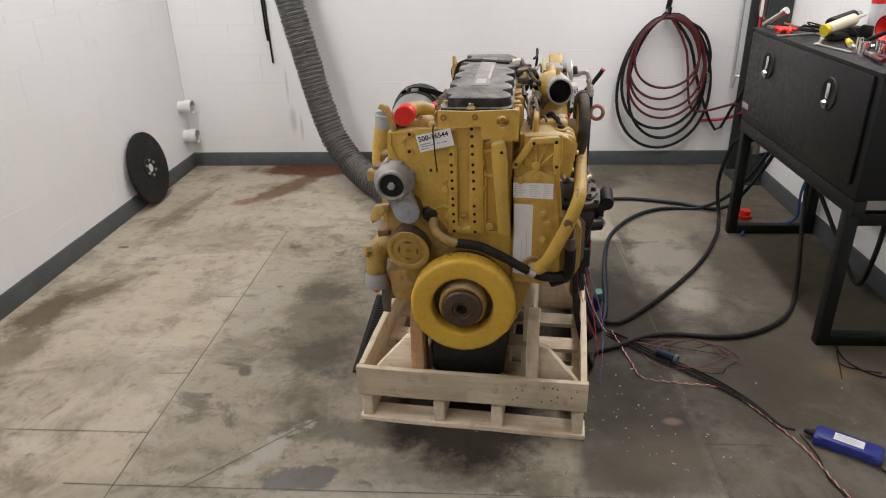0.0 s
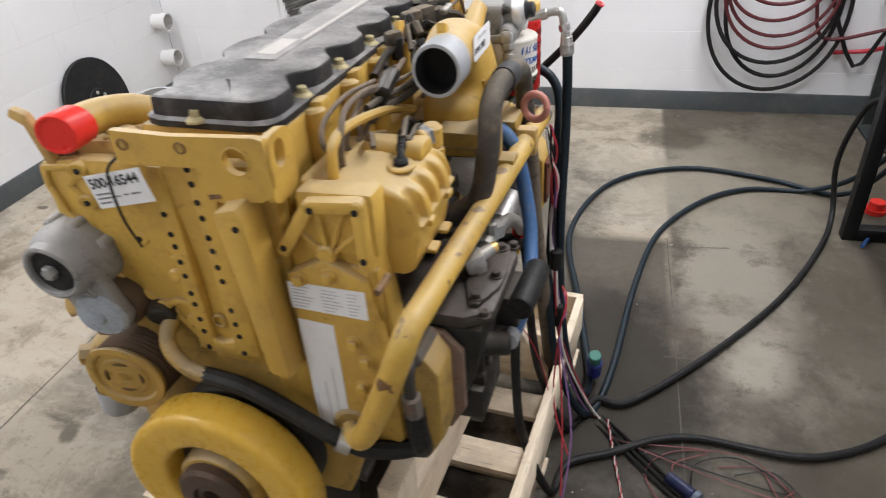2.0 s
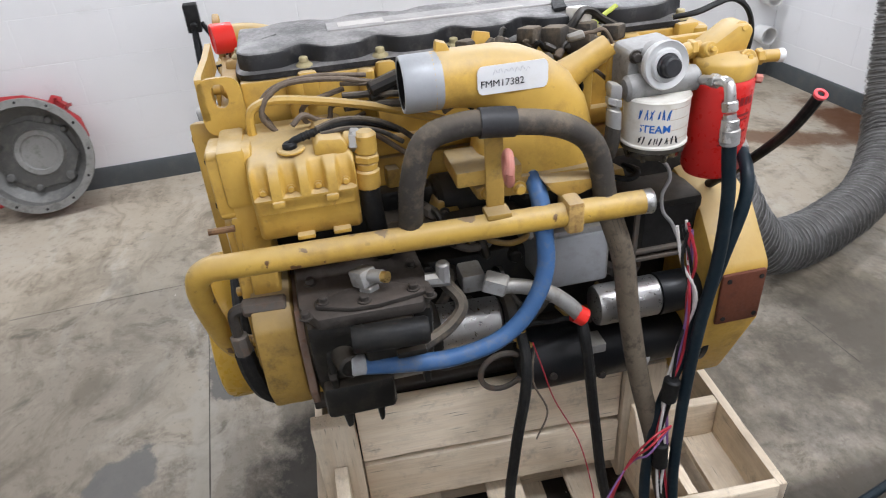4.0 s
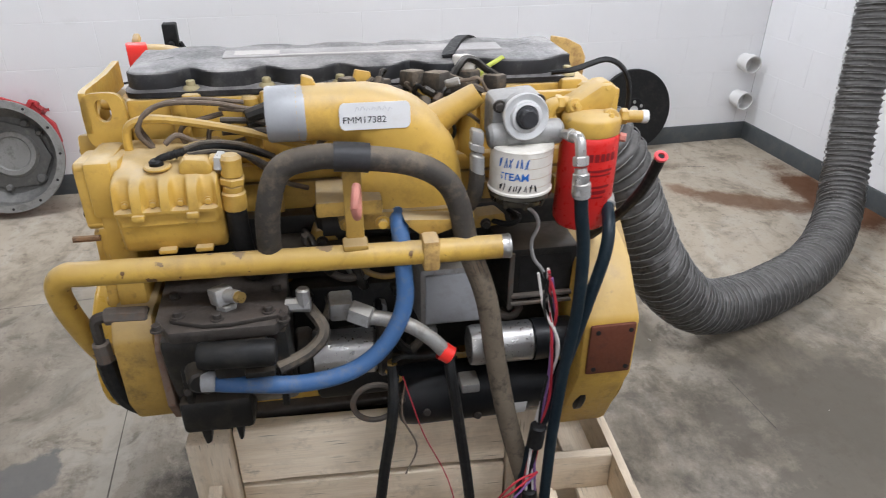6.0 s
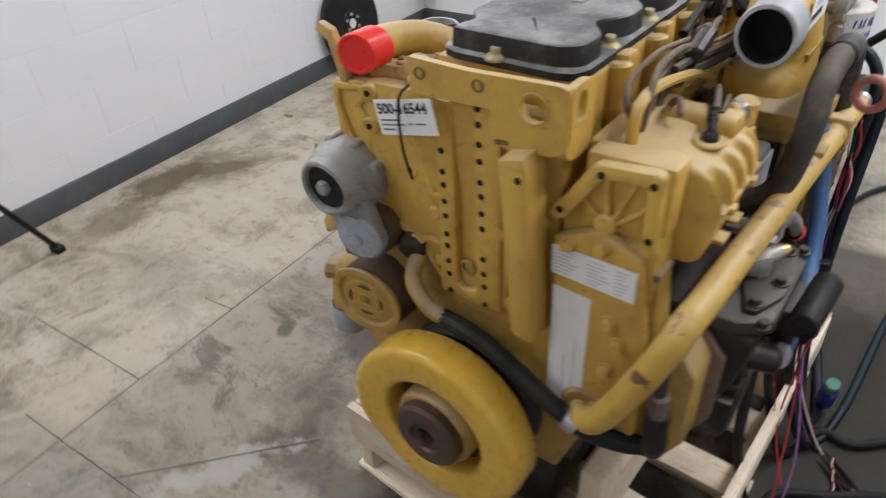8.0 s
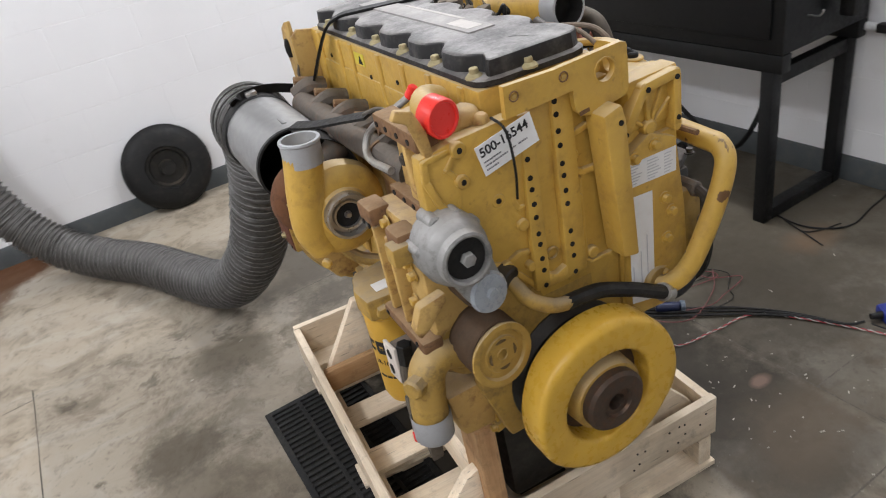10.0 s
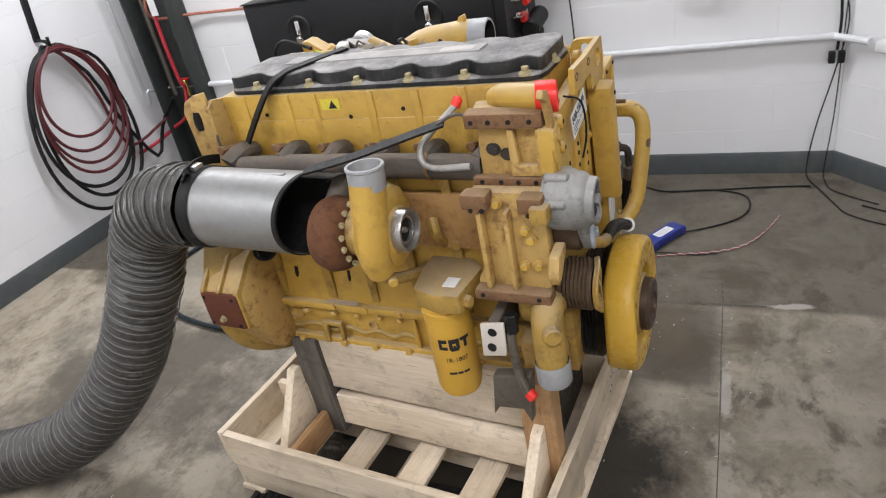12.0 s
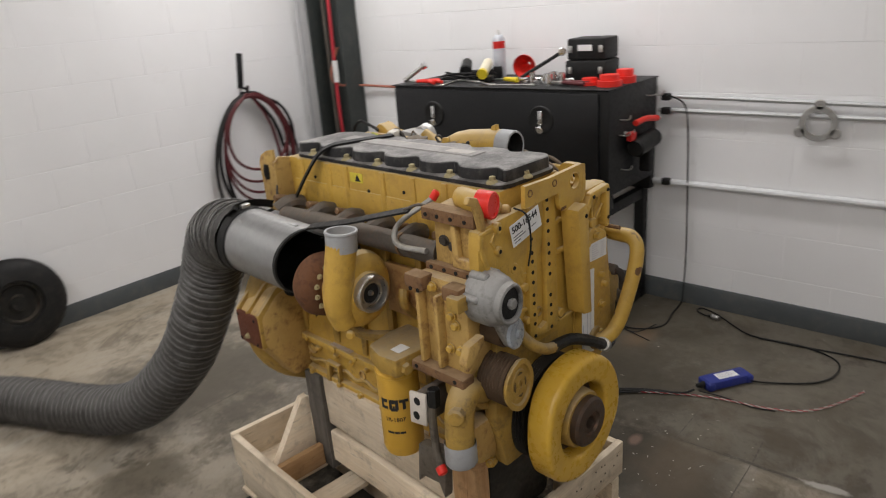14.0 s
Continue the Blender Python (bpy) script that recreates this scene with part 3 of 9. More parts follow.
    wet = maths(nt, "MAXIMUM", maths(nt, "MAXIMUM", k3, k4), maths(nt, "MULTIPLY", maths(nt, "MAXIMUM", k0, right), 0.1))
    link(nt, maths(nt, "SUBTRACT", ramp(nt, n2, 0.3, 0.7, 0.5, 0.68), maths(nt, "MULTIPLY", wet, 0.24)), bs.inputs["Roughness"])
    bumped(nt, bs, maths(nt, "ADD", maths(nt, "MULTIPLY", n2, 0.6), maths(nt, "MULTIPLY", n3, 0.4)), 0.25, 0.002)
    return m


FLOOR = floor_paint()

# ---------- the room ----------
XL, XR, YB, YF = -0.42, 3.80, 6.36, -1.6
D0, D1 = Vector((3.80, 2.50, 0)), Vector((3.02, 1.78, 0))
COURSE, BLOCK = 0.2115, 0.423


def wall(name, a, b, blocks=True, label="white-painted concrete block wall"):
    """A wall whose inner face runs from a to b, with the room on its right hand."""
    a, b = Vector(a).to_3d(), Vector(b).to_3d()
    d = (b - a).normalized()
    length = (b - a).length
    m = Matrix.Translation(a) @ Matrix.Rotation(math.atan2(d.y, d.x), 4, "Z")
    bm = box(B(), 0, length, 0.0009, 0.2, -0.1, CEIL + 0.1, 0)
    w = part(name, bm, WALL)
    w.matrix_world = m
    tagged(w, label, "wall", kind="structure")
    if not blocks:
        return w
    meshes = {}
    for row in range(14):
        z0 = 0.0105 + row * COURSE
        x = -BLOCK / 2 if row % 2 else 0.0
        while x < length - 0.02:
            x0, x1 = max(x, 0.0), min(x + BLOCK, length)
            key = round(x1 - x0, 3)
            if key > 0.03:
                if key not in meshes:
                    meshes[key] = mesh_of("block", box(B(), 0.0012, key - 0.0012, -0.0006, 0.01, 0.0012, COURSE - 0.0012, 0.0011, seg=1), WALL)
                ob = new("block", meshes[key])
                ob.parent = w
                ob.location = (x0, 0, z0)
            x += BLOCK
    return w


def base(name, a, b):
    a, b = Vector(a).to_3d(), Vector(b).to_3d()
    d = (b - a).normalized()
    bm = prism(B(), [(-0.013, 0.0), (0.002, 0.0), (0.002, 0.106), (-0.008, 0.106), (-0.013, 0.098)], "x", 0, (b - a).length, 0)
    o = part(name, bm, BASE)
    o.matrix_world = Matrix.Translation(a) @ Matrix.Rotation(math.atan2(d.y, d.x), 4, "Z")
    return tagged(o, "slate-grey painted base along the white block wall", "baseboard", kind="structure")


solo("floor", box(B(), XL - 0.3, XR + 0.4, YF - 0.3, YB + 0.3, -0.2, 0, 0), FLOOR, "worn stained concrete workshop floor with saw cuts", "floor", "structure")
# unseen ceiling and south end, added to close the room and bounce light
solo("ceiling", box(B(), XL - 0.3, XR + 0.4, YF - 0.3, YB + 0.3, CEIL, CEIL + 0.15, 0), WALL, "plain white unseen ceiling closing the room", "ceiling", "structure")
runs = [("north", (XL, YB), (XR, YB), True), ("east", (XR, YB), D0.xy, True), ("corner", D0.xy, D1.xy, True),
        ("southeast", D1.xy, (D1.x, YF), False), ("south", (D1.x, YF), (XL, YF), False)]
for n, a, b, bl in runs:
    base("baseboard_" + n, a, b)
base("baseboard_west", (XL, YF), (XL, YB))

for lx, ly in LAMPS:
    f = thing("ceiling_light", "white ceiling fixture with two bare fluorescent tubes", "ceiling light", pose(lx, ly, CEIL), "ceiling lights")
    part("housing", prism(B(), [(-0.14, 0), (0.14, 0), (0.10, -0.055), (-0.10, -0.055)], "y", -0.62, 0.62, 0.004), PVC, f)
    tm, nt, bs = nodes_of("glowing_tube")
    bs.inputs["Emission Color"].default_value, bs.inputs["Emission Strength"].default_value = (1, 0.98, 0.96, 1), 3.0
    for dx in (-0.06, 0.06):
        part("tube", cyl(B(), (dx, -0.58, -0.075), (dx, 0.58, -0.075), 0.013, seg=12), tm, f)

# saw cuts in the slab
def cut(a, b, w=0.004):
    a, b = Vector((*a, 0)), Vector((*b, 0))
    d = (b - a).normalized()
    n = Vector((-d.y, d.x, 0)) * w / 2
    bm = B()
    k = max(2, int((b - a).length / 0.12))
    rnd = random.Random(int(a.x * 977 + b.y * 131))
    lo, hi = [], []
    for i in range(k + 1):
        p = a.lerp(b, i / k) + n * rnd.uniform(-0.7, 0.7)
        s = rnd.uniform(0.6, 1.3)
        lo.append(bm.verts.new(p - n * s + Vector((0, 0, 0.0012)))), hi.append(bm.verts.new(p + n * s + Vector((0, 0, 0.0012))))
    for i in range(k):
        bm.faces.new((lo[i], lo[i + 1], hi[i + 1], hi[i]))
    return solo("floor_joint", bm, JOINT, "thin dirty saw cut in the concrete", "floor joint", "structure")


JOINT = surface("joint_dirt", (0.085, 0.075, 0.06), 0.8, 0, (0.2, 0.18, 0.15), 0.6, 12, 120, 0.1)
for a, b in [((0.683, 2.2), (0.683, 5.04)), ((0.51, 2.93), (0.69, 2.93)), ((0.13, 3.19), (0.68, 3.19)), ((0.556, 3.555), (0.682, 3.56)),
             ((0.556, 4.21), (0.684, 4.21)), ((0.57, 4.96), (0.683, 4.97)), ((-0.14, 5.15), (-0.02, 5.85)), ((2.675, 2.80), (2.65, 4.95)), ((2.1, 2.937), (2.68, 2.944)), ((2.667, 3.204), (2.90, 3.203)),
             ((2.64, 4.88), (2.88, 4.91)), ((2.62, 4.233), (2.775, 4.233)), ((1.68, 4.87), (1.93, 4.878)), ((0.69, 2.93), (2.1, 2.937)), ((0.92, 2.93), (1.30, 3.30))]:
    cut(a, b)
cut((2.678, 2.80), (2.684, 3.04), 0.008)
cut((2.684, 2.944), (2.825, 2.948), 0.008)

# drain grate under the crate
g = thing("drain_grate", "black cast-iron trench drain grate let into concrete", "drain grate", pose(1.525, 3.91, 0))
# Near-black sheet on the floor paints the shaded pit below the bars
part("frame", box(B(), -0.165, 0.165, -0.325, 0.325, 0.0008, 0.003, 0), DARK, g)
bm = B()
for x0, x1 in ((-0.165, -0.145), (-0.06, -0.045), (0.045, 0.06), (0.145, 0.165)):
    box(bm, x0, x1, -0.325, 0.325, 0.003, 0.010, 0.002, seg=1)
for k in range(2):
    box(bm, -0.165, 0.165, -0.325 + 0.63 * k, -0.305 + 0.63 * k, 0.003, 0.0102, 0.002, seg=1)
part("rim", bm, GRATE, g)
bar = mesh_of("bar", box(B(), -0.145, 0.145, -0.006, 0.006, 0.003, 0.0096, 0.0015, seg=1), GRATE)
shared("bar", bar, g, [(0, -0.29 + 0.0232 * i, 0) for i in range(26)])

# steel column in the corner with its pipes
col = thing("steel_column", "dark grey painted steel channel column against the wall", "column", pose(0, 0, 0))
part("web", box(B(), 3.76, 3.795, 5.89, 6.21, 0, CEIL, 0.002), COLUMN, col)
part("flange", box(B(), 3.645, 3.76, 5.89, 5.905, 0, CEIL, 0.002), COLUMN, col)
part("flange", box(B(), 3.645, 3.76, 6.195, 6.21, 0, CEIL, 0.002), COLUMN, col)
part("base_plate", box(B(), 3.62, 3.80, 5.87, 6.23, 0, 0.014, 0.002), COLUMN, col)
solo("vertical_conduit", tube(B(), [(3.62, 6.27, CEIL), (3.62, 6.27, 0.78), (3.64, 6.25, 0.68), (3.76, 6.2, 0.655)], 0.011, 8), CONDUIT, "galvanised conduit running down beside the column", "conduit")
solo("air_pipe", tube(B(), [(3.715, 6.12, CEIL), (3.715, 6.12, 0.62)], 0.012, 8, 2), IRON, "thin dark iron air pipe on the column", "pipe")
v = thing("air_valve", "small brass and red air valve on the column", "valve", pose(3.7, 6.0, 0.66))
part("body", cyl(B(), (0, 0, -0.05), (0, 0, 0.05), 0.016, seg=12, bev=0.003), GOLD, v)
part("handle", box(B(), -0.012, 0.0, -0.04, 0.04, 0.05, 0.062, 0.003), RED_CAP, v)
solo("red_air_line", tube(B(), [(3.66, 5.99, CEIL), (3.66, 5.985, 2.0), (3.65, 5.99, 1.3), (3.645, 5.995, 0.95), (3.66, 6.0, 0.72), (3.68, 6.0, 0.66), (3.66, 6.05, 0.50), (3.68, 6.2, 0.42), (3.61, 6.3, 0.36), (3.46, 6.33, 0.34)], 0.011, 8), HOSE_BRIGHT, "bright red rubber air line hanging on the column", "air hose")
solo("orange_supply_line", tube(B(), [(3.66, 5.96, 1.32), (3.645, 6.03, 1.16), (3.68, 6.02, 1.08), (3.77, 5.85, 1.065), (3.775, 5.4, 1.055), (3.77, 5.06, 1.05)], 0.008, 8), surface("orange_line", (0.42, 0.15, 0.10), 0.5, 0, None, 0, 8, 90, 0.02), "thin orange-red line clipped along the wall", "air line")
solo("paper_tag", box(B(), 3.635, 3.637, 5.95, 6.0, 1.10, 1.24, 0, pose(0, 0, 0)), PAPER, "white paper tag hanging from the column hose", "tag")

# hose coil on the back wall
coil = thing("hose_bracket", "black steel arm with a hose hook on the wall", "bracket", pose(3.138, 6.345, 1.1))
part("arm", box(B(), -0.016, 0.016, -0.006, 0.022, 0.02, 0.24, 0.002, Matrix.Rotation(radians(8), 4, "Y")), BLACK_SATIN, coil)
part("hook", tube(B(), [(0, 0.02, 0.03), (0, -0.05, 0.02), (0, -0.075, 0.0), (0, -0.08, 0.04)], 0.009, 8), BLACK_SATIN, coil)


def loops(name, rows, r, material, label, tail=(), head=()):
    pts = list(head)
    for i, (w, cx, zt, zb, y) in enumerate(rows):
        for k in range(16):
            a = 2 * math.pi * k / 16
            pts.append((cx + w * math.sin(a) * (1 - 0.12 * math.cos(a)), y - 0.01 * math.sin(a * 0.5), zt - (zt - zb) * (1 - math.cos(a)) / 2))
    pts += list(tail)
    return solo(name, tube(B(), pts, r, 8, 3), material, label, "air hose")


loops("coiled_hose", [(0.325, 3.155, 1.09, 0.15, 6.30), (0.285, 3.140, 1.08, 0.30, 6.28), (0.265, 3.175, 1.09, 0.22, 6.31)], 0.0108, BLACK,
      "black rubber hose coiled on a wall hook", [(3.14, 6.30, 1.09), (3.30, 6.28, 0.9), (3.40, 6.3, 0.6), (3.56, 6.3, 0.28), (3.64, 6.25, 0.45), (3.66, 6.1, 0.62)], [(3.46, 6.3, 0.70), (3.44, 6.28, 0.86), (3.35, 6.27, 1.0)])
loops("coiled_air_hose", [(0.255, 3.155, 1.08, 0.44, 6.27), (0.235, 3.130, 1.07, 0.52, 6.255), (0.265, 3.155, 1.085, 0.38, 6.265), (0.22, 3.145, 1.075, 0.60, 6.25)], 0.0090, HOSE_RED,
      "dark red rubber air hose coiled on a wall hook", [(3.14, 6.26, 1.08), (3.28, 6.27, 0.85), (3.34, 6.28, 0.5), (3.43, 6.28, 0.42), (3.66, 6.2, 0.5)])
solo("hose_end_fitting", cyl(B(), (3.46, 6.3, 0.69), (3.467, 6.3, 0.62), 0.014, seg=10, bev=0.002), STEEL_DULL, "steel coupling at a hose end", "fitting")
for z0, dx in ((0.79, 0.0), (0.95, -0.018)):
    solo("hanging_strap", tube(B(), [(0.305 + dx, 6.34, CEIL - 0.2), (0.300 + dx, 6.345, 1.6), (0.302 + dx, 6.35, 1.1), (0.31 + dx, 6.35, z0)], 0.008, 6), BLACK, "black cable hanging down the white wall", "cable")

# plastic stubs in the walls
def stub(p, way, r, label="white plastic pipe stub projecting from the wall"):
    s = thing("pipe_stub", label, "pipe stub", Matrix.Translation(p) @ turn_to(way).to_4x4())
    part("pipe", lathe(B(), (0, 0, 0), (0, 0, 1), [(0, r), (0.05, r), (0.05, r * 1.12), (0.10, r * 1.12), (0.10, r * 0.98), (0.02, r * 0.96), (0.02, 0)], 24), PVC, s)
    return s


for z in (0.49, 0.268):
    stub((XL, 6.255, z), (1, 0, 0), 0.048)
for z, y in ((0.50, 5.86), (0.29, 5.87)):
    stub((XR, y, z), (-1, 0, 0), 0.052)
vv = thing("brass_fitting", "brass tee with a small black valve on a wall pipe", "fitting", pose(3.76, 5.72, 0.50))
part("body", cyl(B(), (0, -0.10, 0), (0, 0.1, 0), 0.012, seg=10), GOLD, vv)
part("valve", box(B(), -0.02, 0.02, -0.02, 0.02, 0.012, 0.05, 0.003), BLACK, vv)

# conduits, ring gasket, cables on the east wall
solo("conduit", tube(B(), [(3.775, 3.76, 1.052), (3.775, 3.1, 1.042), (3.775, 2.62, 1.035), (3.755, 2.535, 1.035), (3.64, 2.385, 1.034), (3.42, 2.18, 1.03), (3.10, 1.885, 1.03)], 0.011, 8, 4), CONDUIT, "galvanised conduit along the block wall", "conduit", group="wall conduits")
solo("conduit", tube(B(), [(3.775, 3.80, 0.985), (3.775, 3.1, 0.984), (3.775, 2.62, 0.983), (3.755, 2.535, 0.983), (3.64, 2.385, 0.982), (3.42, 2.18, 0.98), (3.10, 1.885, 0.98)], 0.011, 8, 4), CONDUIT, "galvanised conduit along the block wall", "conduit", group="wall conduits")
solo("conduit", tube(B(), [(3.775, 6.2, 0.655), (3.775, 5.0, 0.64), (3.775, 3.7, 0.634), (3.775, 2.62, 0.637), (3.76, 2.545, 0.637), (3.66, 2.435, 0.634)], 0.0155, 10, 4), surface("painted_conduit", (0.70, 0.71, 0.72), 0.45, 0, None, 0, 6, 90, 0.05), "white-painted conduit along the block wall", "conduit", group="wall conduits")
jb = thing("outlet_box", "white surface-mounted outlet box on the wall", "outlet box", pose(3.625, 2.365, 0.62) @ Matrix.Rotation(math.atan2((D1 - D0).y, (D1 - D0).x), 4, "Z"))
part("body", box(B(), -0.045, 0.035, -0.036, 0.02, -0.024, 0.022, 0.008), PVC, jb)
part("cover", box(B(), -0.036, 0.026, -0.039, -0.034, -0.018, 0.016, 0.002), PVC, jb)
gk = thing("ring_gasket", "grey metal ring flange hanging from a conduit", "gasket", Matrix.Translation((3.755, 3.095, 0.958)) @ Matrix.Rotation(radians(90), 4, "Y"))
bm = ring_plate(B(), (0, 0, -0.006), (0, 0, 1), 0.074, 0.05, 0.012, 36, 0.003)
for a in (180, 60, -60):
    cyl(bm, (0.078 * math.cos(radians(a)), 0.078 * math.sin(radians(a)), -0.006), (0.078 * math.cos(radians(a)), 0.078 * math.sin(radians(a)), 0.006), 0.022, seg=16, bev=0.003)
part("ring", bm, STEEL_DULL, gk)
solo("power_cord", tube(B(), [(3.76, 3.76, 1.055), (3.72, 3.72, 1.06), (3.74, 3.66, 1.02), (3.76, 3.645, 0.9), (3.765, 3.635, 0.6), (3.76, 3.625, 0.3), (3.76, 3.63, 0.05), (3.74, 3.635, 0.006), (3.626, 3.625, 0.005), (3.50, 3.605, 0.005), (3.416, 3.645, 0.005), (3.37, 3.751, 0.005), (3.41, 3.95, 0.005)], 0.0035, 6), BLACK, "thin black power cord hanging to the floor", "cable")
for y, z in ((3.765, 1.05), (3.765, 0.985), (3.75, 0.64)):
    p = thing("plug", "black power plug at the end of a conduit", "plug", pose(3.76, y, z))
    part("body", box(B(), -0.02, 0.014, -0.03, 0.01, -0.016, 0.016, 0.005), BLACK, p)
solo("hanging_cable", tube(B(), [(3.74, 2.50, 1.38), (3.735, 2.51, 1.30), (3.775, 2.51, 1.15), (3.782, 2.525, 0.98), (3.775, 2.535, 0.82), (3.77, 2.53, 0.70), (3.765, 2.535, 0.58)], 0.006, 8), BLACK, "black cable hanging in the corner from a wall pipe", "cable")
solo("dangling_wire", tube(B(), [(3.74, 2.49, 1.38), (3.74, 2.515, 1.2), (3.778, 2.55, 0.95), (3.785, 2.50, 0.71), (3.785, 2.53, 0.50), (3.782, 2.585, 0.24), (3.775, 2.61, 0.05), (3.71, 2.605, 0.006), (3.58, 2.56, 0.005), (3.46, 2.52, 0.005), (3.37, 2.48, 0.005), (3.29, 2.37, 0.005), (3.27, 2.28, 0.005), (3.36, 2.30, 0.005), (3.45, 2.42, 0.005)], 0.0032, 6), BLACK, "thin black wire trailing onto the floor", "wire")
solo("dangling_wire", tube(B(), [(3.74, 2.49, 1.30), (3.77, 2.51, 0.9), (3.772, 2.515, 0.6), (3.775, 2.52, 0.3), (3.76, 2.54, 0.03), (3.70, 2.54, 0.005), (3.60, 2.52, 0.005), (3.52, 2.44, 0.005), (3.46, 2.36, 0.005)], 0.0028, 6), BLACK, "thin black wire hanging in the corner", "wire")
pl = thing("cable_plug", "two black cable plugs dangling by the wall", "plug", pose(3.765, 2.535, 0.555))
for dy in (-0.018, 0.018):
    part("connector", box(B(), -0.014, 0.014, dy - 0.013, dy + 0.013, -0.03, 0.02, 0.004), BLACK, pl)
solo("wall_sleeve", lathe(B(), (3.76, 2.50, 1.40), (-0.7, 0.7, -0.3), [(0, 0.03), (0.07, 0.03), (0.07, 0.022), (0.02, 0.02), (0.02, 0)], 16), PVC, "white pipe sleeve through the wall corner", "pipe stub")

# discs leaning on the walls
def flat_disc():
    d = thing("clutch_disc", "thin black round plate with a bored hub leaning on the wall", "disc", Matrix.Translation((-0.372, 5.532, 0.247)) @ Matrix.Rotation(radians(82), 4, "Y"))
    part("plate", lathe(B(), (0, 0, -0.012), (0, 0, 1), [(0, 0.03), (0, 0.236), (0.004, 0.24), (0.020, 0.24), (0.024, 0.236), (0.024, 0.075), (0.032, 0.07), (0.032, 0.03), (0, 0.03)], 48), BLACK, d)
    me = bolt_mesh(0.007, 0.01, STEEL)
    shared("bolt", me, d, [(0.052 * math.cos(a), 0.052 * math.sin(a), 0.018) for a in [i * math.pi / 3 for i in range(6)]])
    part("bore", cyl(B(), (0, 0, 0.0), (0, 0, 0.016), 0.029, seg=20), PVC, d)


flat_disc()
wh = thing("wheel", "small dusty rubber-tyred wheel leaning on the back wall", "wheel", Matrix.Translation((1.555, 6.285, 0.235)) @ Matrix.Rotation(radians(80), 4, "X"))
tyre = part("tyre", lathe(B(), (0, 0, -0.05), (0, 0, 1), [(0.0, 0.12), (0.0, 0.19), (0.02, 0.222), (0.035, 0.232), (0.065, 0.232), (0.08, 0.222), (0.1, 0.19), (0.1, 0.12), (0.08, 0.115), (0.02, 0.115), (0, 0.12)], 40), BLACK, wh)
part("tread", lathe(B(), (0, 0, -0.012), (0, 0, 1), [(0, 0.236), (0.024, 0.236), (0.024, 0.228), (0, 0.228), (0, 0.236)], 40), BLACK, tyre)
rim = part("rim", lathe(B(), (0, 0, -0.03), (0, 0, 1), [(0, 0), (0, 0.118), (0.06, 0.118), (0.06, 0.10), (0.035, 0.09), (0.035, 0.045), (0.065, 0.04), (0.065, 0)], 36), BLACK_OILY, wh)
part("axle_hole", cyl(B(), (0, 0, 0.02), (0, 0, 0.037), 0.016, seg=16), DARK, rim)

# bell housing leaning on the west wall
bell = thing("bell_housing", "dusty cast bell housing painted red outside, leaning on the wall", "bell housing", Matrix.Translation((-0.285, 2.195, 0.272)) @ Matrix.Rotation(radians(74), 4, "Y"))
part("shell", lathe(B(), (0, 0, -0.06), (0, 0, 1), [(0.0, 0.10), (0, 0.20), (0.04, 0.25), (0.10, 0.262), (0.108, 0.262)], 48), BELL_RED, bell)
part("face_ring", ring_plate(B(), (0, 0, 0.048), (0, 0, 1), 0.268, 0.232, 0.014, 48), BELL_GREY, bell, "machined aluminium face ring")
part("inner_bowl", lathe(B(), (0, 0, -0.055), (0, 0, 1), [(0.110, 0.233), (0.05, 0.226), (0.012, 0.185), (0.008, 0.085)], 48), BELL_IN, bell, "dark grey inside of the bell")
part("floor_web", prism(B(), [(-0.15, -0.11), (-0.165, 0.0), (-0.12, 0.13), (0.02, 0.185), (0.15, 0.12), (0.16, -0.05), (0.09, -0.16), (-0.06, -0.165)], "z", -0.045, -0.030, 0.006), BELL_IN, bell)
part("hub_pad", lathe(B(), (-0.01, 0.015, -0.032), (0, 0, 1), [(0, 0.0), (0.008, 0.0), (0.008, 0.078), (0.016, 0.084), (0.016, 0.105), (0, 0.118)], 36), BELL_GREY, bell, "pale machined centre pad")
for x, y, r in ((-0.15, 0.09, 0.022), (-0.10, 0.145, 0.018), (0.12, 0.12, 0.026), (0.155, -0.03, 0.020), (-0.06, -0.15, 0.020), (0.09, -0.14, 0.024)):
    part("boss", cyl(B(), (x, y, -0.04), (x, y, -0.018), r, r * 0.8, seg=12, bev=0.004), BELL_IN, bell)
part("outer_flange", prism(B(), [(-0.12, -0.262), (-0.218, -0.252), (-0.286, -0.126), (-0.278, 0.033), (-0.236, 0.135), (-0.262, 0.152), (-0.245, 0.19), (-0.205, 0.185), (-0.142, 0.245), (-0.05, 0.262)] + [(-0.238 * math.cos(radians(a)), 0.238 * math.sin(radians(a))) for a in range(78, -64, -10)], "z", 0.012, 0.046, 0.006), BELL_RED, bell, "red painted outer flange")
me = mesh_of("bolt_hole", cyl(B(), (0, 0, 0), (0, 0, 0.0015), 0.0065, seg=10), DARK)
shared("bolt_hole", me, bell, [(0.25 * math.cos(i * math.pi / 6), 0.25 * math.sin(i * math.pi / 6), 0.0615) for i in range(12)])
for a, w in ((140, 0.05), (-52, 0.10)):
    c, s = math.cos(radians(a)), math.sin(radians(a))
    part("lug", box(B(), 0.235, 0.29, -w / 2, w / 2, -0.02, 0.045, 0.010, Matrix.Rotation(radians(a), 4, "Z")), BELL_RED, bell)

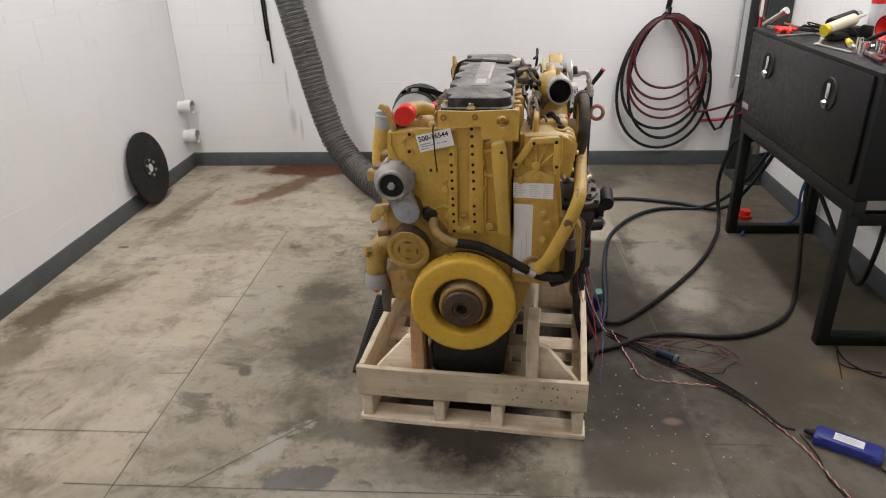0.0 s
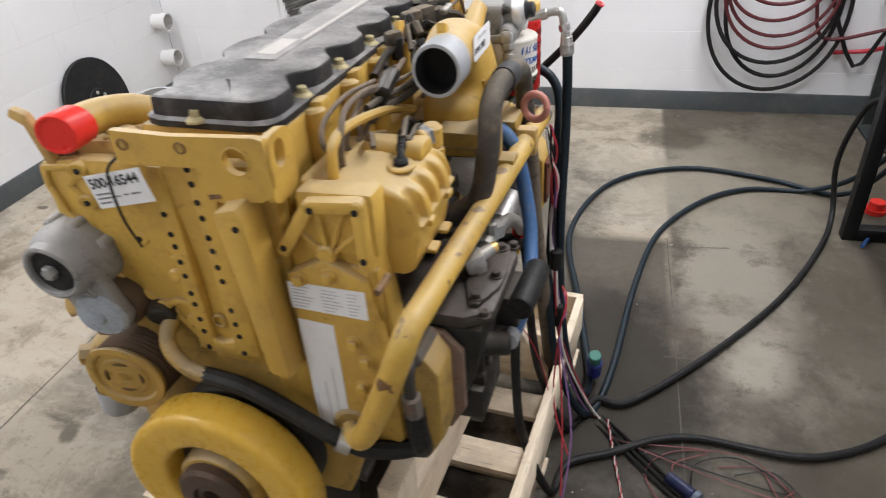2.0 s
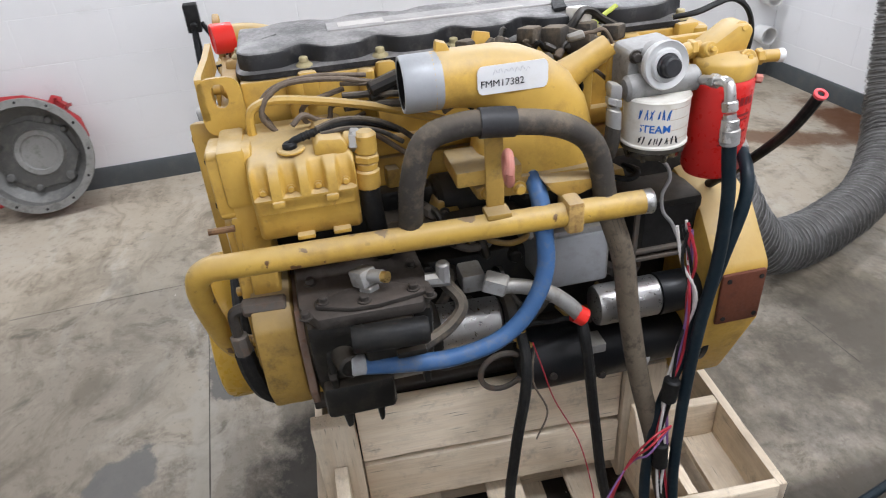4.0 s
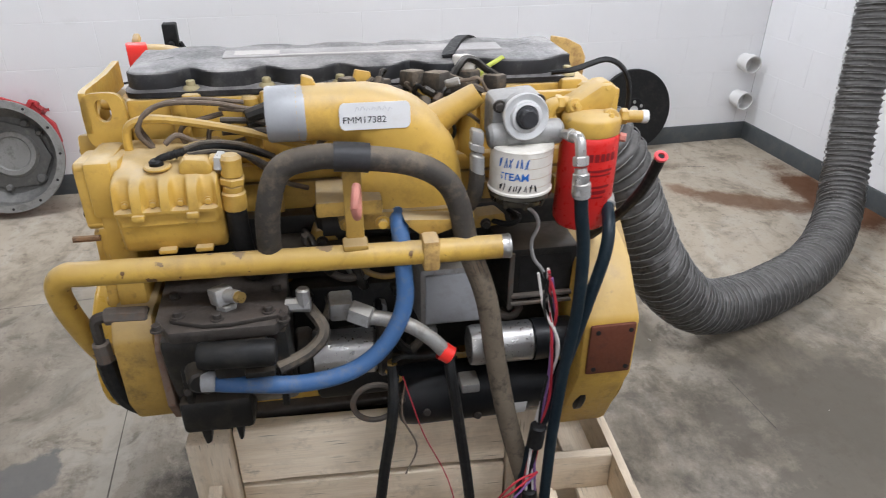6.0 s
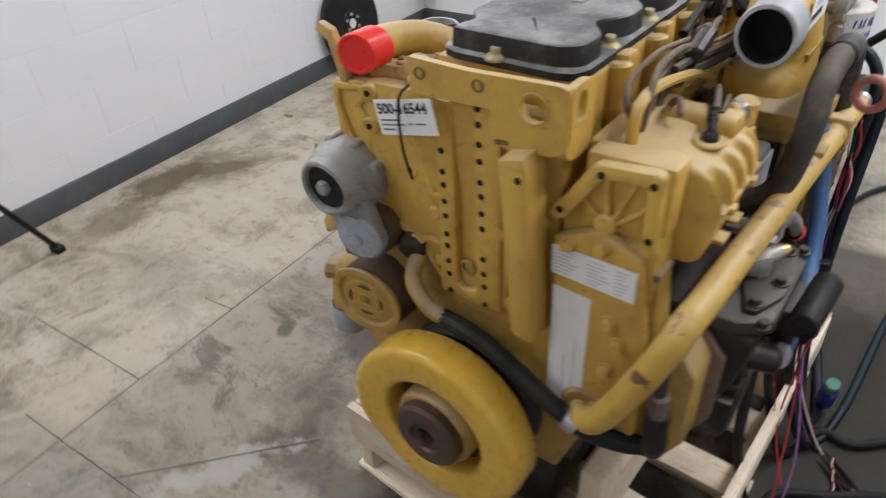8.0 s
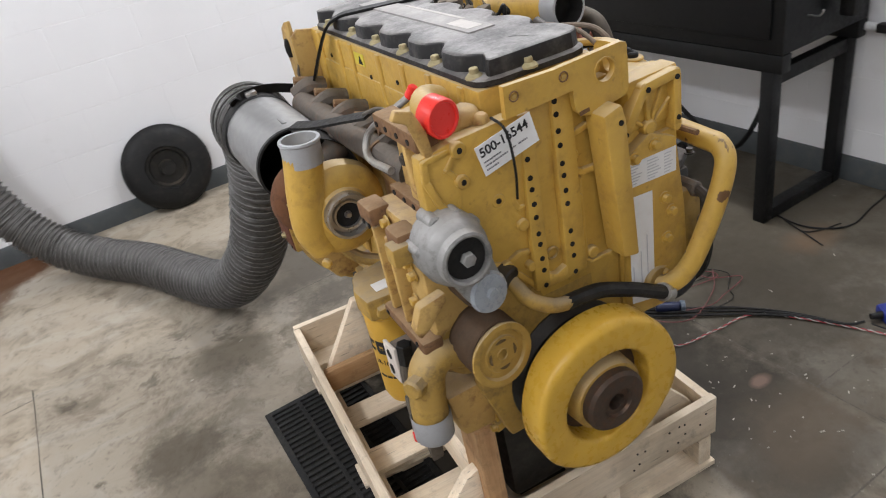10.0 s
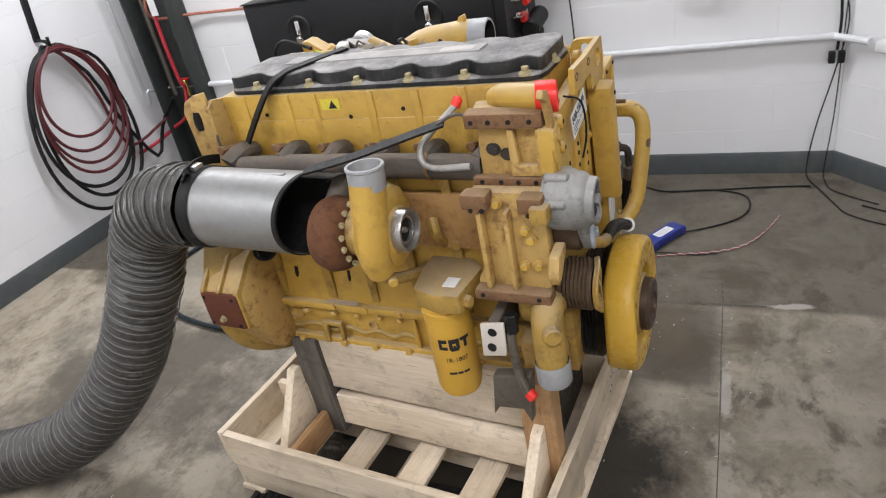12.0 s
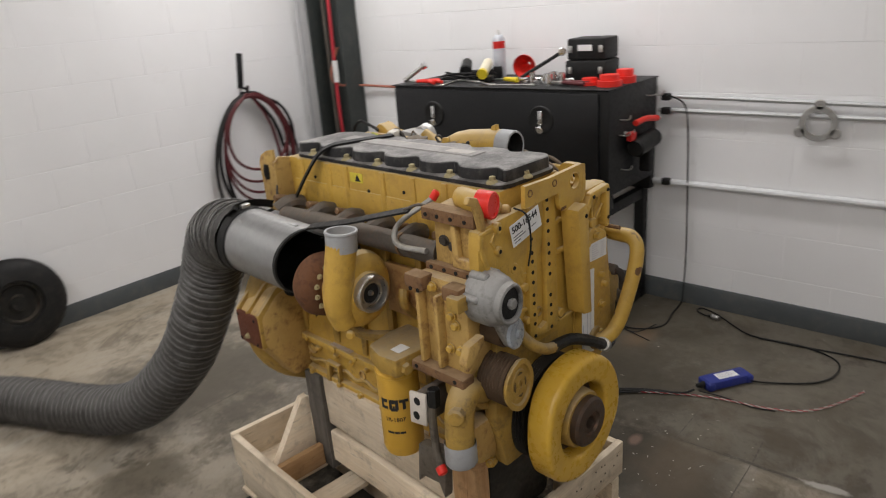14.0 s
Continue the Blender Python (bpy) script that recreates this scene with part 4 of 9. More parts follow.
# tripod stand
tri = thing("light_stand", "black metal tripod work stand with splayed legs", "tripod", pose(-0.15, 3.17, 0))
apex = Vector((0, -0.115, 0.80))
for fx, fy in ((0.25, -0.16), (-0.02, 0.29), (-0.23, -0.17)):
    leg = part("leg", tube(B(), [apex + Vector((fx, fy + 0.115, 0)) * 0.08, (fx, fy, 0.02)], 0.011, 8, 2), BLACK_SATIN, tri)
    part("rubber_foot", box(B(), fx - 0.026, fx + 0.026, fy - 0.020, fy + 0.020, 0.0, 0.028, 0.007), BLACK, leg)
    part("brace", tube(B(), [(0, -0.115, 0.42), (fx * 0.47, -0.115 + (fy + 0.115) * 0.47, 0.43)], 0.005, 6, 2), BLACK_SATIN, tri)
part("pole", cyl(B(), (0, -0.115, 0.10), (0, -0.115, 0.80), 0.011, seg=12), BLACK_SATIN, tri)
part("head", box(B(), -0.030, 0.030, -0.145, -0.085, 0.765, 0.885, 0.006), BLACK, tri, "square black clamp head")
part("lock_knob", cyl(B(), (0.03, -0.115, 0.80), (0.065, -0.115, 0.80), 0.014, seg=10, bev=0.003), BLACK, tri)

# ---------- the workbench ----------
bench = thing("tool_bench", "black steel truck toolbox mounted on a welded leg frame", "workbench", pose(0, 0, 0))
BX0, BX1, BY0, BY1, BZ0, BZ1 = 3.300, 3.78, 3.812, 5.105, 0.665, 1.138
body = part("body", box(B(), BX0, BX1, BY0, BY1, BZ0, BZ1, 0.006), BLACK_SATIN, bench)
part("top_plate", box(B(), BX0 - 0.012, BX1, BY0 - 0.006, BY1 + 0.006, BZ1, BZ1 + 0.006, 0.002), BLACK_SATIN, bench)
door = part("door", box(B(), BX0 - 0.014, BX0 - 0.0005, BY0 + 0.045, BY1 - 0.012, BZ0 + 0.05, BZ1 - 0.012, 0.005), BLACK_PAINT, bench, "black enamelled drop-down door")
for y in (4.815, 4.152):
    part("latch_cup", lathe(B(), (BX0 - 0.0145, y, 1.0), (-1, 0, 0), [(0.003, 0.0), (0.002, 0.045), (0.007, 0.055), (0.006, 0.064), (0, 0.068)], 28), BLACK, door, "oval black latch recess")
    bm = box(B(), -0.012, -0.004, -0.012, 0.012, -0.02, 0.045, 0.004, pose(BX0 - 0.014, y, 1.0))
    cyl(bm, (BX0 - 0.018, y, 0.962), (BX0 - 0.034, y, 0.955), 0.020, seg=16, bev=0.004)
    part("latch_handle", bm, CHROME, door, "chrome T-handle latch")
part("name_plate", box(B(), BX0 - 0.0165, BX0 - 0.014, 4.99, 5.08, 0.735, 0.765, 0.001), STEEL, bench, "small silver plate")
part("rail", box(B(), BX0, BX0 + 0.05, BY0, BY1, 0.60, 0.664, 0.003), BLACK_SATIN, bench)
part("rail", box(B(), BX1 - 0.05, BX1, BY0, BY1, 0.60, 0.664, 0.003), BLACK_SATIN, bench)
for y in (BY0 + 0.03, BY1 - 0.07):
    for x in (BX0 + 0.002, BX1 - 0.052):
        part("leg", box(B(), x, x + 0.05, y, y + 0.05, 0.0, 0.60, 0.003), BLACK_SATIN, bench)
    part("foot_bar", box(B(), BX0 + 0.052, BX1 - 0.052, y, y + 0.05, 0.0, 0.05, 0.003), BLACK_SATIN, bench)
    part("cross_bar", box(B(), BX0 + 0.052, BX1 - 0.052, y + 0.004, y + 0.046, 0.548, 0.60, 0.003), BLACK_SATIN, bench)
me = mesh_of("hook", tube(B(), [(0, 0, 0), (0, -0.035, 0), (0, -0.05, 0.01), (0, -0.052, 0.022)], 0.0035, 6, 3), STEEL)
shared("hook", me, bench, [(3.4, BY0, 1.0), (3.4, BY0, 0.93), (3.44, BY0, 0.93), (3.42, BY0, 0.77), (3.61, BY0, 0.968), (3.66, BY0, 1.07), (3.74, BY0, 1.06)])

TOP = BZ1 + 0.006
def on_top(name, label, cat, x, y, rz=0, z=0.0):
    return thing(name, label, cat, pose(x, y, TOP + z, 0, 0, rz))


o = on_top("spray_can", "white aerosol can with a red label band", "spray can", 3.660, 4.65)
part("can", lathe(B(), (0, 0, 0), (0, 0, 1), [(0, 0), (0, 0.031), (0.004, 0.033), (0.200, 0.033), (0.214, 0.024), (0.220, 0.016), (0.220, 0)], 24), surface("pale_grey_can", (0.50, 0.52, 0.56), 0.4, 0, (0.6, 0.6, 0.6), 0.3, 9, 90, 0.02), o)
part("band", lathe(B(), (0, 0, 0.152), (0, 0, 1), [(0, 0.0335), (0.036, 0.0335)], 24), RED_FILTER, o)
part("nozzle", cyl(B(), (0, 0, 0.220), (0, 0, 0.245), 0.009, seg=12, bev=0.002), PVC, o)
o = on_top("sealant_tube", "cream and yellow sealant cartridge lying among tools", "cartridge", 3.520, 4.62, 20)
part("barrel", cyl(B(), (-0.10, 0, 0.05), (0.06, 0.02, 0.085), 0.026, seg=20, bev=0.003), CREAM, o)
part("nozzle", cyl(B(), (0.06, 0.02, 0.085), (0.13, 0.03, 0.10), 0.012, 0.004, seg=12), PVC, o)
part("cap", cyl(B(), (-0.12, 0, 0.046), (-0.10, 0, 0.05), 0.027, seg=20, bev=0.002), YELLOW_TOOL, o)
part("rest", box(B(), -0.08, 0.0, -0.03, 0.03, 0, 0.03, 0.006), BLACK, o)
o = on_top("cordless_drill", "black cordless drill lying on its side", "drill", 3.610, 4.84, 35)
part("body", cyl(B(), (-0.10, 0, 0.045), (0.08, 0, 0.075), 0.034, 0.028, seg=18, bev=0.006), BLACK, o)
part("grip", box(B(), -0.08, -0.02, -0.15, -0.01, 0.0, 0.045, 0.012), BLACK, o)
part("battery", box(B(), -0.11, 0.02, -0.20, -0.145, 0.0, 0.06, 0.008), BLACK_SATIN, o)
part("chuck", cyl(B(), (0.08, 0, 0.075), (0.13, 0, 0.083), 0.02, 0.014, seg=14, bev=0.002), STEEL, o)
o = on_top("funnel", "bright red plastic funnel lying with its mouth outward", "funnel", 3.630, 4.46)
part("cone", lathe(B(), (-0.02, 0, 0.061), (0.95, 0.25, 0.10), [(0, 0.060), (0.008, 0.061), (0.065, 0.017), (0.10, 0.010), (0.10, 0.008), (0.064, 0.014), (0.004, 0.056)], 28), RED_CAP, o)
o = on_top("tool_case", "stacked black plastic tool cases with steel latches", "tool case", 3.640, 4.085, 4)
part("case", box(B(), -0.075, 0.09, -0.105, 0.105, 0.0, 0.094, 0.010), BLACK, o)
part("case", box(B(), -0.068, 0.09, -0.098, 0.098, 0.096, 0.195, 0.010), BLACK, o)
part("label", box(B(), -0.0695, -0.068, -0.032, 0.040, 0.138, 0.166, 0), PAPER, o, "white paper label")
for y in (-0.078, 0.078):
    for z in (0.05, 0.147):
        part("latch", box(B(), -0.083 + (0.008 if z > 0.1 else 0), -0.072, y - 0.010, y + 0.010, z - 0.016, z + 0.016, 0.003), STEEL, o)
for x, y, rz, r in ((3.43, 4.33, 20, 0.012), (3.47, 4.36, 80, 0.014), (3.52, 4.33, 130, 0.011), (3.40, 4.25, 45, 0.013), (3.56, 4.20, 10, 0.015), (3.50, 4.12, 100, 0.012)):
    o = on_top("socket", "loose chrome socket lying on its side", "socket", x, y, rz)
    part("body", lathe(B(), (-0.02, 0, r), (1, 0, 0), [(0, 0), (0, r), (0.022, r), (0.026, r * 0.8), (0.045, r * 0.8), (0.045, r * 0.55), (0.03, r * 0.5), (0.03, 0)], 14), CHROME, o)
for x, y, h, r in ((3.42, 3.875, 0.05, 0.056), (3.54, 3.86, 0.06, 0.050), (3.44, 3.985, 0.032, 0.045)):
    o = on_top("red_port_cap", "red plastic protective cap lying on the toolbox", "cap", x, y)
    part("rim", lathe(B(), (0, 0, 0), (0, 0, 1), [(0, 0), (0, r), (h * 0.5, r), (h * 0.5, r * 0.78), (h, r * 0.75), (h, 0)], 24), RED_CAP, o)
o = on_top("screwdriver", "yellow-handled screwdriver lying on the black toolbox", "screwdriver", 3.460, 4.44, 70)
part("handle", cyl(B(), (-0.06, 0, 0.016), (0.05, 0, 0.016), 0.014, 0.011, seg=10, bev=0.003), YELLOW_TOOL, o)
part("blade", cyl(B(), (0.05, 0, 0.016), (0.16, 0, 0.008), 0.0035, seg=8), STEEL, o)
o = on_top("ratchet", "chrome ratchet propped up against other tools", "ratchet", 3.560, 4.30, -60)
part("handle", cyl(B(), (-0.12, 0, 0.02), (0.08, 0, 0.13), 0.009, seg=10, bev=0.002), BLACK, o)
part("head", cyl(B(), (0.085, -0.016, 0.135), (0.085, 0.016, 0.135), 0.020, seg=16, bev=0.004), CHROME, o)
for i, (x, y) in enumerate(((3.42, 4.22), (3.46, 4.19), (3.49, 4.25), (3.43, 4.29), (3.51, 4.17), (3.39, 4.17), (3.54, 4.24), (3.44, 4.13))):
    o = on_top("socket", "loose chrome socket standing on the toolbox", "socket", x, y)
    r = 0.013 + 0.004 * (i % 3)
    part("body", lathe(B(), (0, 0, 0), (0, 0, 1), [(0, 0), (0, r), (0.035 + 0.02 * (i % 2), r), (0.035 + 0.02 * (i % 2), r * 0.7), (0.02, r * 0.65), (0.02, 0)], 14), CHROME, o)
for i, (x, y, rz, L) in enumerate(((3.4, 4.78, 15, 0.20), (3.46, 4.70, 75, 0.17), (3.36, 4.36, 100, 0.19), (3.39, 4.55, 60, 0.15), (3.66, 4.25, 80, 0.2))):
    o = on_top("wrench", "steel combination wrench lying on the toolbox", "wrench", x, y, rz)
    bm = box(B(), -L / 2, L / 2, -0.007, 0.007, 0.001, 0.008, 0.002)
    ring_plate(bm, (L / 2 + 0.01, 0, 0.001), (0, 0, 1), 0.016, 0.009, 0.009, 18)
    ring_plate(bm, (-L / 2 - 0.01, 0, 0.001), (0, 0, 1), 0.017, 0.010, 0.008, 6)
    part("shaft", bm, STEEL, o)
for x, y, rz, mat, lab in ((3.39, 4.92, 60, RED_CAP, "red-handled pliers"), (3.35, 4.98, 110, RED_CAP, "red-handled pliers"), (3.4, 4.10, 85, HOSE_RED, "maroon-handled pliers")):
    o = on_top("pliers", lab + " lying open on the toolbox", "pliers", x, y, rz)
    for s in (-1, 1):
        part("handle", tube(B(), [(0.0, 0.004 * s, 0.014), (-0.06, 0.02 * s, 0.014), (-0.13, 0.022 * s, 0.014)], 0.009, 8), mat, o)
    part("jaw", prism(B(), [(0, -0.014), (0.06, -0.004), (0.06, 0.004), (0, 0.014)], "z", 0.006, 0.020, 0.002), STEEL, o)
o = on_top("flashlight", "chrome flashlight leaning over the toolbox corner", "flashlight", 3.330, 5.0, -60)
part("barrel", cyl(B(), (-0.04, 0, 0.02), (0.06, 0, 0.085), 0.012, seg=14, bev=0.002), STEEL, o)
part("head", cyl(B(), (0.06, 0, 0.085), (0.085, 0, 0.10), 0.017, 0.02, seg=16, bev=0.002), CHROME, o)
o = on_top("wire_bundle", "tangle of thin black test leads", "test leads", 3.510, 4.75)
bm = B()
for k in range(4):
    rr = random.Random(k)
    tube(bm, [(rr.uniform(-0.1, 0.1), rr.uniform(-0.14, 0.14), rr.uniform(0.006, 0.05)) for _ in range(7)], 0.004, 6)
part("leads", bm, BLACK, o)
for x, z, mat, L in ((3.61, 0.968, RED_CAP, 0.13), (3.44, 0.93, RED_FILTER, 0.06)):
    o = thing("hanging_pliers", "red-handled tool hanging on the end of the toolbox", "pliers", pose(x, BY0 - 0.036, z))
    part("handle", tube(B(), [(-0.13, 0, 0.004), (-0.04, -0.008, 0.010), (0.10, 0, -0.010)], 0.0145, 8) if L > 0.1 else box(B(), -0.02, 0.03, -0.014, 0.014, -0.03, 0.01, 0.006), mat, o)
    part("jaw", cyl(B(), (0, 0.0, 0.0), (0, 0.03, 0.004), 0.008, seg=10), STEEL, o)
o = thing("holstered_drill", "black air tool hanging on the end of the toolbox", "air tool", pose(3.55, BY0 - 0.05, 0.862))
part("body", cyl(B(), (-0.10, 0, 0), (0.10, 0, 0.02), 0.042, seg=18, bev=0.008), BLACK, o)
part("grip", box(B(), 0.0, 0.05, -0.028, 0.028, -0.13, -0.02, 0.012), BLACK, o)
# red cap and blue lines under the bench
o = thing("red_port_cap", "red plastic cap lying on the floor under the bench", "cap", pose(3.48, 5.28, 0))
part("rim", lathe(B(), (0, 0, 0), (0, 0, 1), [(0, 0), (0, 0.04), (0.02, 0.042), (0.02, 0.032), (0.05, 0.03), (0.05, 0)], 24), RED_CAP, o)
solo("blue_air_line", tube(B(), [(3.72, 4.93, 0.64), (3.66, 5.0, 0.3), (3.68, 5.06, 0.08), (3.56, 5.15, 0.012), (3.44, 5.1, 0.012), (3.36, 4.98, 0.012)], 0.008, 8), surface("blue_line", (0.03, 0.09, 0.26), 0.4, 0, None, 0, 8, 90, 0.02), "blue plastic air line hanging under the bench", "air line")
o = thing("air_regulator", "grey air regulator mounted under the toolbox", "regulator", pose(3.39, 5.07, 0.52))
part("body", cyl(B(), (0, 0, -0.05), (0, 0, 0.05), 0.026, seg=16, bev=0.005), STEEL_DULL, o)
part("gauge", cyl(B(), (-0.02, 0, 0.01), (-0.05, 0, 0.01), 0.022, seg=16, bev=0.003), PVC, o)

# ---------- the engine ----------
ENG = pose(1.839, 3.221, 0, 0, 0, -3.5)
eng = thing("diesel_engine", "yellow six-cylinder diesel engine, dusty and rust-flecked, on a wooden crate", "engine", ENG)

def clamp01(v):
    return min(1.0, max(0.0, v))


def view_fitted(p):
    """A point of the nominal layout, moved to fit the camera's view: the right-hand accessories wider and further back,
    the turbo side a little forward.
    """
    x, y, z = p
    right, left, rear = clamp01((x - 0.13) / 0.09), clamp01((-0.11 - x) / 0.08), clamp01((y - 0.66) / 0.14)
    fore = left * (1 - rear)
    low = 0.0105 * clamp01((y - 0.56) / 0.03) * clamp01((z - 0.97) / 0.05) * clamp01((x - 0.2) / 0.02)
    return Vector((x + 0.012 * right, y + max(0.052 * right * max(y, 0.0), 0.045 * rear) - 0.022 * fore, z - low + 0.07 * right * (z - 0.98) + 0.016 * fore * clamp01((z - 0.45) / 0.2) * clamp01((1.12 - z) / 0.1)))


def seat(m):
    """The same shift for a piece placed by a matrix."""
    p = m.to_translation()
    return Matrix.Translation(view_fitted(p) - p) @ m


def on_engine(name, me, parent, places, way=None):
    shared(name, me, parent, [view_fitted(p) for p in places], way)


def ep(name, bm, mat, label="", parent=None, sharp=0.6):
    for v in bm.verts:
        v.co = view_fitted(v.co)
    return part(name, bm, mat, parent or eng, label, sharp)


bolt_y = bolt_mesh(0.008, 0.012, YELLOW)
bolt_s = bolt_mesh(0.0065, 0.01, BOLT_MAT)
bolt_d = bolt_mesh(0.007, 0.011, PUMP_GREY)
# Flat dark disc: the shade of a drilled hole put into colour
hole = mesh_of("bolt_hole", cyl(B(), (0, 0, -0.001), (0, 0, 0.0012), 0.0048, seg=10), DARK)

# block, pan, head
bm = prism(B(), [(-0.13, 0.47), (0.15, 0.47), (0.16, 0.60), (0.14, 0.70), (0.14, 0.985), (-0.115, 0.985), (-0.125, 0.70), (-0.14, 0.60)], "y", 0.03, 0.83, 0.006)
block = ep("engine_block", bm, YELLOW)
ep("rusted_panel", box(B(), -0.144, -0.12, 0.20, 0.40, 0.79, 0.93, 0.008), RUST_PANEL, "panel of orange-rusted paint", block)
for v0 in (0.14, 0.27, 0.40, 0.53, 0.66, 0.78):
    ep("rib", box(B(), -0.142, -0.118, v0 - 0.012, v0 + 0.012, 0.61, 0.97, 0.005), YELLOW_DIRTY, parent=block)
    ep("rib", box(B(), 0.132, 0.158, v0 - 0.012, v0 + 0.012, 0.62, 0.97, 0.005), YELLOW_DIRTY, parent=block)
bm = box(B(), -0.158, -0.13, 0.05, 0.84, 0.585, 0.605, 0.004)
box(bm, -0.152, -0.128, 0.05, 0.84, 0.468, 0.488, 0.004)
ep("rail", bm, YELLOW, parent=block)
ep("rail", box(B(), 0.14, 0.172, 0.05, 0.84, 0.468, 0.488, 0.004), PUMP_GREY, "dark brown rail", block)
# the lower left side: a framed recess with a wavy cast ridge, bosses and core plugs
for v0, w in ((0.065, 0.02), (0.305, 0.016), (0.43, 0.013), (0.815, 0.022)):
    ep("frame_rib", box(B(), -0.151, -0.128, v0 - w / 2, v0 + w / 2, 0.487, 0.586, 0.005), YELLOW, parent=block)
for v0, v1, z0 in ((0.44, 0.80, 0.512), (0.075, 0.30, 0.516)):
    ep("cast_ridge", sweep(B(), [(-0.1365, v0 + (v1 - v0) * i / 30, z0 + 0.007 * math.sin(i * 0.85)) for i in range(31)], 0.0065, 8), YELLOW_DIRTY, parent=block)
for v0 in (0.47, 0.53, 0.60, 0.67, 0.735, 0.79):
    ep("cast_boss", cyl(B(), (-0.128, v0, 0.565), (-0.152, v0 + 0.002, 0.562), 0.0095, 0.0075, seg=12, bev=0.003), YELLOW, parent=block)
for v0, z0, r in ((0.345, 0.545, 0.017), (0.765, 0.548, 0.013), (0.79, 0.522, 0.010), (0.56, 0.535, 0.011)):
    ep("core_plug", lathe(B(), (-0.134, v0, z0), (-1, 0, 0.05), [(0, r * 1.35), (0.007, r * 1.25), (0.007, r), (0.002, r * 0.9), (0.002, 0)], 20), YELLOW_RUSTY, parent=block)
ep("clamp_bracket", prism(B(), [(0.655, 0.470), (0.667, 0.470), (0.664, 0.528), (0.690, 0.530), (0.694, 0.472), (0.706, 0.472), (0.702, 0.542), (0.655, 0.540)], "x", -0.158, -0.140, 0.003), YELLOW_DIRTY, parent=block)
ep("paint_scuff", box(B(), -0.1565, -0.134, 0.585, 0.675, 0.6045, 0.6062, 0), surface("scuffed_primer", (0.50, 0.42, 0.36), 0.6, 0, (0.35, 0.22, 0.09), 0.8, 20, 90, 0.05), "pale scuff worn through the paint", block)
for v0 in (0.60, 0.655, 0.74):
    ep("core_slot", sweep(B(), [(-0.1255, v0, 0.655), (-0.1270, v0 - 0.002, 0.675), (-0.1255, v0 - 0.003, 0.695)], [0.004, 0.0055, 0.004], 8), DARK, parent=block)
ep("casting_web", prism(B(), [(0.80, 0.60), (0.83, 0.60), (0.83, 0.76), (0.815, 0.76)], "x", -0.19, -0.12, 0.006), YELLOW_DIRTY, parent=block)
on_engine("bolt", bolt_y, block, [(-0.152, v, z) for v in (0.06, 0.16, 0.26, 0.36, 0.46, 0.56, 0.66, 0.76, 0.83) for z in (0.478, 0.594)], (-1, 0, 0))
ep("oil_pan", prism(B(), [(-0.125, 0.20), (0.125, 0.20), (0.15, 0.468), (-0.13, 0.468)], "y", 0.08, 0.80, 0.02), BLACK_OILY, "black oil pan hanging between the timbers")
bm = box(B(), -0.076, 0.142, 0.045, 0.822, 0.988, 1.150, 0.006)
head = ep("cylinder_head", bm, YELLOW)
for v0 in (0.10, 0.215, 0.325, 0.44, 0.592, 0.67, 0.77):
    ep("rib", box(B(), -0.081, -0.073, v0 - 0.010, v0 + 0.010, 1.0, 1.148, 0.0042), YELLOW, parent=head)
    ep("bolt_column", cyl(B(), (0.15, v0 + 0.03, 1.02), (0.15, v0 + 0.03, 1.150), 0.014, seg=12, bev=0.004), YELLOW, parent=head)
ep("ledge", box(B(), -0.079, -0.073, 0.06, 0.80, 0.99, 1.086, 0.003), YELLOW, parent=head)
ep("ledge", box(B(), 0.14, 0.162, 0.06, 0.80, 1.00, 1.03, 0.006), YELLOW, parent=head)
on_engine("bolt_hole", hole, head, [(-0.0768, v, z) for v, z in ((0.36, 1.105), (0.50, 1.09), (0.72, 1.10), (0.28, 1.04))], (-1, 0, 0))
ep("warning_label", box(B(), -0.0775, -0.076, 0.522, 0.574, 1.108, 1.134, 0), surface("yellow_sticker", (0.66, 0.55, 0.06), 0.45, 0, (0.4, 0.3, 0.06), 0.4, 20, 100, 0.03), "bright yellow sticker", head)
bm = B()
prism(bm, [(0.530, 1.111), (0.553, 1.111), (0.542, 1.130)], "x", -0.0782, -0.0772, 0)
ep("warning_mark", bm, INK, parent=head)

# valve cover: a flange with scalloped sides, a crowned dusty top
def scallop(n, side, amp):
    out = []
    for i in range(n + 1):
        t = i / n
        v = 0.040 + 0.760 * t
        phase, pitch = (0.152, 0.126) if side > 0 else (0.080, 0.131)
        w = amp * (0.5 + 0.5 * math.cos(2 * math.pi * (v - phase) / pitch)) ** 2.2
        d = max(0.0, 1 - min(v - 0.040, 0.800 - v) / 0.034)
        out.append((side, v, w + 0.034 * (1 - math.sqrt(1 - d * d))))
    return out


def cover_ring(inset, z, amp):
    pts = []
    for s, v, w in scallop(96, 1, amp):
        pts.append((0.140 - inset - w, v + 0, z))
    for s, v, w in reversed(scallop(96, -1, amp)):
        pts.append((-0.072 + inset + w, v, z))
    lo, hi = 0.040 + inset, 0.800 - inset
    return [(x, min(max(y, lo), hi), zz) for x, y, zz in pts]


bm = B()
prev = None
levels = [(0.0, 1.151, 0), (0.0, 1.160, 0), (0.003, 1.163, 0.006), (0.0045, 1.1648, 0.027), (0.0062, 1.1860, 0.0275), (0.0074, 1.1895, 0.0268), (0.0100, 1.1915, 0.0250), (0.0150, 1.1928, 0.0215), (0.026, 1.1938, 0.0140), (0.075, 1.1950, 0.0)]
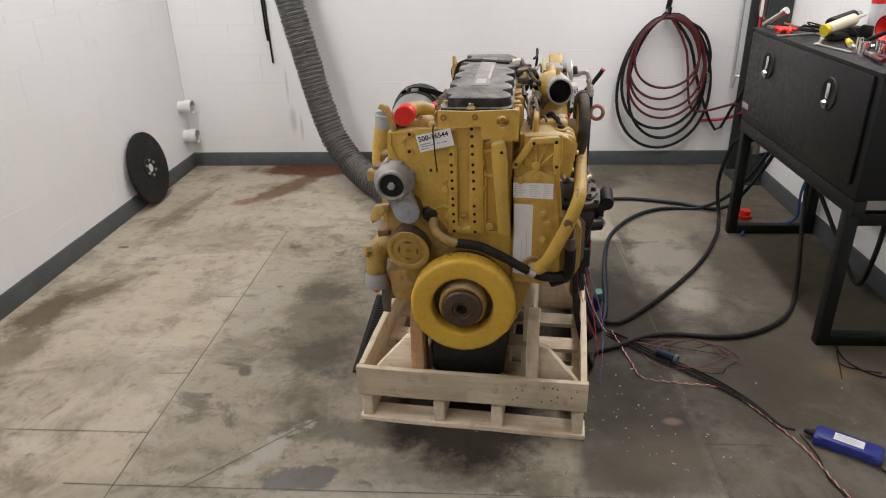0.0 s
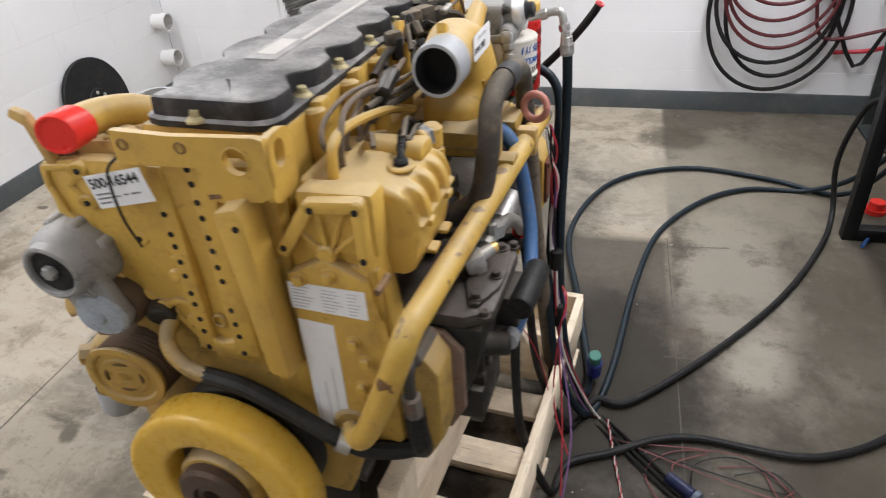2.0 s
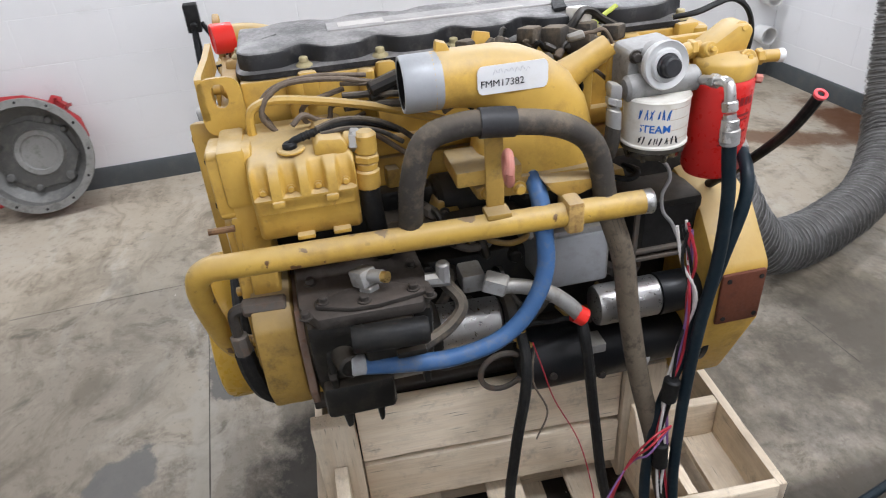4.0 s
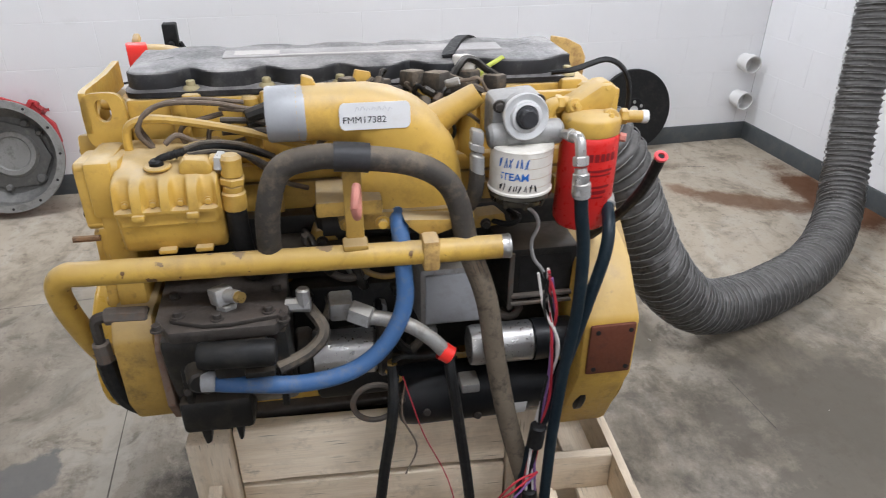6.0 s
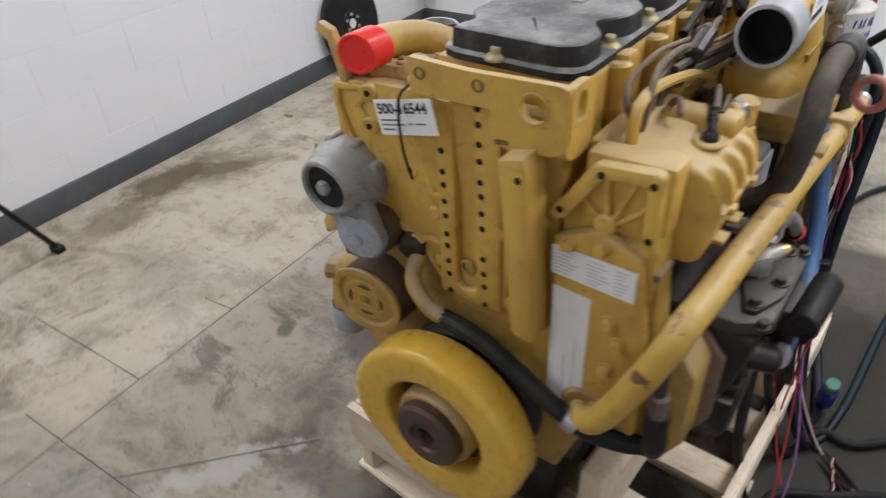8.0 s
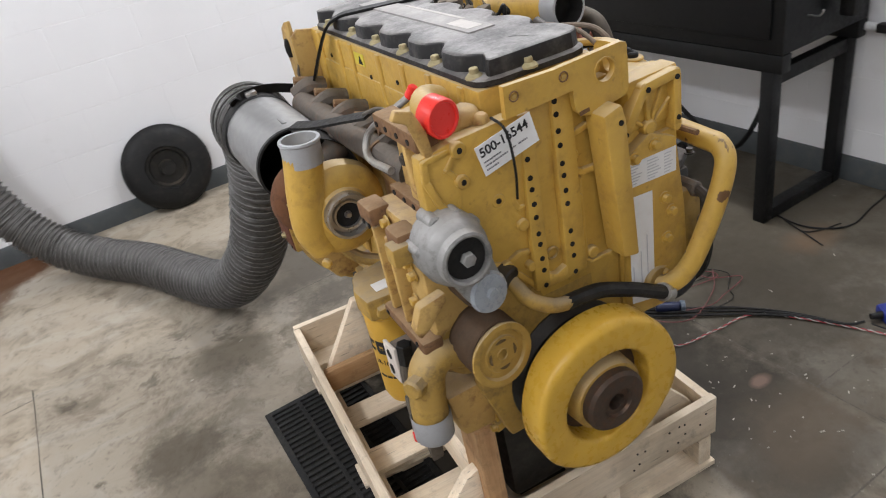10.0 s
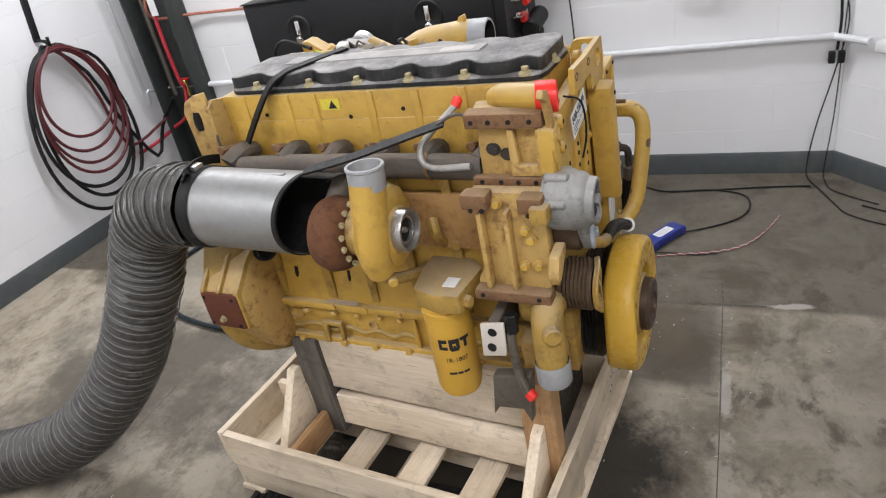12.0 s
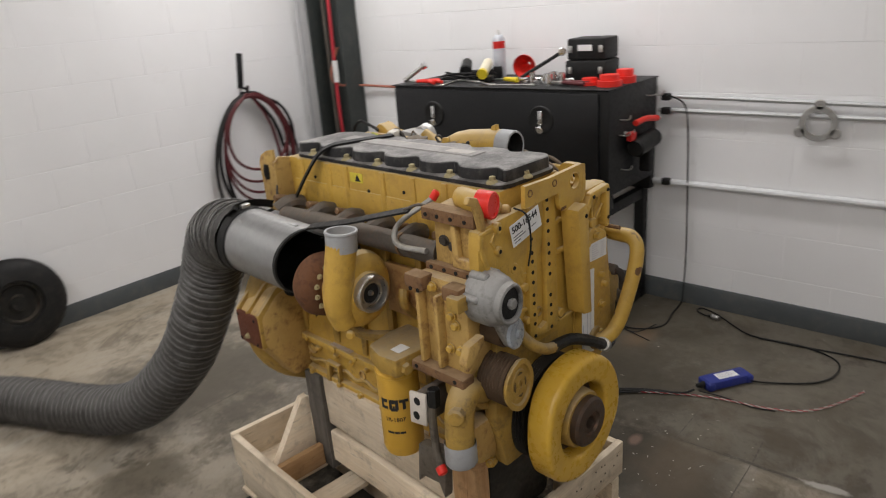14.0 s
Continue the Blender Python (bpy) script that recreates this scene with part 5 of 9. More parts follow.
for ins, z, amp in levels:
    ring = [bm.verts.new(p) for p in cover_ring(ins, z, amp)]
    if prev:
        for i in range(len(ring)):
            bm.faces.new((prev[i], prev[(i + 1) % len(ring)], ring[(i + 1) % len(ring)], ring[i]))
    prev = ring
n = len(prev) // 2
for i in range(n - 1):
    bm.faces.new((prev[i], prev[i + 1], prev[2 * n - 2 - i], prev[2 * n - 1 - i]))
vc = ep("valve_cover", bm, BLACK_COVER, "black moulded valve cover, its top grey with dust", sharp=0.42)
DECAL = surface("dusty_decal", (0.50, 0.475, 0.44), 0.6, 0, (0.36, 0.33, 0.29), 0.6, 12, 120, 0.03)
bm = box(B(), 0.008, 0.062, 0.20, 0.70, 1.192, 1.1978, 0.002)
ep("top_panel", bm, surface("dusty_label_plate", (0.33, 0.315, 0.30), 0.55, 0.1, (0.44, 0.42, 0.40), 0.6, 6, 120, 0.05), "pale dusty plate on the cover", vc)
ep("decal", box(B(), 0.018, 0.05, 0.22, 0.30, 1.1978, 1.1984, 0), DECAL, parent=vc)
ep("decal", box(B(), 0.052, 0.06, 0.30, 0.55, 1.1978, 1.1984, 0), DECAL, parent=vc)
for i in range(6):
    v0 = 0.152 + 0.126 * i
    ep("head_boss", box(B(), 0.138, 0.158, v0 - 0.016, v0 + 0.016, 1.11, 1.158, 0.007), YELLOW, parent=head)
bolt_c = mesh_of("bolt", lathe(B(), (0, 0, 0), (0, 0, 1), [(0, 0), (0, 0.0155), (0.003, 0.0150), (0.0075, 0.0105), (0.008, 0.0080), (0.0150, 0.0076), (0.0165, 0.0064), (0.0160, 0.0)], 12), BOLT_MAT, 0.6)
on_engine("bolt", bolt_c, vc, [(0.126, 0.152 + 0.126 * i, 1.160) for i in range(6)] + [(-0.058, 0.080 + 0.131 * i, 1.160) for i in range(6)] + [(0.021, 0.046, 1.160)], (0, 0, 1))

# front timing cover
outline = [(-0.222, 1.06), (-0.218, 1.103), (-0.165, 1.110), (0.142, 1.118), (0.142, 0.64), (-0.03, 0.66), (-0.035, 0.780), (-0.100, 0.848), (-0.160, 0.872), (-0.172, 0.90), (-0.185, 0.985), (-0.222, 1.005)]
front = ep("timing_cover", prism(B(), outline, "y", 0.008, 0.036, 0.004), YELLOW)
# the two hole-drilled rails with the smooth channel between them
for poly, y0 in (([(-0.049, 0.786), (-0.018, 0.786), (-0.015, 1.062), (-0.020, 1.112), (-0.042, 1.112), (-0.042, 1.06)], -0.006),
                 ([(0.018, 0.786), (0.062, 0.786), (0.060, 1.122), (0.020, 1.122)], -0.006),
                 ([(-0.030, 0.782), (0.040, 0.782), (0.040, 0.806), (0.020, 0.812), (-0.004, 0.803), (-0.018, 0.812), (-0.030, 0.806)], -0.005)):
    ep("rail", prism(B(), poly, "y", y0, 0.012, 0.004), YELLOW, parent=front)
ep("cast_rib", ridge(B(), [(-0.068, 1.106), (-0.154, 1.098), (-0.212, 1.095), (-0.215, 1.06), (-0.20, 1.01), (-0.176, 0.975), (-0.162, 0.905), (-0.142, 0.880), (-0.098, 0.860), (-0.045, 0.795)], 0.012, 0.003, 0.012), YELLOW, parent=front)
ep("cast_rib", ridge(B(), [(-0.154, 1.096), (-0.178, 1.066), (-0.156, 1.040), (-0.106, 1.035), (-0.096, 0.987), (-0.052, 0.925)], 0.011, 0.002, 0.012), YELLOW, parent=front)
ep("cast_rib", ridge(B(), [(-0.106, 1.035), (-0.086, 1.075), (-0.082, 1.105)], 0.012, -0.002, 0.012), YELLOW, parent=front)
ep("cast_rib", ridge(B(), [(-0.156, 1.040), (-0.168, 0.985), (-0.148, 0.968), (-0.104, 0.976)], 0.010, 0.003, 0.012), YELLOW, parent=front)
ep("cast_rib", ridge(B(), [(-0.064, 1.03), (-0.072, 0.985), (-0.058, 0.955), (-0.050, 0.955)], 0.010, 0.0, 0.012), YELLOW, parent=front)
ep("cast_rib", ridge(B(), [(-0.098, 0.860), (-0.070, 0.872), (-0.052, 0.868)], 0.011, 0.0, 0.012), YELLOW, parent=front)
ep("cast_rib", ridge(B(), [(0.062, 1.045), (0.086, 1.050), (0.118, 1.040)], 0.011, -0.002, 0.012), YELLOW, parent=front)
ep("cast_rib", ridge(B(), [(0.062, 0.978), (0.072, 0.972), (0.126, 0.970)], 0.012, -0.002, 0.012), YELLOW, parent=front)
ep("cast_rib", ridge(B(), [(0.066, 0.962), (0.066, 0.800), (0.078, 0.790), (0.130, 0.790)], 0.008, -0.001, 0.012), YELLOW, parent=front)
for u, z, r in ((-0.154, 1.096, 0.014), (-0.156, 1.040, 0.013), (-0.106, 1.035, 0.013), (-0.096, 0.987, 0.013), (-0.098, 0.858, 0.013), (0.054, 1.010, 0.011), (0.056, 0.928, 0.011), (-0.056, 0.925, 0.011), (0.080, 0.81, 0.012), (-0.050, 0.84, 0.010)):
    ep("boss", cyl(B(), (u, 0.012, z), (u, -0.0045, z), r, seg=18, bev=0.002), YELLOW, parent=front)
ep("slot_ring", ring_plate(B(), (-0.003, 0.007, 0.843), (0, -1, 0), 0.0135, 0.0095, 0.006, 22), YELLOW_DIRTY, parent=front)
on_engine("bolt_hole", hole, front, [(-0.035 + 0.0006 * i, -0.006, z) for i, z in enumerate((1.037, 1.004, 0.983, 0.956, 0.931, 0.899, 0.878, 0.849, 0.825, 0.793))] +
       [(0.026 + 0.0008 * i, -0.006, z) for i, z in enumerate((1.113, 1.091, 1.063, 1.038, 1.006, 0.984, 0.956, 0.931, 0.877, 0.850, 0.826, 0.792))] +
       [(u, -0.0045, z) for u, z in ((-0.154, 1.096), (-0.156, 1.04), (-0.106, 1.035), (-0.096, 0.987), (-0.098, 0.858))], (0, -1, 0))
ep("lower_cover", prism(B(), [(-0.16, 0.86), (-0.03, 0.80), (0.145, 0.80), (0.20, 0.62), (0.16, 0.48), (-0.14, 0.48), (-0.19, 0.62)], "y", 0.012, 0.05, 0.006), YELLOW_DIRTY, "grimy lower front cover")
# lifting bracket with the folded eye
br = ep("lifting_bracket", pierced(B(), [(-0.069, 1.168), (0.02, 1.166), (0.146, 1.170), (0.155, 1.166), (0.157, 1.160), (0.157, 1.100), (0.152, 1.088), (0.140, 1.082), (0.082, 1.075), (0.068, 1.078), (0.057, 1.088), (0.053, 1.102), (0.053, 1.124), (-0.071, 1.119)], [(0.115, 1.138, 0.0185)], -0.020, -0.009), YELLOW)
def holed_plate(outer, inner, x0, x1):
    """A plate across x with a hole; both loops have the same count of (y, z)."""
    bm = B()
    n = len(outer)
    oa, ob_, ia, ib = [[bm.verts.new((x, *p)) for p in loop] for loop, x in ((outer, x0), (outer, x1), (inner, x0), (inner, x1))]
    for i in range(n):
        j = (i + 1) % n
        for q in ((oa[i], oa[j], ob_[j], ob_[i]), (ia[i], ia[j], ib[j], ib[i]), (oa[i], oa[j], ia[j], ia[i]), (ob_[i], ob_[j], ib[j], ib[i])):
            bm.faces.new(q)
    return bm


ring_at = [2 * math.pi * i / 32 for i in range(32)]
def rounded(cy, cz, hy, hz, p):
    return [(cy + hy * math.copysign(abs(math.cos(a)) ** p, math.cos(a)), cz + hz * math.copysign(abs(math.sin(a)) ** p, math.sin(a))) for a in ring_at]


ep("eye_plate", holed_plate(rounded(0.013, 1.120, 0.034, 0.046, 0.5), rounded(0.013, 1.137, 0.012, 0.019, 0.8), 0.146, 0.157), YELLOW, parent=br)
ep("stud_end", lathe(B(), (0.115, 0.03, 1.138), (0, -1, 0), [(0, 0), (0, 0.016), (0.012, 0.0165), (0.018, 0.010), (0.030, 0.008), (0.030, 0)], 20), YELLOW, "pale stud behind the lifting hole", br)
ep("eye_rim", ring_plate(B(), (0.115, -0.0195, 1.138), (0, -1, 0), 0.0205, 0.0182, 0.0018, 28, 0.0006), YELLOW, parent=br)
# Brown cup and brass disc paint a dark screw hole and its highlight
for u, z in ((-0.053, 1.149), (0.037, 1.151)):
    ep("screw_hole", lathe(B(), (u, -0.0205, z), (0, -1, 0), [(0, 0.0088), (0.0012, 0.0082), (0.0012, 0.0066), (-0.001, 0.0062), (-0.001, 0.0)], 18), RUSTY, parent=br)
    ep("hole_highlight", cyl(B(), (u, -0.0190, z), (u, -0.0212, z), 0.0042, 0.0036, seg=10), GOLD, parent=br)
# Brown sheet paints the shade of a slanted slot in the plate
ep("slot_patch", prism(B(), [(0.062, 1.0795), (0.081, 1.0825), (0.080, 1.0885), (0.061, 1.0865)], "y", -0.0212, -0.0195, 0), RUSTY, "dark brown sheet in place of a slanted slot", br)
# boss column and gear cover
ep("boss_column", prism(B(), [(0.083, 1.078), (0.120, 1.088), (0.128, 1.06), (0.142, 0.80), (0.108, 0.806)], "y", -0.052, 0.0, 0.006), YELLOW)
on_engine("bolt_hole", hole, eng, [(0.115, -0.0525, 1.058)], (0, -1, 0))
gc = ep("gear_cover", prism(B(), [(0.146, 1.003), (0.190, 1.083), (0.262, 1.089), (0.271, 1.078), (0.269, 0.987), (0.286, 0.84), (0.296, 0.70), (0.276, 0.655), (0.232, 0.636), (0.148, 0.628)], "y", 0.006, 0.050, 0.006), YELLOW)
ep("lower_plate", prism(B(), [(0.146, 0.968), (0.200, 0.998), (0.256, 0.972), (0.276, 0.84), (0.285, 0.70), (0.268, 0.664), (0.230, 0.646), (0.152, 0.636)], "y", -0.014, 0.010, 0.005), YELLOW, parent=gc)
ep("rib", ridge(B(), [(0.150, 1.006), (0.192, 1.074), (0.258, 1.078), (0.259, 0.990)], 0.018, -0.016, 0.010, 0.004), YELLOW, parent=gc)
ep("rib", ridge(B(), [(0.205, 0.998), (0.172, 1.030)], 0.006, -0.006, 0.010, 0.002), YELLOW, parent=gc)
ep("rib", ridge(B(), [(0.205, 0.998), (0.198, 1.070)], 0.007, -0.008, 0.010, 0.002), YELLOW, parent=gc)
ep("rib", ridge(B(), [(0.205, 0.998), (0.236, 1.072)], 0.006, -0.006, 0.010, 0.002), YELLOW, parent=gc)
ep("rib", ridge(B(), [(0.205, 0.998), (0.254, 1.040)], 0.006, -0.006, 0.010, 0.002), YELLOW, parent=gc)
ep("boss", cyl(B(), (0.203, 0.01, 1.004), (0.203, -0.012, 1.004), 0.013, seg=16, bev=0.003), YELLOW, parent=gc)
on_engine("bolt_hole", hole, gc, [(0.196, -0.0165, 1.071), (0.256, -0.0165, 1.073), (0.259, -0.0165, 1.005), (0.152, -0.0165, 1.012)], (0, -1, 0))
on_engine("bolt", bolt_y, gc, [(0.205, -0.014, 0.975), (0.165, -0.014, 0.965), (0.225, -0.014, 0.87), (0.24, -0.014, 0.84), (0.228, -0.014, 0.79), (0.22, -0.014, 0.72)], (0, -1, 0))
la = ep("data_label", box(B(), 0.146, 0.253, -0.0152, -0.0142, 0.912, 0.957, 0), PAPER, "white printed data label", gc)
bm = B()
for i in range(7):
    for x0, w in ((0.150, 0.03), (0.19, 0.025 + 0.004 * (i % 3)), (0.225, 0.02)):
        box(bm, x0, x0 + w * (0.6 + 0.12 * (i % 4)), -0.0158, -0.0151, 0.917 + 0.0055 * i, 0.9185 + 0.0055 * i, 0)
ep("print", bm, GREY_INK, parent=la)
lb = ep("part_label", box(B(), 0.150, 0.199, -0.0152, -0.0142, 0.668, 0.893, 0), PAPER, "tall white paper label", gc)
bm = B()
for i in range(0, 8, 3):
    box(bm, 0.154 + 0.0015 * (i % 2) + 0.005 * i, 0.1555 + 0.0015 * (i % 2) + 0.005 * i, -0.0158, -0.0151, 0.69 + 0.01 * (i % 3), 0.75 + 0.03 * ((i * 7) % 5), 0)
ep("print", bm, GREY_INK, parent=lb)

# damper, crank pulley
dm = ep("vibration_damper", lathe(B(), (0.004, -0.053, 0.590), (0, -1, 0), [(0, 0.09), (0, 0.150), (0.008, 0.158), (0.054, 0.158), (0.060, 0.1568), (0.0645, 0.1535), (0.0672, 0.1485), (0.068, 0.143), (0.068, 0.104), (0.067, 0.0995), (0.064, 0.0955), (0.059, 0.0935), (0.02, 0.092), (0.0, 0.09)], 96), YELLOW_CLEAN, "thick yellow ring-shaped vibration damper", sharp=0.9)
ep("web", lathe(B(), (0.004, -0.055, 0.590), (0, -1, 0), [(0, 0.0), (0.0, 0.093), (0.022, 0.093), (0.022, 0.072), (0.05, 0.068), (0.052, 0.06)], 48), HUB, "dark recessed web", dm)
ep("inner_lip", lathe(B(), (0.004, -0.070, 0.590), (0, -1, 0), [(0, 0.075), (0.042, 0.072), (0.048, 0.068), (0.048, 0.062), (0.03, 0.06)], 48), YELLOW_DIRTY, parent=dm)
ep("hub", lathe(B(), (0.004, -0.065, 0.590), (0, -1, 0), [(0, 0.062), (0.068, 0.062), (0.074, 0.056), (0.076, 0.03), (0.070, 0.027), (0.070, 0.017), (0.05, 0.014), (0.05, 0)], 48), HUB, "oily brown steel hub", dm)
ep("bore", cyl(B(), (0.004, -0.113, 0.590), (0.004, -0.1165, 0.590), 0.016, seg=20), DARK, parent=dm)
ep("crank_pulley", lathe(B(), (0.004, 0.002, 0.590), (0, -1, 0), [(0, 0), (0, 0.135)] + [(0.004 + 0.004 * i, 0.135 - 0.005 * (i % 2)) for i in range(9)] + [(0.038, 0.12), (0.04, 0)], 56), BLACK_OILY, "black grooved crank pulley")
# idler
idl = ep("idler_pulley", lathe(B(), (-0.165, -0.046, 0.738), (0, -1, 0), [(-0.004, 0.058), (0, 0.060), (0.004, 0.0625), (0.0075, 0.0620), (0.0080, 0.0560), (0.0065, 0.0500), (0.0005, 0.0470), (0.0005, 0.0370), (0.0030, 0.0345), (0.0030, 0.0)], 48), YELLOW_DIRTY, "grimy yellow idler pulley")
# Dark brown arcs put the shade of four slots into the colour
IDLER_SLOT_SHADE = surface("idler_slot_shade", (0.12, 0.075, 0.028), 0.8, 0, (0.07, 0.045, 0.02), 0.6, 20, 140, 0.2)
for a in (0, 90, 180, 270):
    ep("crescent", sweep(B(), [(-0.165 + 0.0275 * math.cos(radians(a + d)), -0.0494, 0.738 + 0.0275 * math.sin(radians(a + d))) for d in range(-24, 25, 8)], [0.0008, 0.0020, 0.0027, 0.0030, 0.0027, 0.0020, 0.0008], 8), IDLER_SLOT_SHADE, parent=idl)
ep("centre_cap", lathe(B(), (-0.165, -0.0485, 0.738), (0, -1, 0), [(0, 0.0125), (0.002, 0.0120), (0.002, 0.0095), (0.0005, 0.009), (0.0005, 0)], 22), YELLOW_DIRTY, parent=idl)
ep("groove_drum", lathe(B(), (-0.165, 0.032, 0.738), (0, -1, 0), [(0, 0), (0, 0.0605)] + [(0.006 + 0.004 * i, 0.0605 - 0.004 * (i % 2)) for i in range(16)] + [(0.070, 0.056), (0.070, 0)], 44), BELT_BROWN, "rusty grooved drum", idl)
# belt tensioner
ten = ep("belt_tensioner", lathe(B(), (-0.202, 0.034, 0.946), (0, -1, 0), [(0, 0), (0, 0.052), (0.02, 0.055), (0.07, 0.055), (0.078, 0.05), (0.082, 0.046), (0.096, 0.044), (0.098, 0.040), (0.096, 0.036), (0.085, 0.035), (0.085, 0)], 40), DUSTY_ALU, "cast aluminium belt tensioner")
ep("dark_face", lathe(B(), (-0.202, -0.051, 0.946), (0, -1, 0), [(0, 0.0345), (0.004, 0.034), (0.004, 0.0), (0.004, 0)], 32), BLACK, parent=ten)
ep("hex_bolt", cyl(B(), (-0.202, -0.054, 0.946), (-0.202, -0.066, 0.946), 0.012, seg=6, bev=0.002), DUSTY_ALU, parent=ten)
bm = lathe(B(), (-0.202, 0.03, 0.946), (0, -1, 0), [(0.004, 0.03), (0.004, 0.056), (0.010, 0.059), (0.052, 0.059), (0.060, 0.054), (0.066, 0.052)], 40)
for a, r in ((28, 0.011), (70, 0.009), (112, 0.012), (165, 0.010)):
    c, d = -0.202 + 0.055 * math.cos(radians(a)), 0.946 + 0.055 * math.sin(radians(a))
    cyl(bm, (c, 0.03, d), (c, -0.018, d), r, r * 0.9, seg=14, bev=0.004)
ep("spring_case", bm, DUSTY_ALU, parent=ten)
bm = prism(B(), [(-0.246, 0.94), (-0.205, 0.858), (-0.19, 0.832), (-0.165, 0.824), (-0.14, 0.832), (-0.128, 0.86), (-0.158, 0.955), (-0.19, 0.985)], "y", -0.042, -0.02, 0.006)
ep("arm", bm, DUSTY_ALU, parent=ten)
bm = B()
for p0, p1 in (((-0.215, 0.92), (-0.165, 0.85)), ((-0.175, 0.93), (-0.15, 0.86)), ((-0.20, 0.90), (-0.16, 0.90))):
    tube(bm, [(p0[0], -0.043, p0[1]), (p1[0], -0.043, p1[1])], 0.004, 6, 2)
ep("arm_rib", bm, DUSTY_ALU, parent=ten)
ep("arm_pulley", lathe(B(), (-0.166, 0.03, 0.862), (0, -1, 0), [(0, 0), (0, 0.042), (0.044, 0.042), (0.05, 0.038), (0.05, 0)], 32), BELT_BROWN, parent=ten)
ep("pulley_cover", lathe(B(), (-0.166, -0.042, 0.862), (0, -1, 0), [(0, 0), (0, 0.038), (0.006, 0.034), (0.008, 0.012), (0.014, 0.010), (0.014, 0)], 28), surface("milky_plastic", (0.32, 0.35, 0.38), 0.3, 0, (0.2, 0.22, 0.25), 0.5, 20, 100, 0.1), "hazy plastic dust cover", ten)

# coolant hose across the front
ep("front_hose", tube(B(), [(-0.020, -0.045, 0.769), (0.02, -0.047, 0.768), (0.06, -0.048, 0.760), (0.119, -0.048, 0.732), (0.187, -0.045, 0.700), (0.245, -0.03, 0.680), (0.30, 0.0, 0.675), (0.315, 0.05, 0.70)], 0.0145, 10), BLACK, "black ribbed sleeve hose across the front")
ep("hose_neck", tube(B(), [(-0.094, 0.02, 0.835), (-0.092, -0.015, 0.822), (-0.080, -0.035, 0.800), (-0.046, -0.045, 0.778), (-0.012, -0.046, 0.7685)], 0.0135, 12), YELLOW_DIRTY)
ep("neck_flange", cyl(B(), (-0.108, 0.012, 0.850), (-0.10, -0.012, 0.842), 0.022, seg=16, bev=0.003), BLACK_OILY)
ep("hose_clip", cyl(B(), (0.19, -0.046, 0.699), (0.206, -0.042, 0.692), 0.0185, seg=16), STEEL)

# coolant pipe along the right side
PIPE_YELLOW = surface("chipped_yellow_paint", (0.56, 0.355, 0.066), 0.42, 0, (0.17, 0.095, 0.035), 0.5, 5, 120, 0.14, (0.47, 0.39, 0.25), 0.45, grime=(0.36, 0.205, 0.045), chips=(0.10, 0.045, 0.028))
pipe = ep("coolant_pipe", tube(B(), [(0.205, -0.012, 0.700), (0.215, -0.035, 0.705), (0.245, -0.058, 0.745), (0.29, -0.068, 0.84), (0.318, -0.066, 0.91), (0.328, -0.045, 0.938), (0.332, 0.0, 0.941), (0.345, 0.2, 0.945), (0.36, 0.42, 0.949), (0.372, 0.612, 0.9535)], 0.0189, 18, 8), PIPE_YELLOW, "yellow bent steel coolant pipe, chipped")
ep("pipe_end", lathe(B(), (0.372, 0.610, 0.9535), (0.06, 1, 0.02), [(0, 0.0191), (0.009, 0.0192), (0.011, 0.0202), (0.014, 0.019), (0.014, 0.016), (0.003, 0.016), (0.003, 0)], 20), STEEL, "bare pipe end", pipe)
ep("flange", cyl(B(), (0.205, 0.0, 0.702), (0.208, -0.022, 0.704), 0.032, seg=20, bev=0.004), YELLOW_DIRTY, parent=pipe)
ep("pipe_clamp", box(B(), 0.333, 0.386, 0.485, 0.512, 0.925, 0.977, 0.006), YELLOW_RUSTY, parent=pipe)
ep("pipe_bracket", prism(B(), [(0.46, 1.0), (0.545, 0.995), (0.54, 0.98), (0.512, 0.97), (0.51, 0.97), (0.488, 0.97), (0.47, 0.985)], "x", 0.20, 0.35, 0.003), YELLOW_DIRTY)

# high-pressure pump: a casting with four scooped bolt pockets along its face
def scooped_face():
    bm = B()
    prof = [(0.16, 0.955, 0), (0.298, 0.955, 0), (0.304, 0.960, 0), (0.309, 0.985, 0), (0.311, 1.001, 0), (0.3115, 1.0018, 0), (0.3135, 1.003, 0), (0.315, 1.022, 0), (0.321, 1.0235, 0), (0.3215, 1.0275, 0.0),
            (0.3215, 1.029, 1), (0.320, 1.040, 1), (0.317, 1.052, 1), (0.312, 1.061, 0.95), (0.306, 1.066, 0.8), (0.298, 1.0695, 0.45), (0.288, 1.072, 0.12), (0.27, 1.076, 0), (0.23, 1.082, 0), (0.16, 1.086, 0)]
    rows = []
    n = 84
    for x, z, k in prof:
        row = []
        for i in range(n + 1):
            v = 0.040 + 0.150 * i / n
            near = min(abs(v - c) for c in (0.056, 0.096, 0.135, 0.175))
            dip = max(0.0, 1 - (near / 0.0125) ** 4) * 0.017 * k
            end = max(0.0, 1 - min(v - 0.040, 0.190 - v) / 0.008)
            row.append(bm.verts.new((x - dip - (0.010 * end ** 2 if x > 0.2 else 0), v, z - 0.004 * end ** 2 * (z > 1.05))))
        rows.append(row)
    for a, b in zip(rows, rows[1:]):
        for i in range(n):
            bm.faces.new((a[i], a[i + 1], b[i + 1], b[i]))
    bm.faces.new([r[0] for r in rows])
    bm.faces.new([r[-1] for r in reversed(rows)])
    return bm


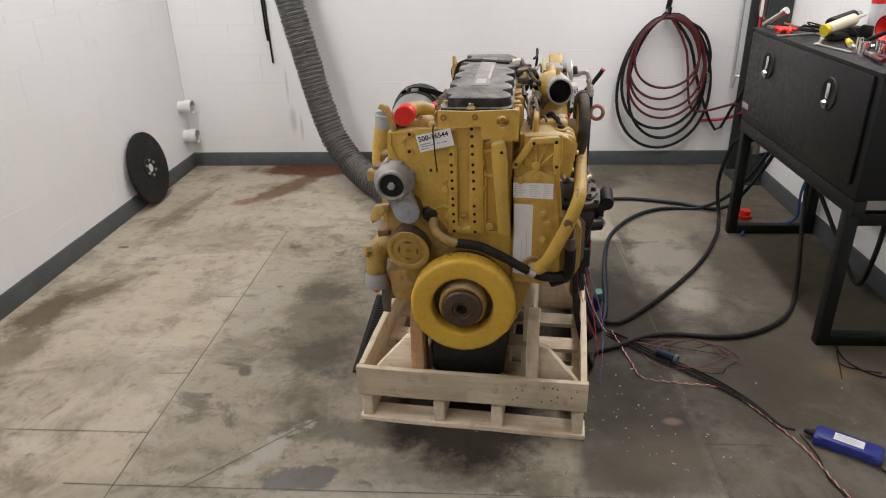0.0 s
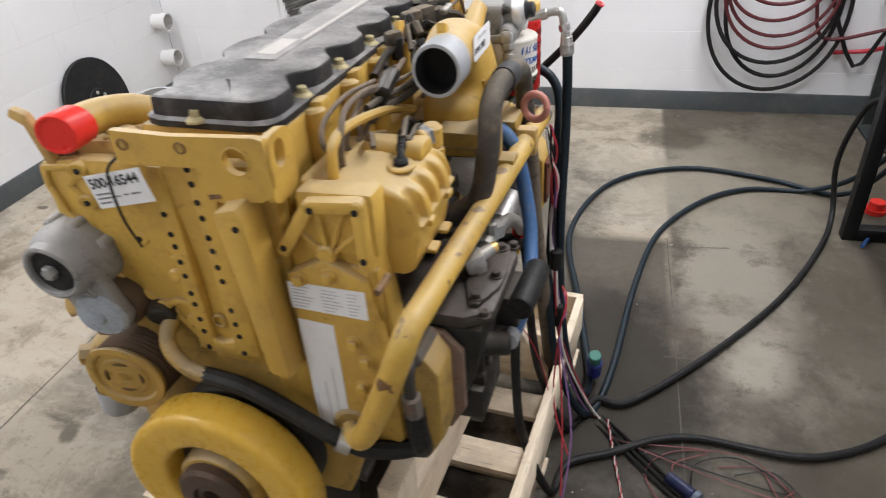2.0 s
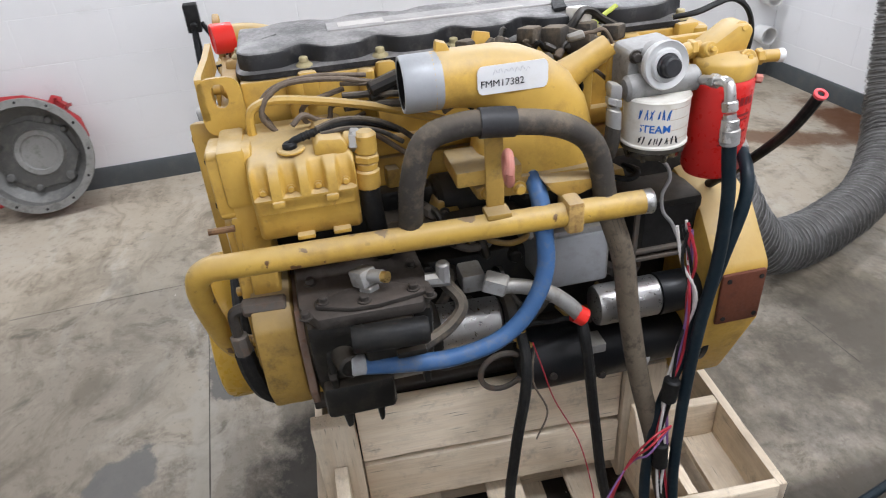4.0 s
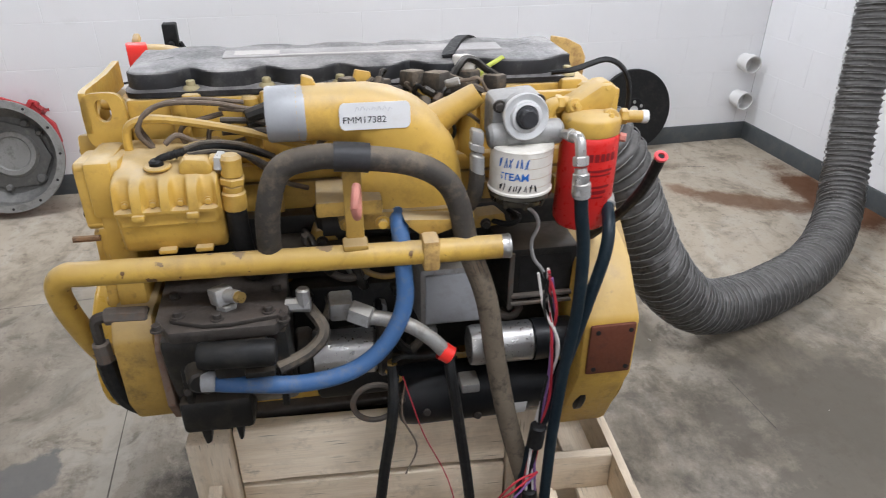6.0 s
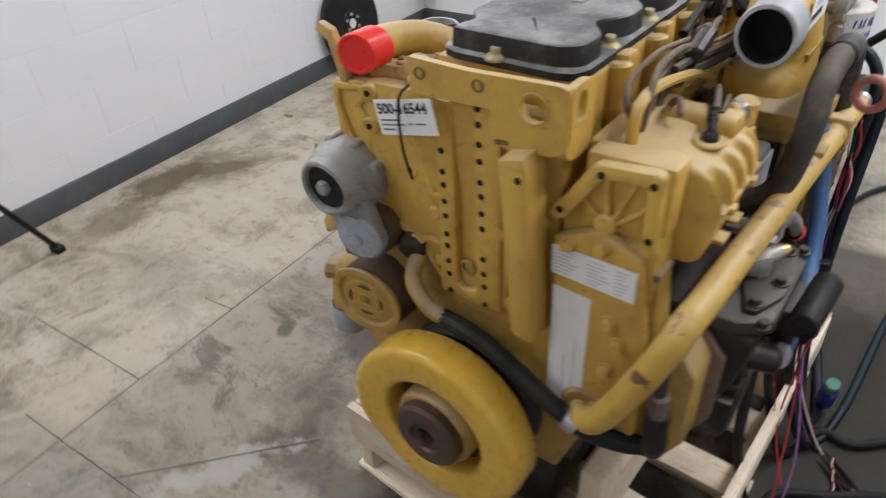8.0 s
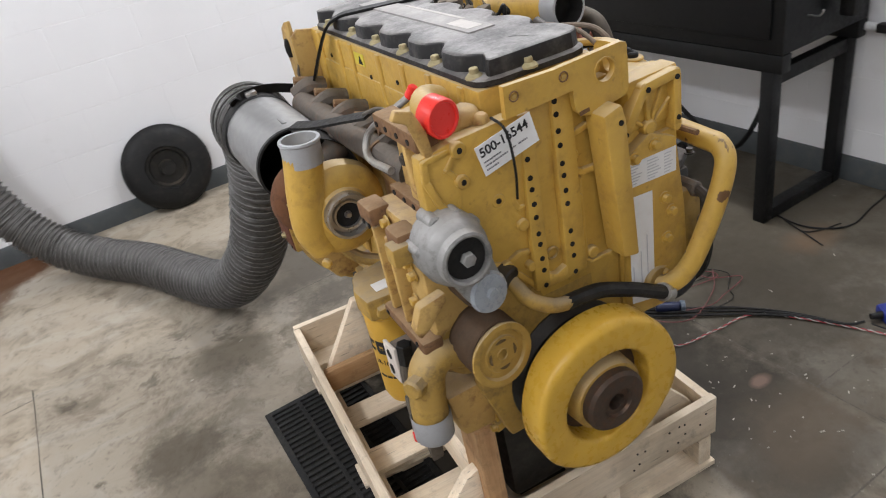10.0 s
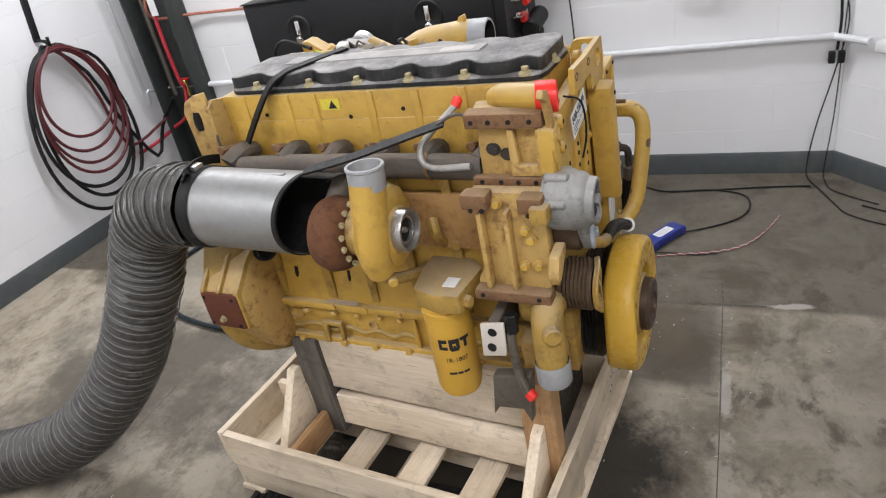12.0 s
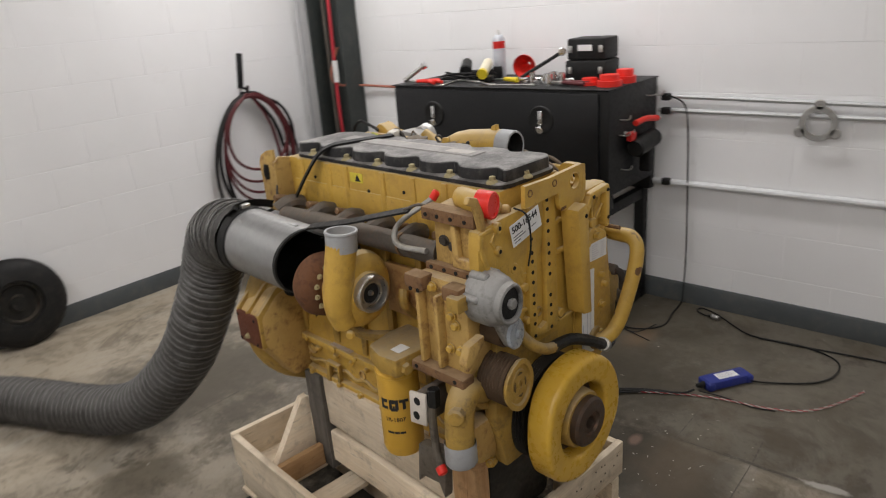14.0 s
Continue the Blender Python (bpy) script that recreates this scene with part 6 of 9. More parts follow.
cp = ep("oil_pump_housing", scooped_face(), YELLOW, "sculpted yellow high-pressure pump housing", sharp=0.9)
for v0 in (0.076, 0.152):
    ep("cast_tab", box(B(), 0.306, 0.3265, v0 - 0.009, v0 + 0.009, 1.014, 1.0245, 0.003), YELLOW, parent=cp)
for v0 in (0.105, 0.158):
    ep("cast_tab", box(B(), 0.296, 0.318, v0 - 0.013, v0 + 0.013, 0.956, 0.963, 0.002), YELLOW, parent=cp)
bolt_p = bolt_mesh(0.0044, 0.007, YELLOW)
on_engine("bolt", bolt_p, cp, [(0.304, v, 1.034) for v in (0.057, 0.096, 0.135, 0.174)], (1, 0, 0))
ep("oil_port", ring_plate(B(), (0.272, 0.105, 1.0755), (0, 0, 1), 0.020, 0.0095, 0.006, 20), YELLOW, parent=cp)
ep("casting_shoulder", prism(B(), [(0.135, 1.070), (0.182, 1.066), (0.186, 1.078), (0.178, 1.092), (0.145, 1.095), (0.138, 1.085)], "x", 0.20, 0.292, 0.007), YELLOW, parent=cp)
bm = box(B(), 0.17, 0.275, 0.0, 0.04, 1.0, 1.09, 0.008)
box(bm, 0.17, 0.27, -0.002, 0.045, 0.90, 0.985, 0.006)
ep("drive_flange", bm, YELLOW, parent=cp)
bm = cyl(B(), (0.270, 0.180, 1.080), (0.279, 0.212, 1.079), 0.014, seg=16, bev=0.003)
cyl(bm, (0.28, 0.211, 1.094), (0.28, 0.210, 1.058), 0.0165, seg=16, bev=0.005)
cyl(bm, (0.28, 0.210, 1.060), (0.28, 0.209, 1.048), 0.0195, seg=6, bev=0.002)
cyl(bm, (0.28, 0.209, 1.048), (0.28, 0.2085, 1.036), 0.0160, seg=16, bev=0.002)
cyl(bm, (0.28, 0.2085, 1.037), (0.28, 0.207, 1.006), 0.0185, seg=12, bev=0.003)
ep("outlet_fitting", bm, YELLOW, parent=cp)
ep("fitting_nut", cyl(B(), (0.272, 0.190, 1.080), (0.276, 0.203, 1.0795), 0.0175, seg=6, bev=0.002), STEEL, parent=cp)
ep("pressure_hose", tube(B(), [(0.28, 0.208, 1.012), (0.281, 0.208, 0.98), (0.28, 0.212, 0.93), (0.25, 0.22, 0.87)], 0.0165, 12), BLACK, parent=cp)
sp = ep("sensor_plug", cyl(B(), (0.272, 0.105, 1.074), (0.273, 0.104, 1.090), 0.0105, seg=12, bev=0.003), BLACK, parent=cp)
ep("sensor_lead", tube(B(), [(0.273, 0.104, 1.082), (0.271, 0.110, 1.0895), (0.266, 0.124, 1.0925), (0.258, 0.150, 1.096), (0.250, 0.182, 1.098), (0.236, 0.22, 1.090), (0.22, 0.27, 1.065)], 0.0056, 10), BLACK, "black taped sensor lead", sp)
for k in range(6):
    ep("tape_ridge", ring_plate(B(), (0.2665 - 0.0024 * k, 0.122 + 0.008 * k, 1.0922 + 0.0010 * k), (-0.3, 1, 0.12), 0.0064 + 0.0006 * (k % 2), 0.003, 0.0035, 12, 0.0008), BLACK, parent=sp)
ep("sensor_lead", tube(B(), [(0.262, 0.145, 1.100), (0.252, 0.18, 1.105), (0.238, 0.225, 1.094), (0.23, 0.265, 1.072), (0.225, 0.29, 1.05)], 0.0042, 8), HOSE_GREY, parent=sp)
ep("sensor_lead", tube(B(), [(0.268, 0.15, 1.093), (0.262, 0.19, 1.094), (0.252, 0.235, 1.080), (0.245, 0.27, 1.055)], 0.0038, 8), HOSE_GREY, parent=sp)
ep("bare_stud", cyl(B(), (0.282, -0.036, 0.975), (0.282, 0.004, 0.975), 0.0052, seg=8), RUSTY, "short rusted stud")

# intake elbow
bm, rings = B(), []
for x0, v0, z0, half, deep, way, flat in ((0.271, 0.315, 1.148, 0.0405, 0.0405, 0, 1.0), (0.265, 0.345, 1.147, 0.0415, 0.0412, -2, 1.0), (0.258, 0.375, 1.143, 0.0435, 0.0415, -7, 0.95), (0.253, 0.405, 1.138, 0.048, 0.045, -16, 0.88), (0.250, 0.428, 1.129, 0.054, 0.049, -28, 0.80),
                                          (0.250, 0.447, 1.115, 0.063, 0.051, -44, 0.72), (0.250, 0.460, 1.098, 0.074, 0.053, -60, 0.66), (0.250, 0.467, 1.076, 0.085, 0.055, -76, 0.62), (0.250, 0.470, 1.048, 0.092, 0.057, -86, 0.60), (0.250, 0.471, 1.018, 0.095, 0.058, -90, 0.58), (0.250, 0.471, 0.988, 0.096, 0.060, -90, 0.56)):
    n = Vector((0, -math.sin(radians(way)), math.cos(radians(way))))
    ring = []
    for k in range(36):
        a = 2 * math.pi * k / 36
        ca, sa = math.cos(a), math.sin(a)
        ring.append(bm.verts.new(Vector((x0, v0, z0)) + Vector((1, 0, 0)) * deep * math.copysign(abs(ca) ** flat, ca) + n * half * math.copysign(abs(sa) ** flat, sa)))
    rings.append(ring)
for r0, r1 in zip(rings, rings[1:]):
    for k in range(36):
        bm.faces.new((r0[k], r0[(k + 1) % 36], r1[(k + 1) % 36], r1[k]))
bm.faces.new(rings[0]), bm.faces.new(rings[-1])
im = ep("intake_elbow", bm, YELLOW, "yellow cast intake elbow", sharp=1.2)
ep("base_flange", prism(B(), [(0.365, 0.972), (0.575, 0.965), (0.578, 0.990), (0.560, 1.000), (0.385, 1.002), (0.362, 0.990)], "x", 0.18, 0.318, 0.005), YELLOW_DIRTY, parent=im)
on_engine("bolt", bolt_y, im, [(0.318, v, 0.984) for v in (0.380, 0.43, 0.52, 0.565)], (1, 0, 0))
ep("mouth_band", lathe(B(), (0.271, 0.271, 1.148), (0, 1, 0), [(0.0, 0.034), (0, 0.039), (0.004, 0.0405), (0.052, 0.0405), (0.056, 0.039)], 32), GREY_PAINT, "bare grey mouth band", im)
ep("bore", lathe(B(), (0.271, 0.272, 1.148), (0, 1, 0), [(0.0, 0.0345), (0.041, 0.033), (0.041, 0)], 28), DARK, parent=im)
ep("outlet_horn", sweep(B(), [(0.245, 0.525, 1.12), (0.25, 0.556, 1.142), (0.25, 0.580, 1.160), (0.25, 0.592, 1.169)], [0.026, 0.019, 0.0165, 0.0165], 14), YELLOW, parent=im)
ep("lug", prism(B(), [(0.322, 1.176), (0.35, 1.176), (0.34, 1.198), (0.325, 1.203)], "x", 0.257, 0.272, 0.003), YELLOW, parent=im)
sl = ep("serial_label", prism(B(), [(0.381, 1.128), (0.473, 1.128), (0.477, 1.131), (0.479, 1.137), (0.479, 1.159), (0.477, 1.165), (0.473, 1.168), (0.381, 1.168), (0.377, 1.165), (0.375, 1.159), (0.375, 1.137), (0.377, 1.131)], "x", 0.3005, 0.3015, 0), PAPER, "white serial label with rounded ends", im)
lettering("serial_number", "FMM17382", 0.0150, INK, sl, seat(Matrix(((0, 0, 1, 0.3019), (1, 0, 0, 0.379), (0, 1, 0, 1.138), (0, 0, 0, 1)))), 0.0002)
rr = random.Random(14)
for i in range(7):
    ep("print", tube(B(), [(0.3016, 0.398 + 0.008 * i, 1.156 + rr.uniform(-0.002, 0.002)), (0.3016, 0.401 + 0.008 * i, 1.161 + rr.uniform(-0.002, 0.002)), (0.3016, 0.404 + 0.008 * i, 1.157)], 0.0004, 4, 3), GREY_INK, parent=sl)
bm = B()
for i, w in enumerate((0.006, 0.009, 0.008, 0.005, 0.009, 0.008, 0.008)):
    box(bm, 0.298, 0.3052, 0.425 + 0.013 * i, 0.425 + 0.013 * i + w, 1.072, 1.084, 0.0005)
box(bm, 0.298, 0.3056, 0.455, 0.475, 1.056, 1.066, 0.0005)
ep("cast_mark", bm, YELLOW, parent=im)
ep("drip_neck", cyl(B(), (0.29, 0.455, 1.0), (0.30, 0.455, 0.965), 0.02, seg=14), STEEL_DULL, parent=im)

# fuel filter base, primer, two filters
ep("fuel_filter_base", box(B(), 0.220, 0.234, 0.602, 0.832, 1.09, 1.163, 0.004), YELLOW, "yellow filter mounting plate")
ph = ep("primer_pump", prism(B(), [(0.606, 1.165), (0.612, 1.171), (0.676, 1.176), (0.686, 1.170), (0.694, 1.13), (0.690, 1.108), (0.606, 1.106)], "x", 0.234, 0.292, 0.006), DUSTY_ALU, "grey cast fuel primer head")
on_engine("bolt", bolt_d, ph, [(0.292, 0.616, 1.160), (0.292, 0.678, 1.166)], (1, 0, 0))
ep("body", cyl(B(), (0.30, 0.598, 1.116), (0.30, 0.716, 1.120), 0.0195, seg=20, bev=0.005), DUSTY_ALU, parent=ph)
ep("collar", cyl(B(), (0.285, 0.650, 1.150), (0.312, 0.650, 1.152), 0.030, seg=24, bev=0.004), DUSTY_ALU, parent=ph)
ep("dial", lathe(B(), (0.308, 0.650, 1.150), (1, 0.0, 0.12), [(0, 0), (0, 0.032), (0.012, 0.0345), (0.016, 0.0352), (0.019, 0.0335), (0.016, 0.0245), (0.021, 0.0225), (0.022, 0.018), (0.018, 0.016), (0.018, 0)], 40), surface("satin_aluminium", (0.62, 0.62, 0.61), 0.42, 0.45, (0.4, 0.4, 0.38), 0.3, 20, 120, 0.05), "bright metal ring", ph)
ep("knob", lathe(B(), (0.328, 0.650, 1.152), (1, 0, 0.12), [(0, 0.0172), (0.004, 0.0172), (0.005, 0.0142), (0.016, 0.0138), (0.0185, 0.0115), (0.0185, 0)], 22), surface("charcoal_plastic", (0.028, 0.028, 0.03), 0.5, 0, (0.06, 0.06, 0.06), 0.3, 20, 120, 0.05), "black push knob", ph)
FC = Vector((0.302, 0.653, 0))
wf = ep("fuel_filter", lathe(B(), FC + Vector((0, 0, 1.106)), (0, 0, -1), [(0, 0), (0, 0.0485), (0.003, 0.0505), (0.0035, 0.0495), (0.006, 0.0495), (0.068, 0.0495), (0.070, 0.0515), (0.073, 0.0515), (0.074, 0)], 40), WHITE_FILTER, "white spin-on fuel filter with blue handwriting")
BOWL = surface("smoky_bowl", (0.05, 0.045, 0.035), 0.15, 0, (0.12, 0.1, 0.07), 0.5, 12, 90, 0.05)
wb = ep("water_bowl", lathe(B(), FC + Vector((0, 0, 1.033)), (0, 0, -1), [(0, 0.0), (0, 0.0505), (0.007, 0.051), (0.011, 0.046), (0.022, 0.043), (0.028, 0.022), (0.038, 0.014), (0.038, 0)], 32), BOWL, "smoky plastic water bowl", wf)
for k in range(8):
    a = k * math.pi / 4
    ep("grip", cyl(B(), FC + Vector((0.044 * math.cos(a), 0.044 * math.sin(a), 1.024)), FC + Vector((0.039 * math.cos(a), 0.039 * math.sin(a), 1.006)), 0.0055, 0.0045, seg=8, bev=0.001), BOWL, parent=wb)


def marker_row(z, h, a0, n, material, seed, name):
    """A row of pen strokes round the can, the size and slant of the scrawl."""
    rr, bm = random.Random(seed), B()
    for i in range(n):
        a = a0 + 0.165 * i
        for k in range(2):
            b0, b1 = a + rr.uniform(-0.03, 0.08), a + rr.uniform(0.0, 0.11)
            p = [FC + Vector((0.0497 * math.cos(t), 0.0497 * math.sin(t), z + dz)) for t, dz in ((b0, -h * rr.uniform(0.3, 0.55)), ((b0 + b1) / 2, h * rr.uniform(-0.2, 0.2)), (b1, h * rr.uniform(0.3, 0.55)))]
            tube(bm, p, 0.0009, 5, 3)
    ep(name, bm, material, parent=wf)


marker_row(1.087, 0.015, -0.95, 6, BLUE_INK, 3, "scrawl")
marker_row(1.047, 0.012, -0.95, 8, INK, 9, "scrawl")
lettering("handwriting", "STEAM", 0.0175, BLUE_INK, wf, seat(Matrix.Translation(FC + Vector((0.0498 * math.cos(-0.5), 0.0498 * math.sin(-0.5), 1.060))) @ Matrix(((math.sin(0.5), 0, math.cos(0.5), 0), (math.cos(0.5), 0, -math.sin(0.5), 0), (0, 1, 0, 0), (0, 0, 0, 1)))), 0.0003, 0.0003, 0.0498)
RULE = surface("tan_rule", (0.46, 0.34, 0.22), 0.5)
for z in (1.094, 1.078, 1.062, 1.047):
    bm = B()
    ring = [[bm.verts.new(FC + Vector((0.0496 * math.cos(a), 0.0496 * math.sin(a), z + d))) for a in [-0.05 + 0.1 * i for i in range(12)]] for d in (0, 0.0008)]
    for i in range(11):
        bm.faces.new((ring[0][i], ring[0][i + 1], ring[1][i + 1], ring[1][i]))
    ep("ruled_line", bm, RULE, parent=wf)
RC = Vector((0.292, 0.765, 0))
rf = ep("secondary_filter", lathe(B(), RC + Vector((0, 0, 1.114)), (0, 0, -1), [(0, 0), (0, 0.041), (0.004, 0.0445), (0.012, 0.0455), (0.155, 0.0462), (0.165, 0.041), (0.167, 0.0)], 40), RED_FILTER, "bright red spin-on fuel filter")
for z0, h, a0, a1 in ((1.078, 0.013, -0.5, 0.75), (1.061, 0.004, -0.42, 0.65), (1.054, 0.003, -0.42, 0.6), (1.034, 0.004, -0.42, 0.6), (1.024, 0.006, -0.42, 0.5), (1.016, 0.004, -0.42, 0.4)):
    bm, n = B(), 24
    cells = [[bm.verts.new(RC + Vector((0.0466 * math.cos(a), 0.0466 * math.sin(a), z))) for a in [a0 + (a1 - a0) * i / n for i in range(n + 1)]] for z in (z0, z0 + h)]
    for i in range(n):
        if h < 0.008 or i % 4 != 3:
            bm.faces.new((cells[0][i], cells[0][i + 1], cells[1][i + 1], cells[1][i]))
    ep("print", bm, RED_INK, parent=rf)
# the cast head over it: cup, sloping web with bosses, elbow, capped port
yh = ep("filter_head", lathe(B(), (0.29, 0.765, 1.114), (0, 0, 1), [(0, 0.0), (0, 0.0445), (0.004, 0.0455), (0.022, 0.0455), (0.027, 0.043), (0.034, 0.032), (0.036, 0)], 32), YELLOW, "yellow cast filter head")
ep("web", prism(B(), [(0.724, 1.140), (0.795, 1.144), (0.802, 1.178), (0.792, 1.188), (0.776, 1.186), (0.744, 1.166), (0.726, 1.157)], "x", 0.244, 0.296, 0.007), YELLOW, parent=yh)
for u, v, z, r in ((0.286, 0.737, 1.153, 0.012), (0.306, 0.787, 1.140, 0.012), (0.280, 0.786, 1.176, 0.011)):
    ep("boss", cyl(B(), (u - 0.012, v, z - 0.004), (u + 0.010, v, z + 0.004), r, seg=14, bev=0.002), YELLOW, parent=yh)
    on_engine("bolt", bolt_p, yh, [(u + 0.010, v, z + 0.004)], (1, 0, 0.3))
bm = tube(B(), [(0.268, 0.732, 1.152), (0.270, 0.715, 1.153), (0.272, 0.704, 1.150), (0.272, 0.7015, 1.138), (0.271, 0.702, 1.112)], 0.0115, 14)
cyl(bm, (0.269, 0.724, 1.1525), (0.270, 0.712, 1.153), 0.0145, seg=6, bev=0.002)
cyl(bm, (0.272, 0.7015, 1.136), (0.272, 0.702, 1.123), 0.0145, seg=6, bev=0.002)
ep("inlet_elbow", bm, YELLOW, parent=yh)
bm = cyl(B(), (0.298, 0.808, 1.137), (0.300, 0.82, 1.137), 0.0125, seg=6, bev=0.002)
cyl(bm, (0.300, 0.818, 1.137), (0.304, 0.848, 1.1365), 0.0095, seg=16, bev=0.001)
ep("port", bm, YELLOW, parent=yh)
ep("white_cap", cyl(B(), (0.303, 0.842, 1.1365), (0.3045, 0.854, 1.136), 0.0105, seg=16, bev=0.002), PVC, parent=yh)
ep("drain_plug", cyl(B(), (0.31, 0.806, 1.108), (0.314, 0.816, 1.107), 0.007, seg=6, bev=0.001), PINK, parent=yh)
bm = cyl(B(), (0.322, 0.712, 1.122), (0.376, 0.714, 1.135), 0.0075, seg=12, bev=0.001)
cyl(bm, (0.345, 0.713, 1.127), (0.360, 0.7135, 1.131), 0.0105, seg=6, bev=0.001)
tube(bm, [(0.374, 0.714, 1.135), (0.386, 0.7145, 1.134), (0.392, 0.715, 1.124), (0.397, 0.716, 1.10)], 0.0082, 12)
cyl(bm, (0.3945, 0.7155, 1.112), (0.398, 0.716, 1.098), 0.0118, seg=6, bev=0.0015)
cyl(bm, (0.398, 0.716, 1.095), (0.4005, 0.717, 1.086), 0.0095, seg=12)
cyl(bm, (0.4005, 0.717, 1.088), (0.404, 0.718, 1.056), 0.0125, 0.0138, seg=12, bev=0.001)
ep("hose_end", bm, STEEL, "bright steel hose end fitting")
bm = cyl(B(), (0.272, 0.590, 1.112), (0.308, 0.579, 1.116), 0.0085, seg=12)
box(bm, 0.297, 0.319, 0.569, 0.589, 1.104, 1.128, 0.005)
cyl(bm, (0.309, 0.579, 1.106), (0.310, 0.579, 1.094), 0.0125, seg=6, bev=0.0015)
cyl(bm, (0.310, 0.579, 1.094), (0.310, 0.580, 1.088), 0.0095, seg=12)
cyl(bm, (0.310, 0.580, 1.089), (0.311, 0.581, 1.058), 0.0118, seg=14, bev=0.002)
ep("side_elbow", bm, STEEL_DULL, "dull steel hose elbow")
ep("side_hose", tube(B(), [(0.311, 0.581, 1.062), (0.310, 0.580, 1.04), (0.302, 0.578, 1.015), (0.28, 0.573, 0.985), (0.24, 0.565, 0.955)], 0.0125, 10), HOSE_GREY)

# breather hose with its clamp bracket
HOSE_BAND = surface("charcoal_sleeve", (0.03, 0.03, 0.031), 0.5, 0, (0.07, 0.06, 0.05), 0.5, 14, 120, 0.1)
bh = ep("breather_hose", tube(B(), [(0.24, 0.24, 0.90), (0.33, 0.255, 0.95), (0.352, 0.262, 1.03), (0.352, 0.285, 1.092), (0.352, 0.335, 1.108), (0.354, 0.386, 1.106), (0.352, 0.468, 1.092), (0.350, 0.520, 1.064), (0.350, 0.545, 1.02), (0.352, 0.560, 0.95), (0.355, 0.594, 0.848), (0.36, 0.614, 0.726), (0.37, 0.641, 0.589), (0.38, 0.685, 0.42), (0.39, 0.72, 0.26), (0.40, 0.74, 0.16)], 0.0182, 16, 6), HOSE_GREY, "dusty grey rubber breather hose looped over the side")
MUDDY = surface("muddy_hose_rubber", (0.15, 0.12, 0.085), 0.8, 0, (0.04, 0.034, 0.027), 0.85, 12, 120, 0.3, vary=0.25)
ep("muddy_length", tube(B(), [(0.352, 0.562, 0.942), (0.355, 0.594, 0.848), (0.36, 0.614, 0.726), (0.37, 0.641, 0.589), (0.38, 0.685, 0.42), (0.39, 0.72, 0.26), (0.40, 0.74, 0.165)], 0.0186, 16, 6), MUDDY, "hose length caked with tan mud", bh)
ep("clamp_sleeve", sweep(B(), [(0.353, 0.362, 1.108), (0.3535, 0.386, 1.1065), (0.353, 0.412, 1.103)], 0.0212, 18), HOSE_BAND, parent=bh)
bm = box(B(), 0.335, 0.342, 0.372, 0.40, 0.965, 1.085, 0.003)
box(bm, 0.335, 0.37, 0.366, 0.404, 0.962, 0.972, 0.003)
box(bm, 0.24, 0.335, 0.33, 0.43, 1.005, 1.03, 0.004)
ep("clamp_bracket", bm, YELLOW_DIRTY, parent=bh)
ep("pink_ring", sweep(B(), [(0.402 + 0.020 * math.cos(a), 0.385 + 0.006 * math.sin(a * 0.5), 1.058 + 0.021 * math.sin(a)) for a in [i * 0.3 for i in range(22)]], 0.0062, 10), PINK, "faded pink clip ring", bh)

# transmission / injection pump
bm = prism(B(), [(0.16, 0.64), (0.30, 0.64), (0.355, 0.70), (0.375, 0.76), (0.388, 0.82), (0.388, 0.845), (0.16, 0.845)], "y", 0.078, 0.272, 0.012)
pm = ep("hydraulic_pump", bm, BLACK_OILY, "greasy dark hydraulic pump body")
ep("top_casting", prism(B(), [(0.18, 0.070), (0.36, 0.074), (0.402, 0.10), (0.404, 0.255), (0.37, 0.276), (0.18, 0.272)], "z", 0.846, 0.868, 0.006), PUMP_GREY, parent=pm)
ep("cover_plate", prism(B(), [(0.362, 0.098), (0.377, 0.100), (0.398, 0.150), (0.400, 0.190), (0.388, 0.262), (0.372, 0.264), (0.345, 0.215), (0.343, 0.150)], "z", 0.868, 0.876, 0.002), PUMP_GREY, parent=pm)
on_engine("bolt", bolt_d, pm, [(0.370, 0.112, 0.876), (0.386, 0.171, 0.876), (0.377, 0.246, 0.876), (0.390, 0.084, 0.868), (0.392, 0.268, 0.868), (0.30, 0.095, 0.868), (0.30, 0.255, 0.868)], (0, 0, 1))
ep("elbow_seat", ring_plate(B(), (0.352, 0.182, 0.868), (0, 0, 1), 0.027, 0.017, 0.006, 22), BLACK_OILY, parent=pm)
bm = cyl(B(), (0.352, 0.182, 0.868), (0.352, 0.182, 0.884), 0.017, seg=6, bev=0.002)
box(bm, -0.016, 0.016, -0.015, 0.015, 0.0, 0.027, 0.004, Matrix.Translation((0.352, 0.178, 0.882)) @ Matrix.Rotation(0.6, 4, "Z") @ Matrix.Rotation(-0.25, 4, "Y"))
cyl(bm, (0.356, 0.184, 0.899), (0.371, 0.203, 0.903), 0.0105, seg=12)
ep("elbow", bm, STEEL_DULL, "steel elbow on the pump", pm)
ep("brass_tip", cyl(B(), (0.371, 0.203, 0.903), (0.377, 0.210, 0.904), 0.0088, seg=12), GOLD, parent=pm)
brl = ep("barrel", lathe(B(), (0.430, 0.146, 0.842), (0.07, 1, 0.0), [(0, 0), (0.0, 0.013), (-0.002, 0.014), (-0.002, 0.019), (0.004, 0.021), (0.105, 0.021), (0.110, 0.018), (0.110, 0)], 24), BLACK, "black rubber-booted cylinder", pm)
ep("bore", cyl(B(), (0.4300, 0.1455, 0.842), (0.4301, 0.1440, 0.842), 0.013, seg=16), DARK, parent=brl)
ep("barrel_bracket", box(B(), 0.385, 0.425, 0.16, 0.24, 0.79, 0.845, 0.006), BLACK_OILY, parent=pm)
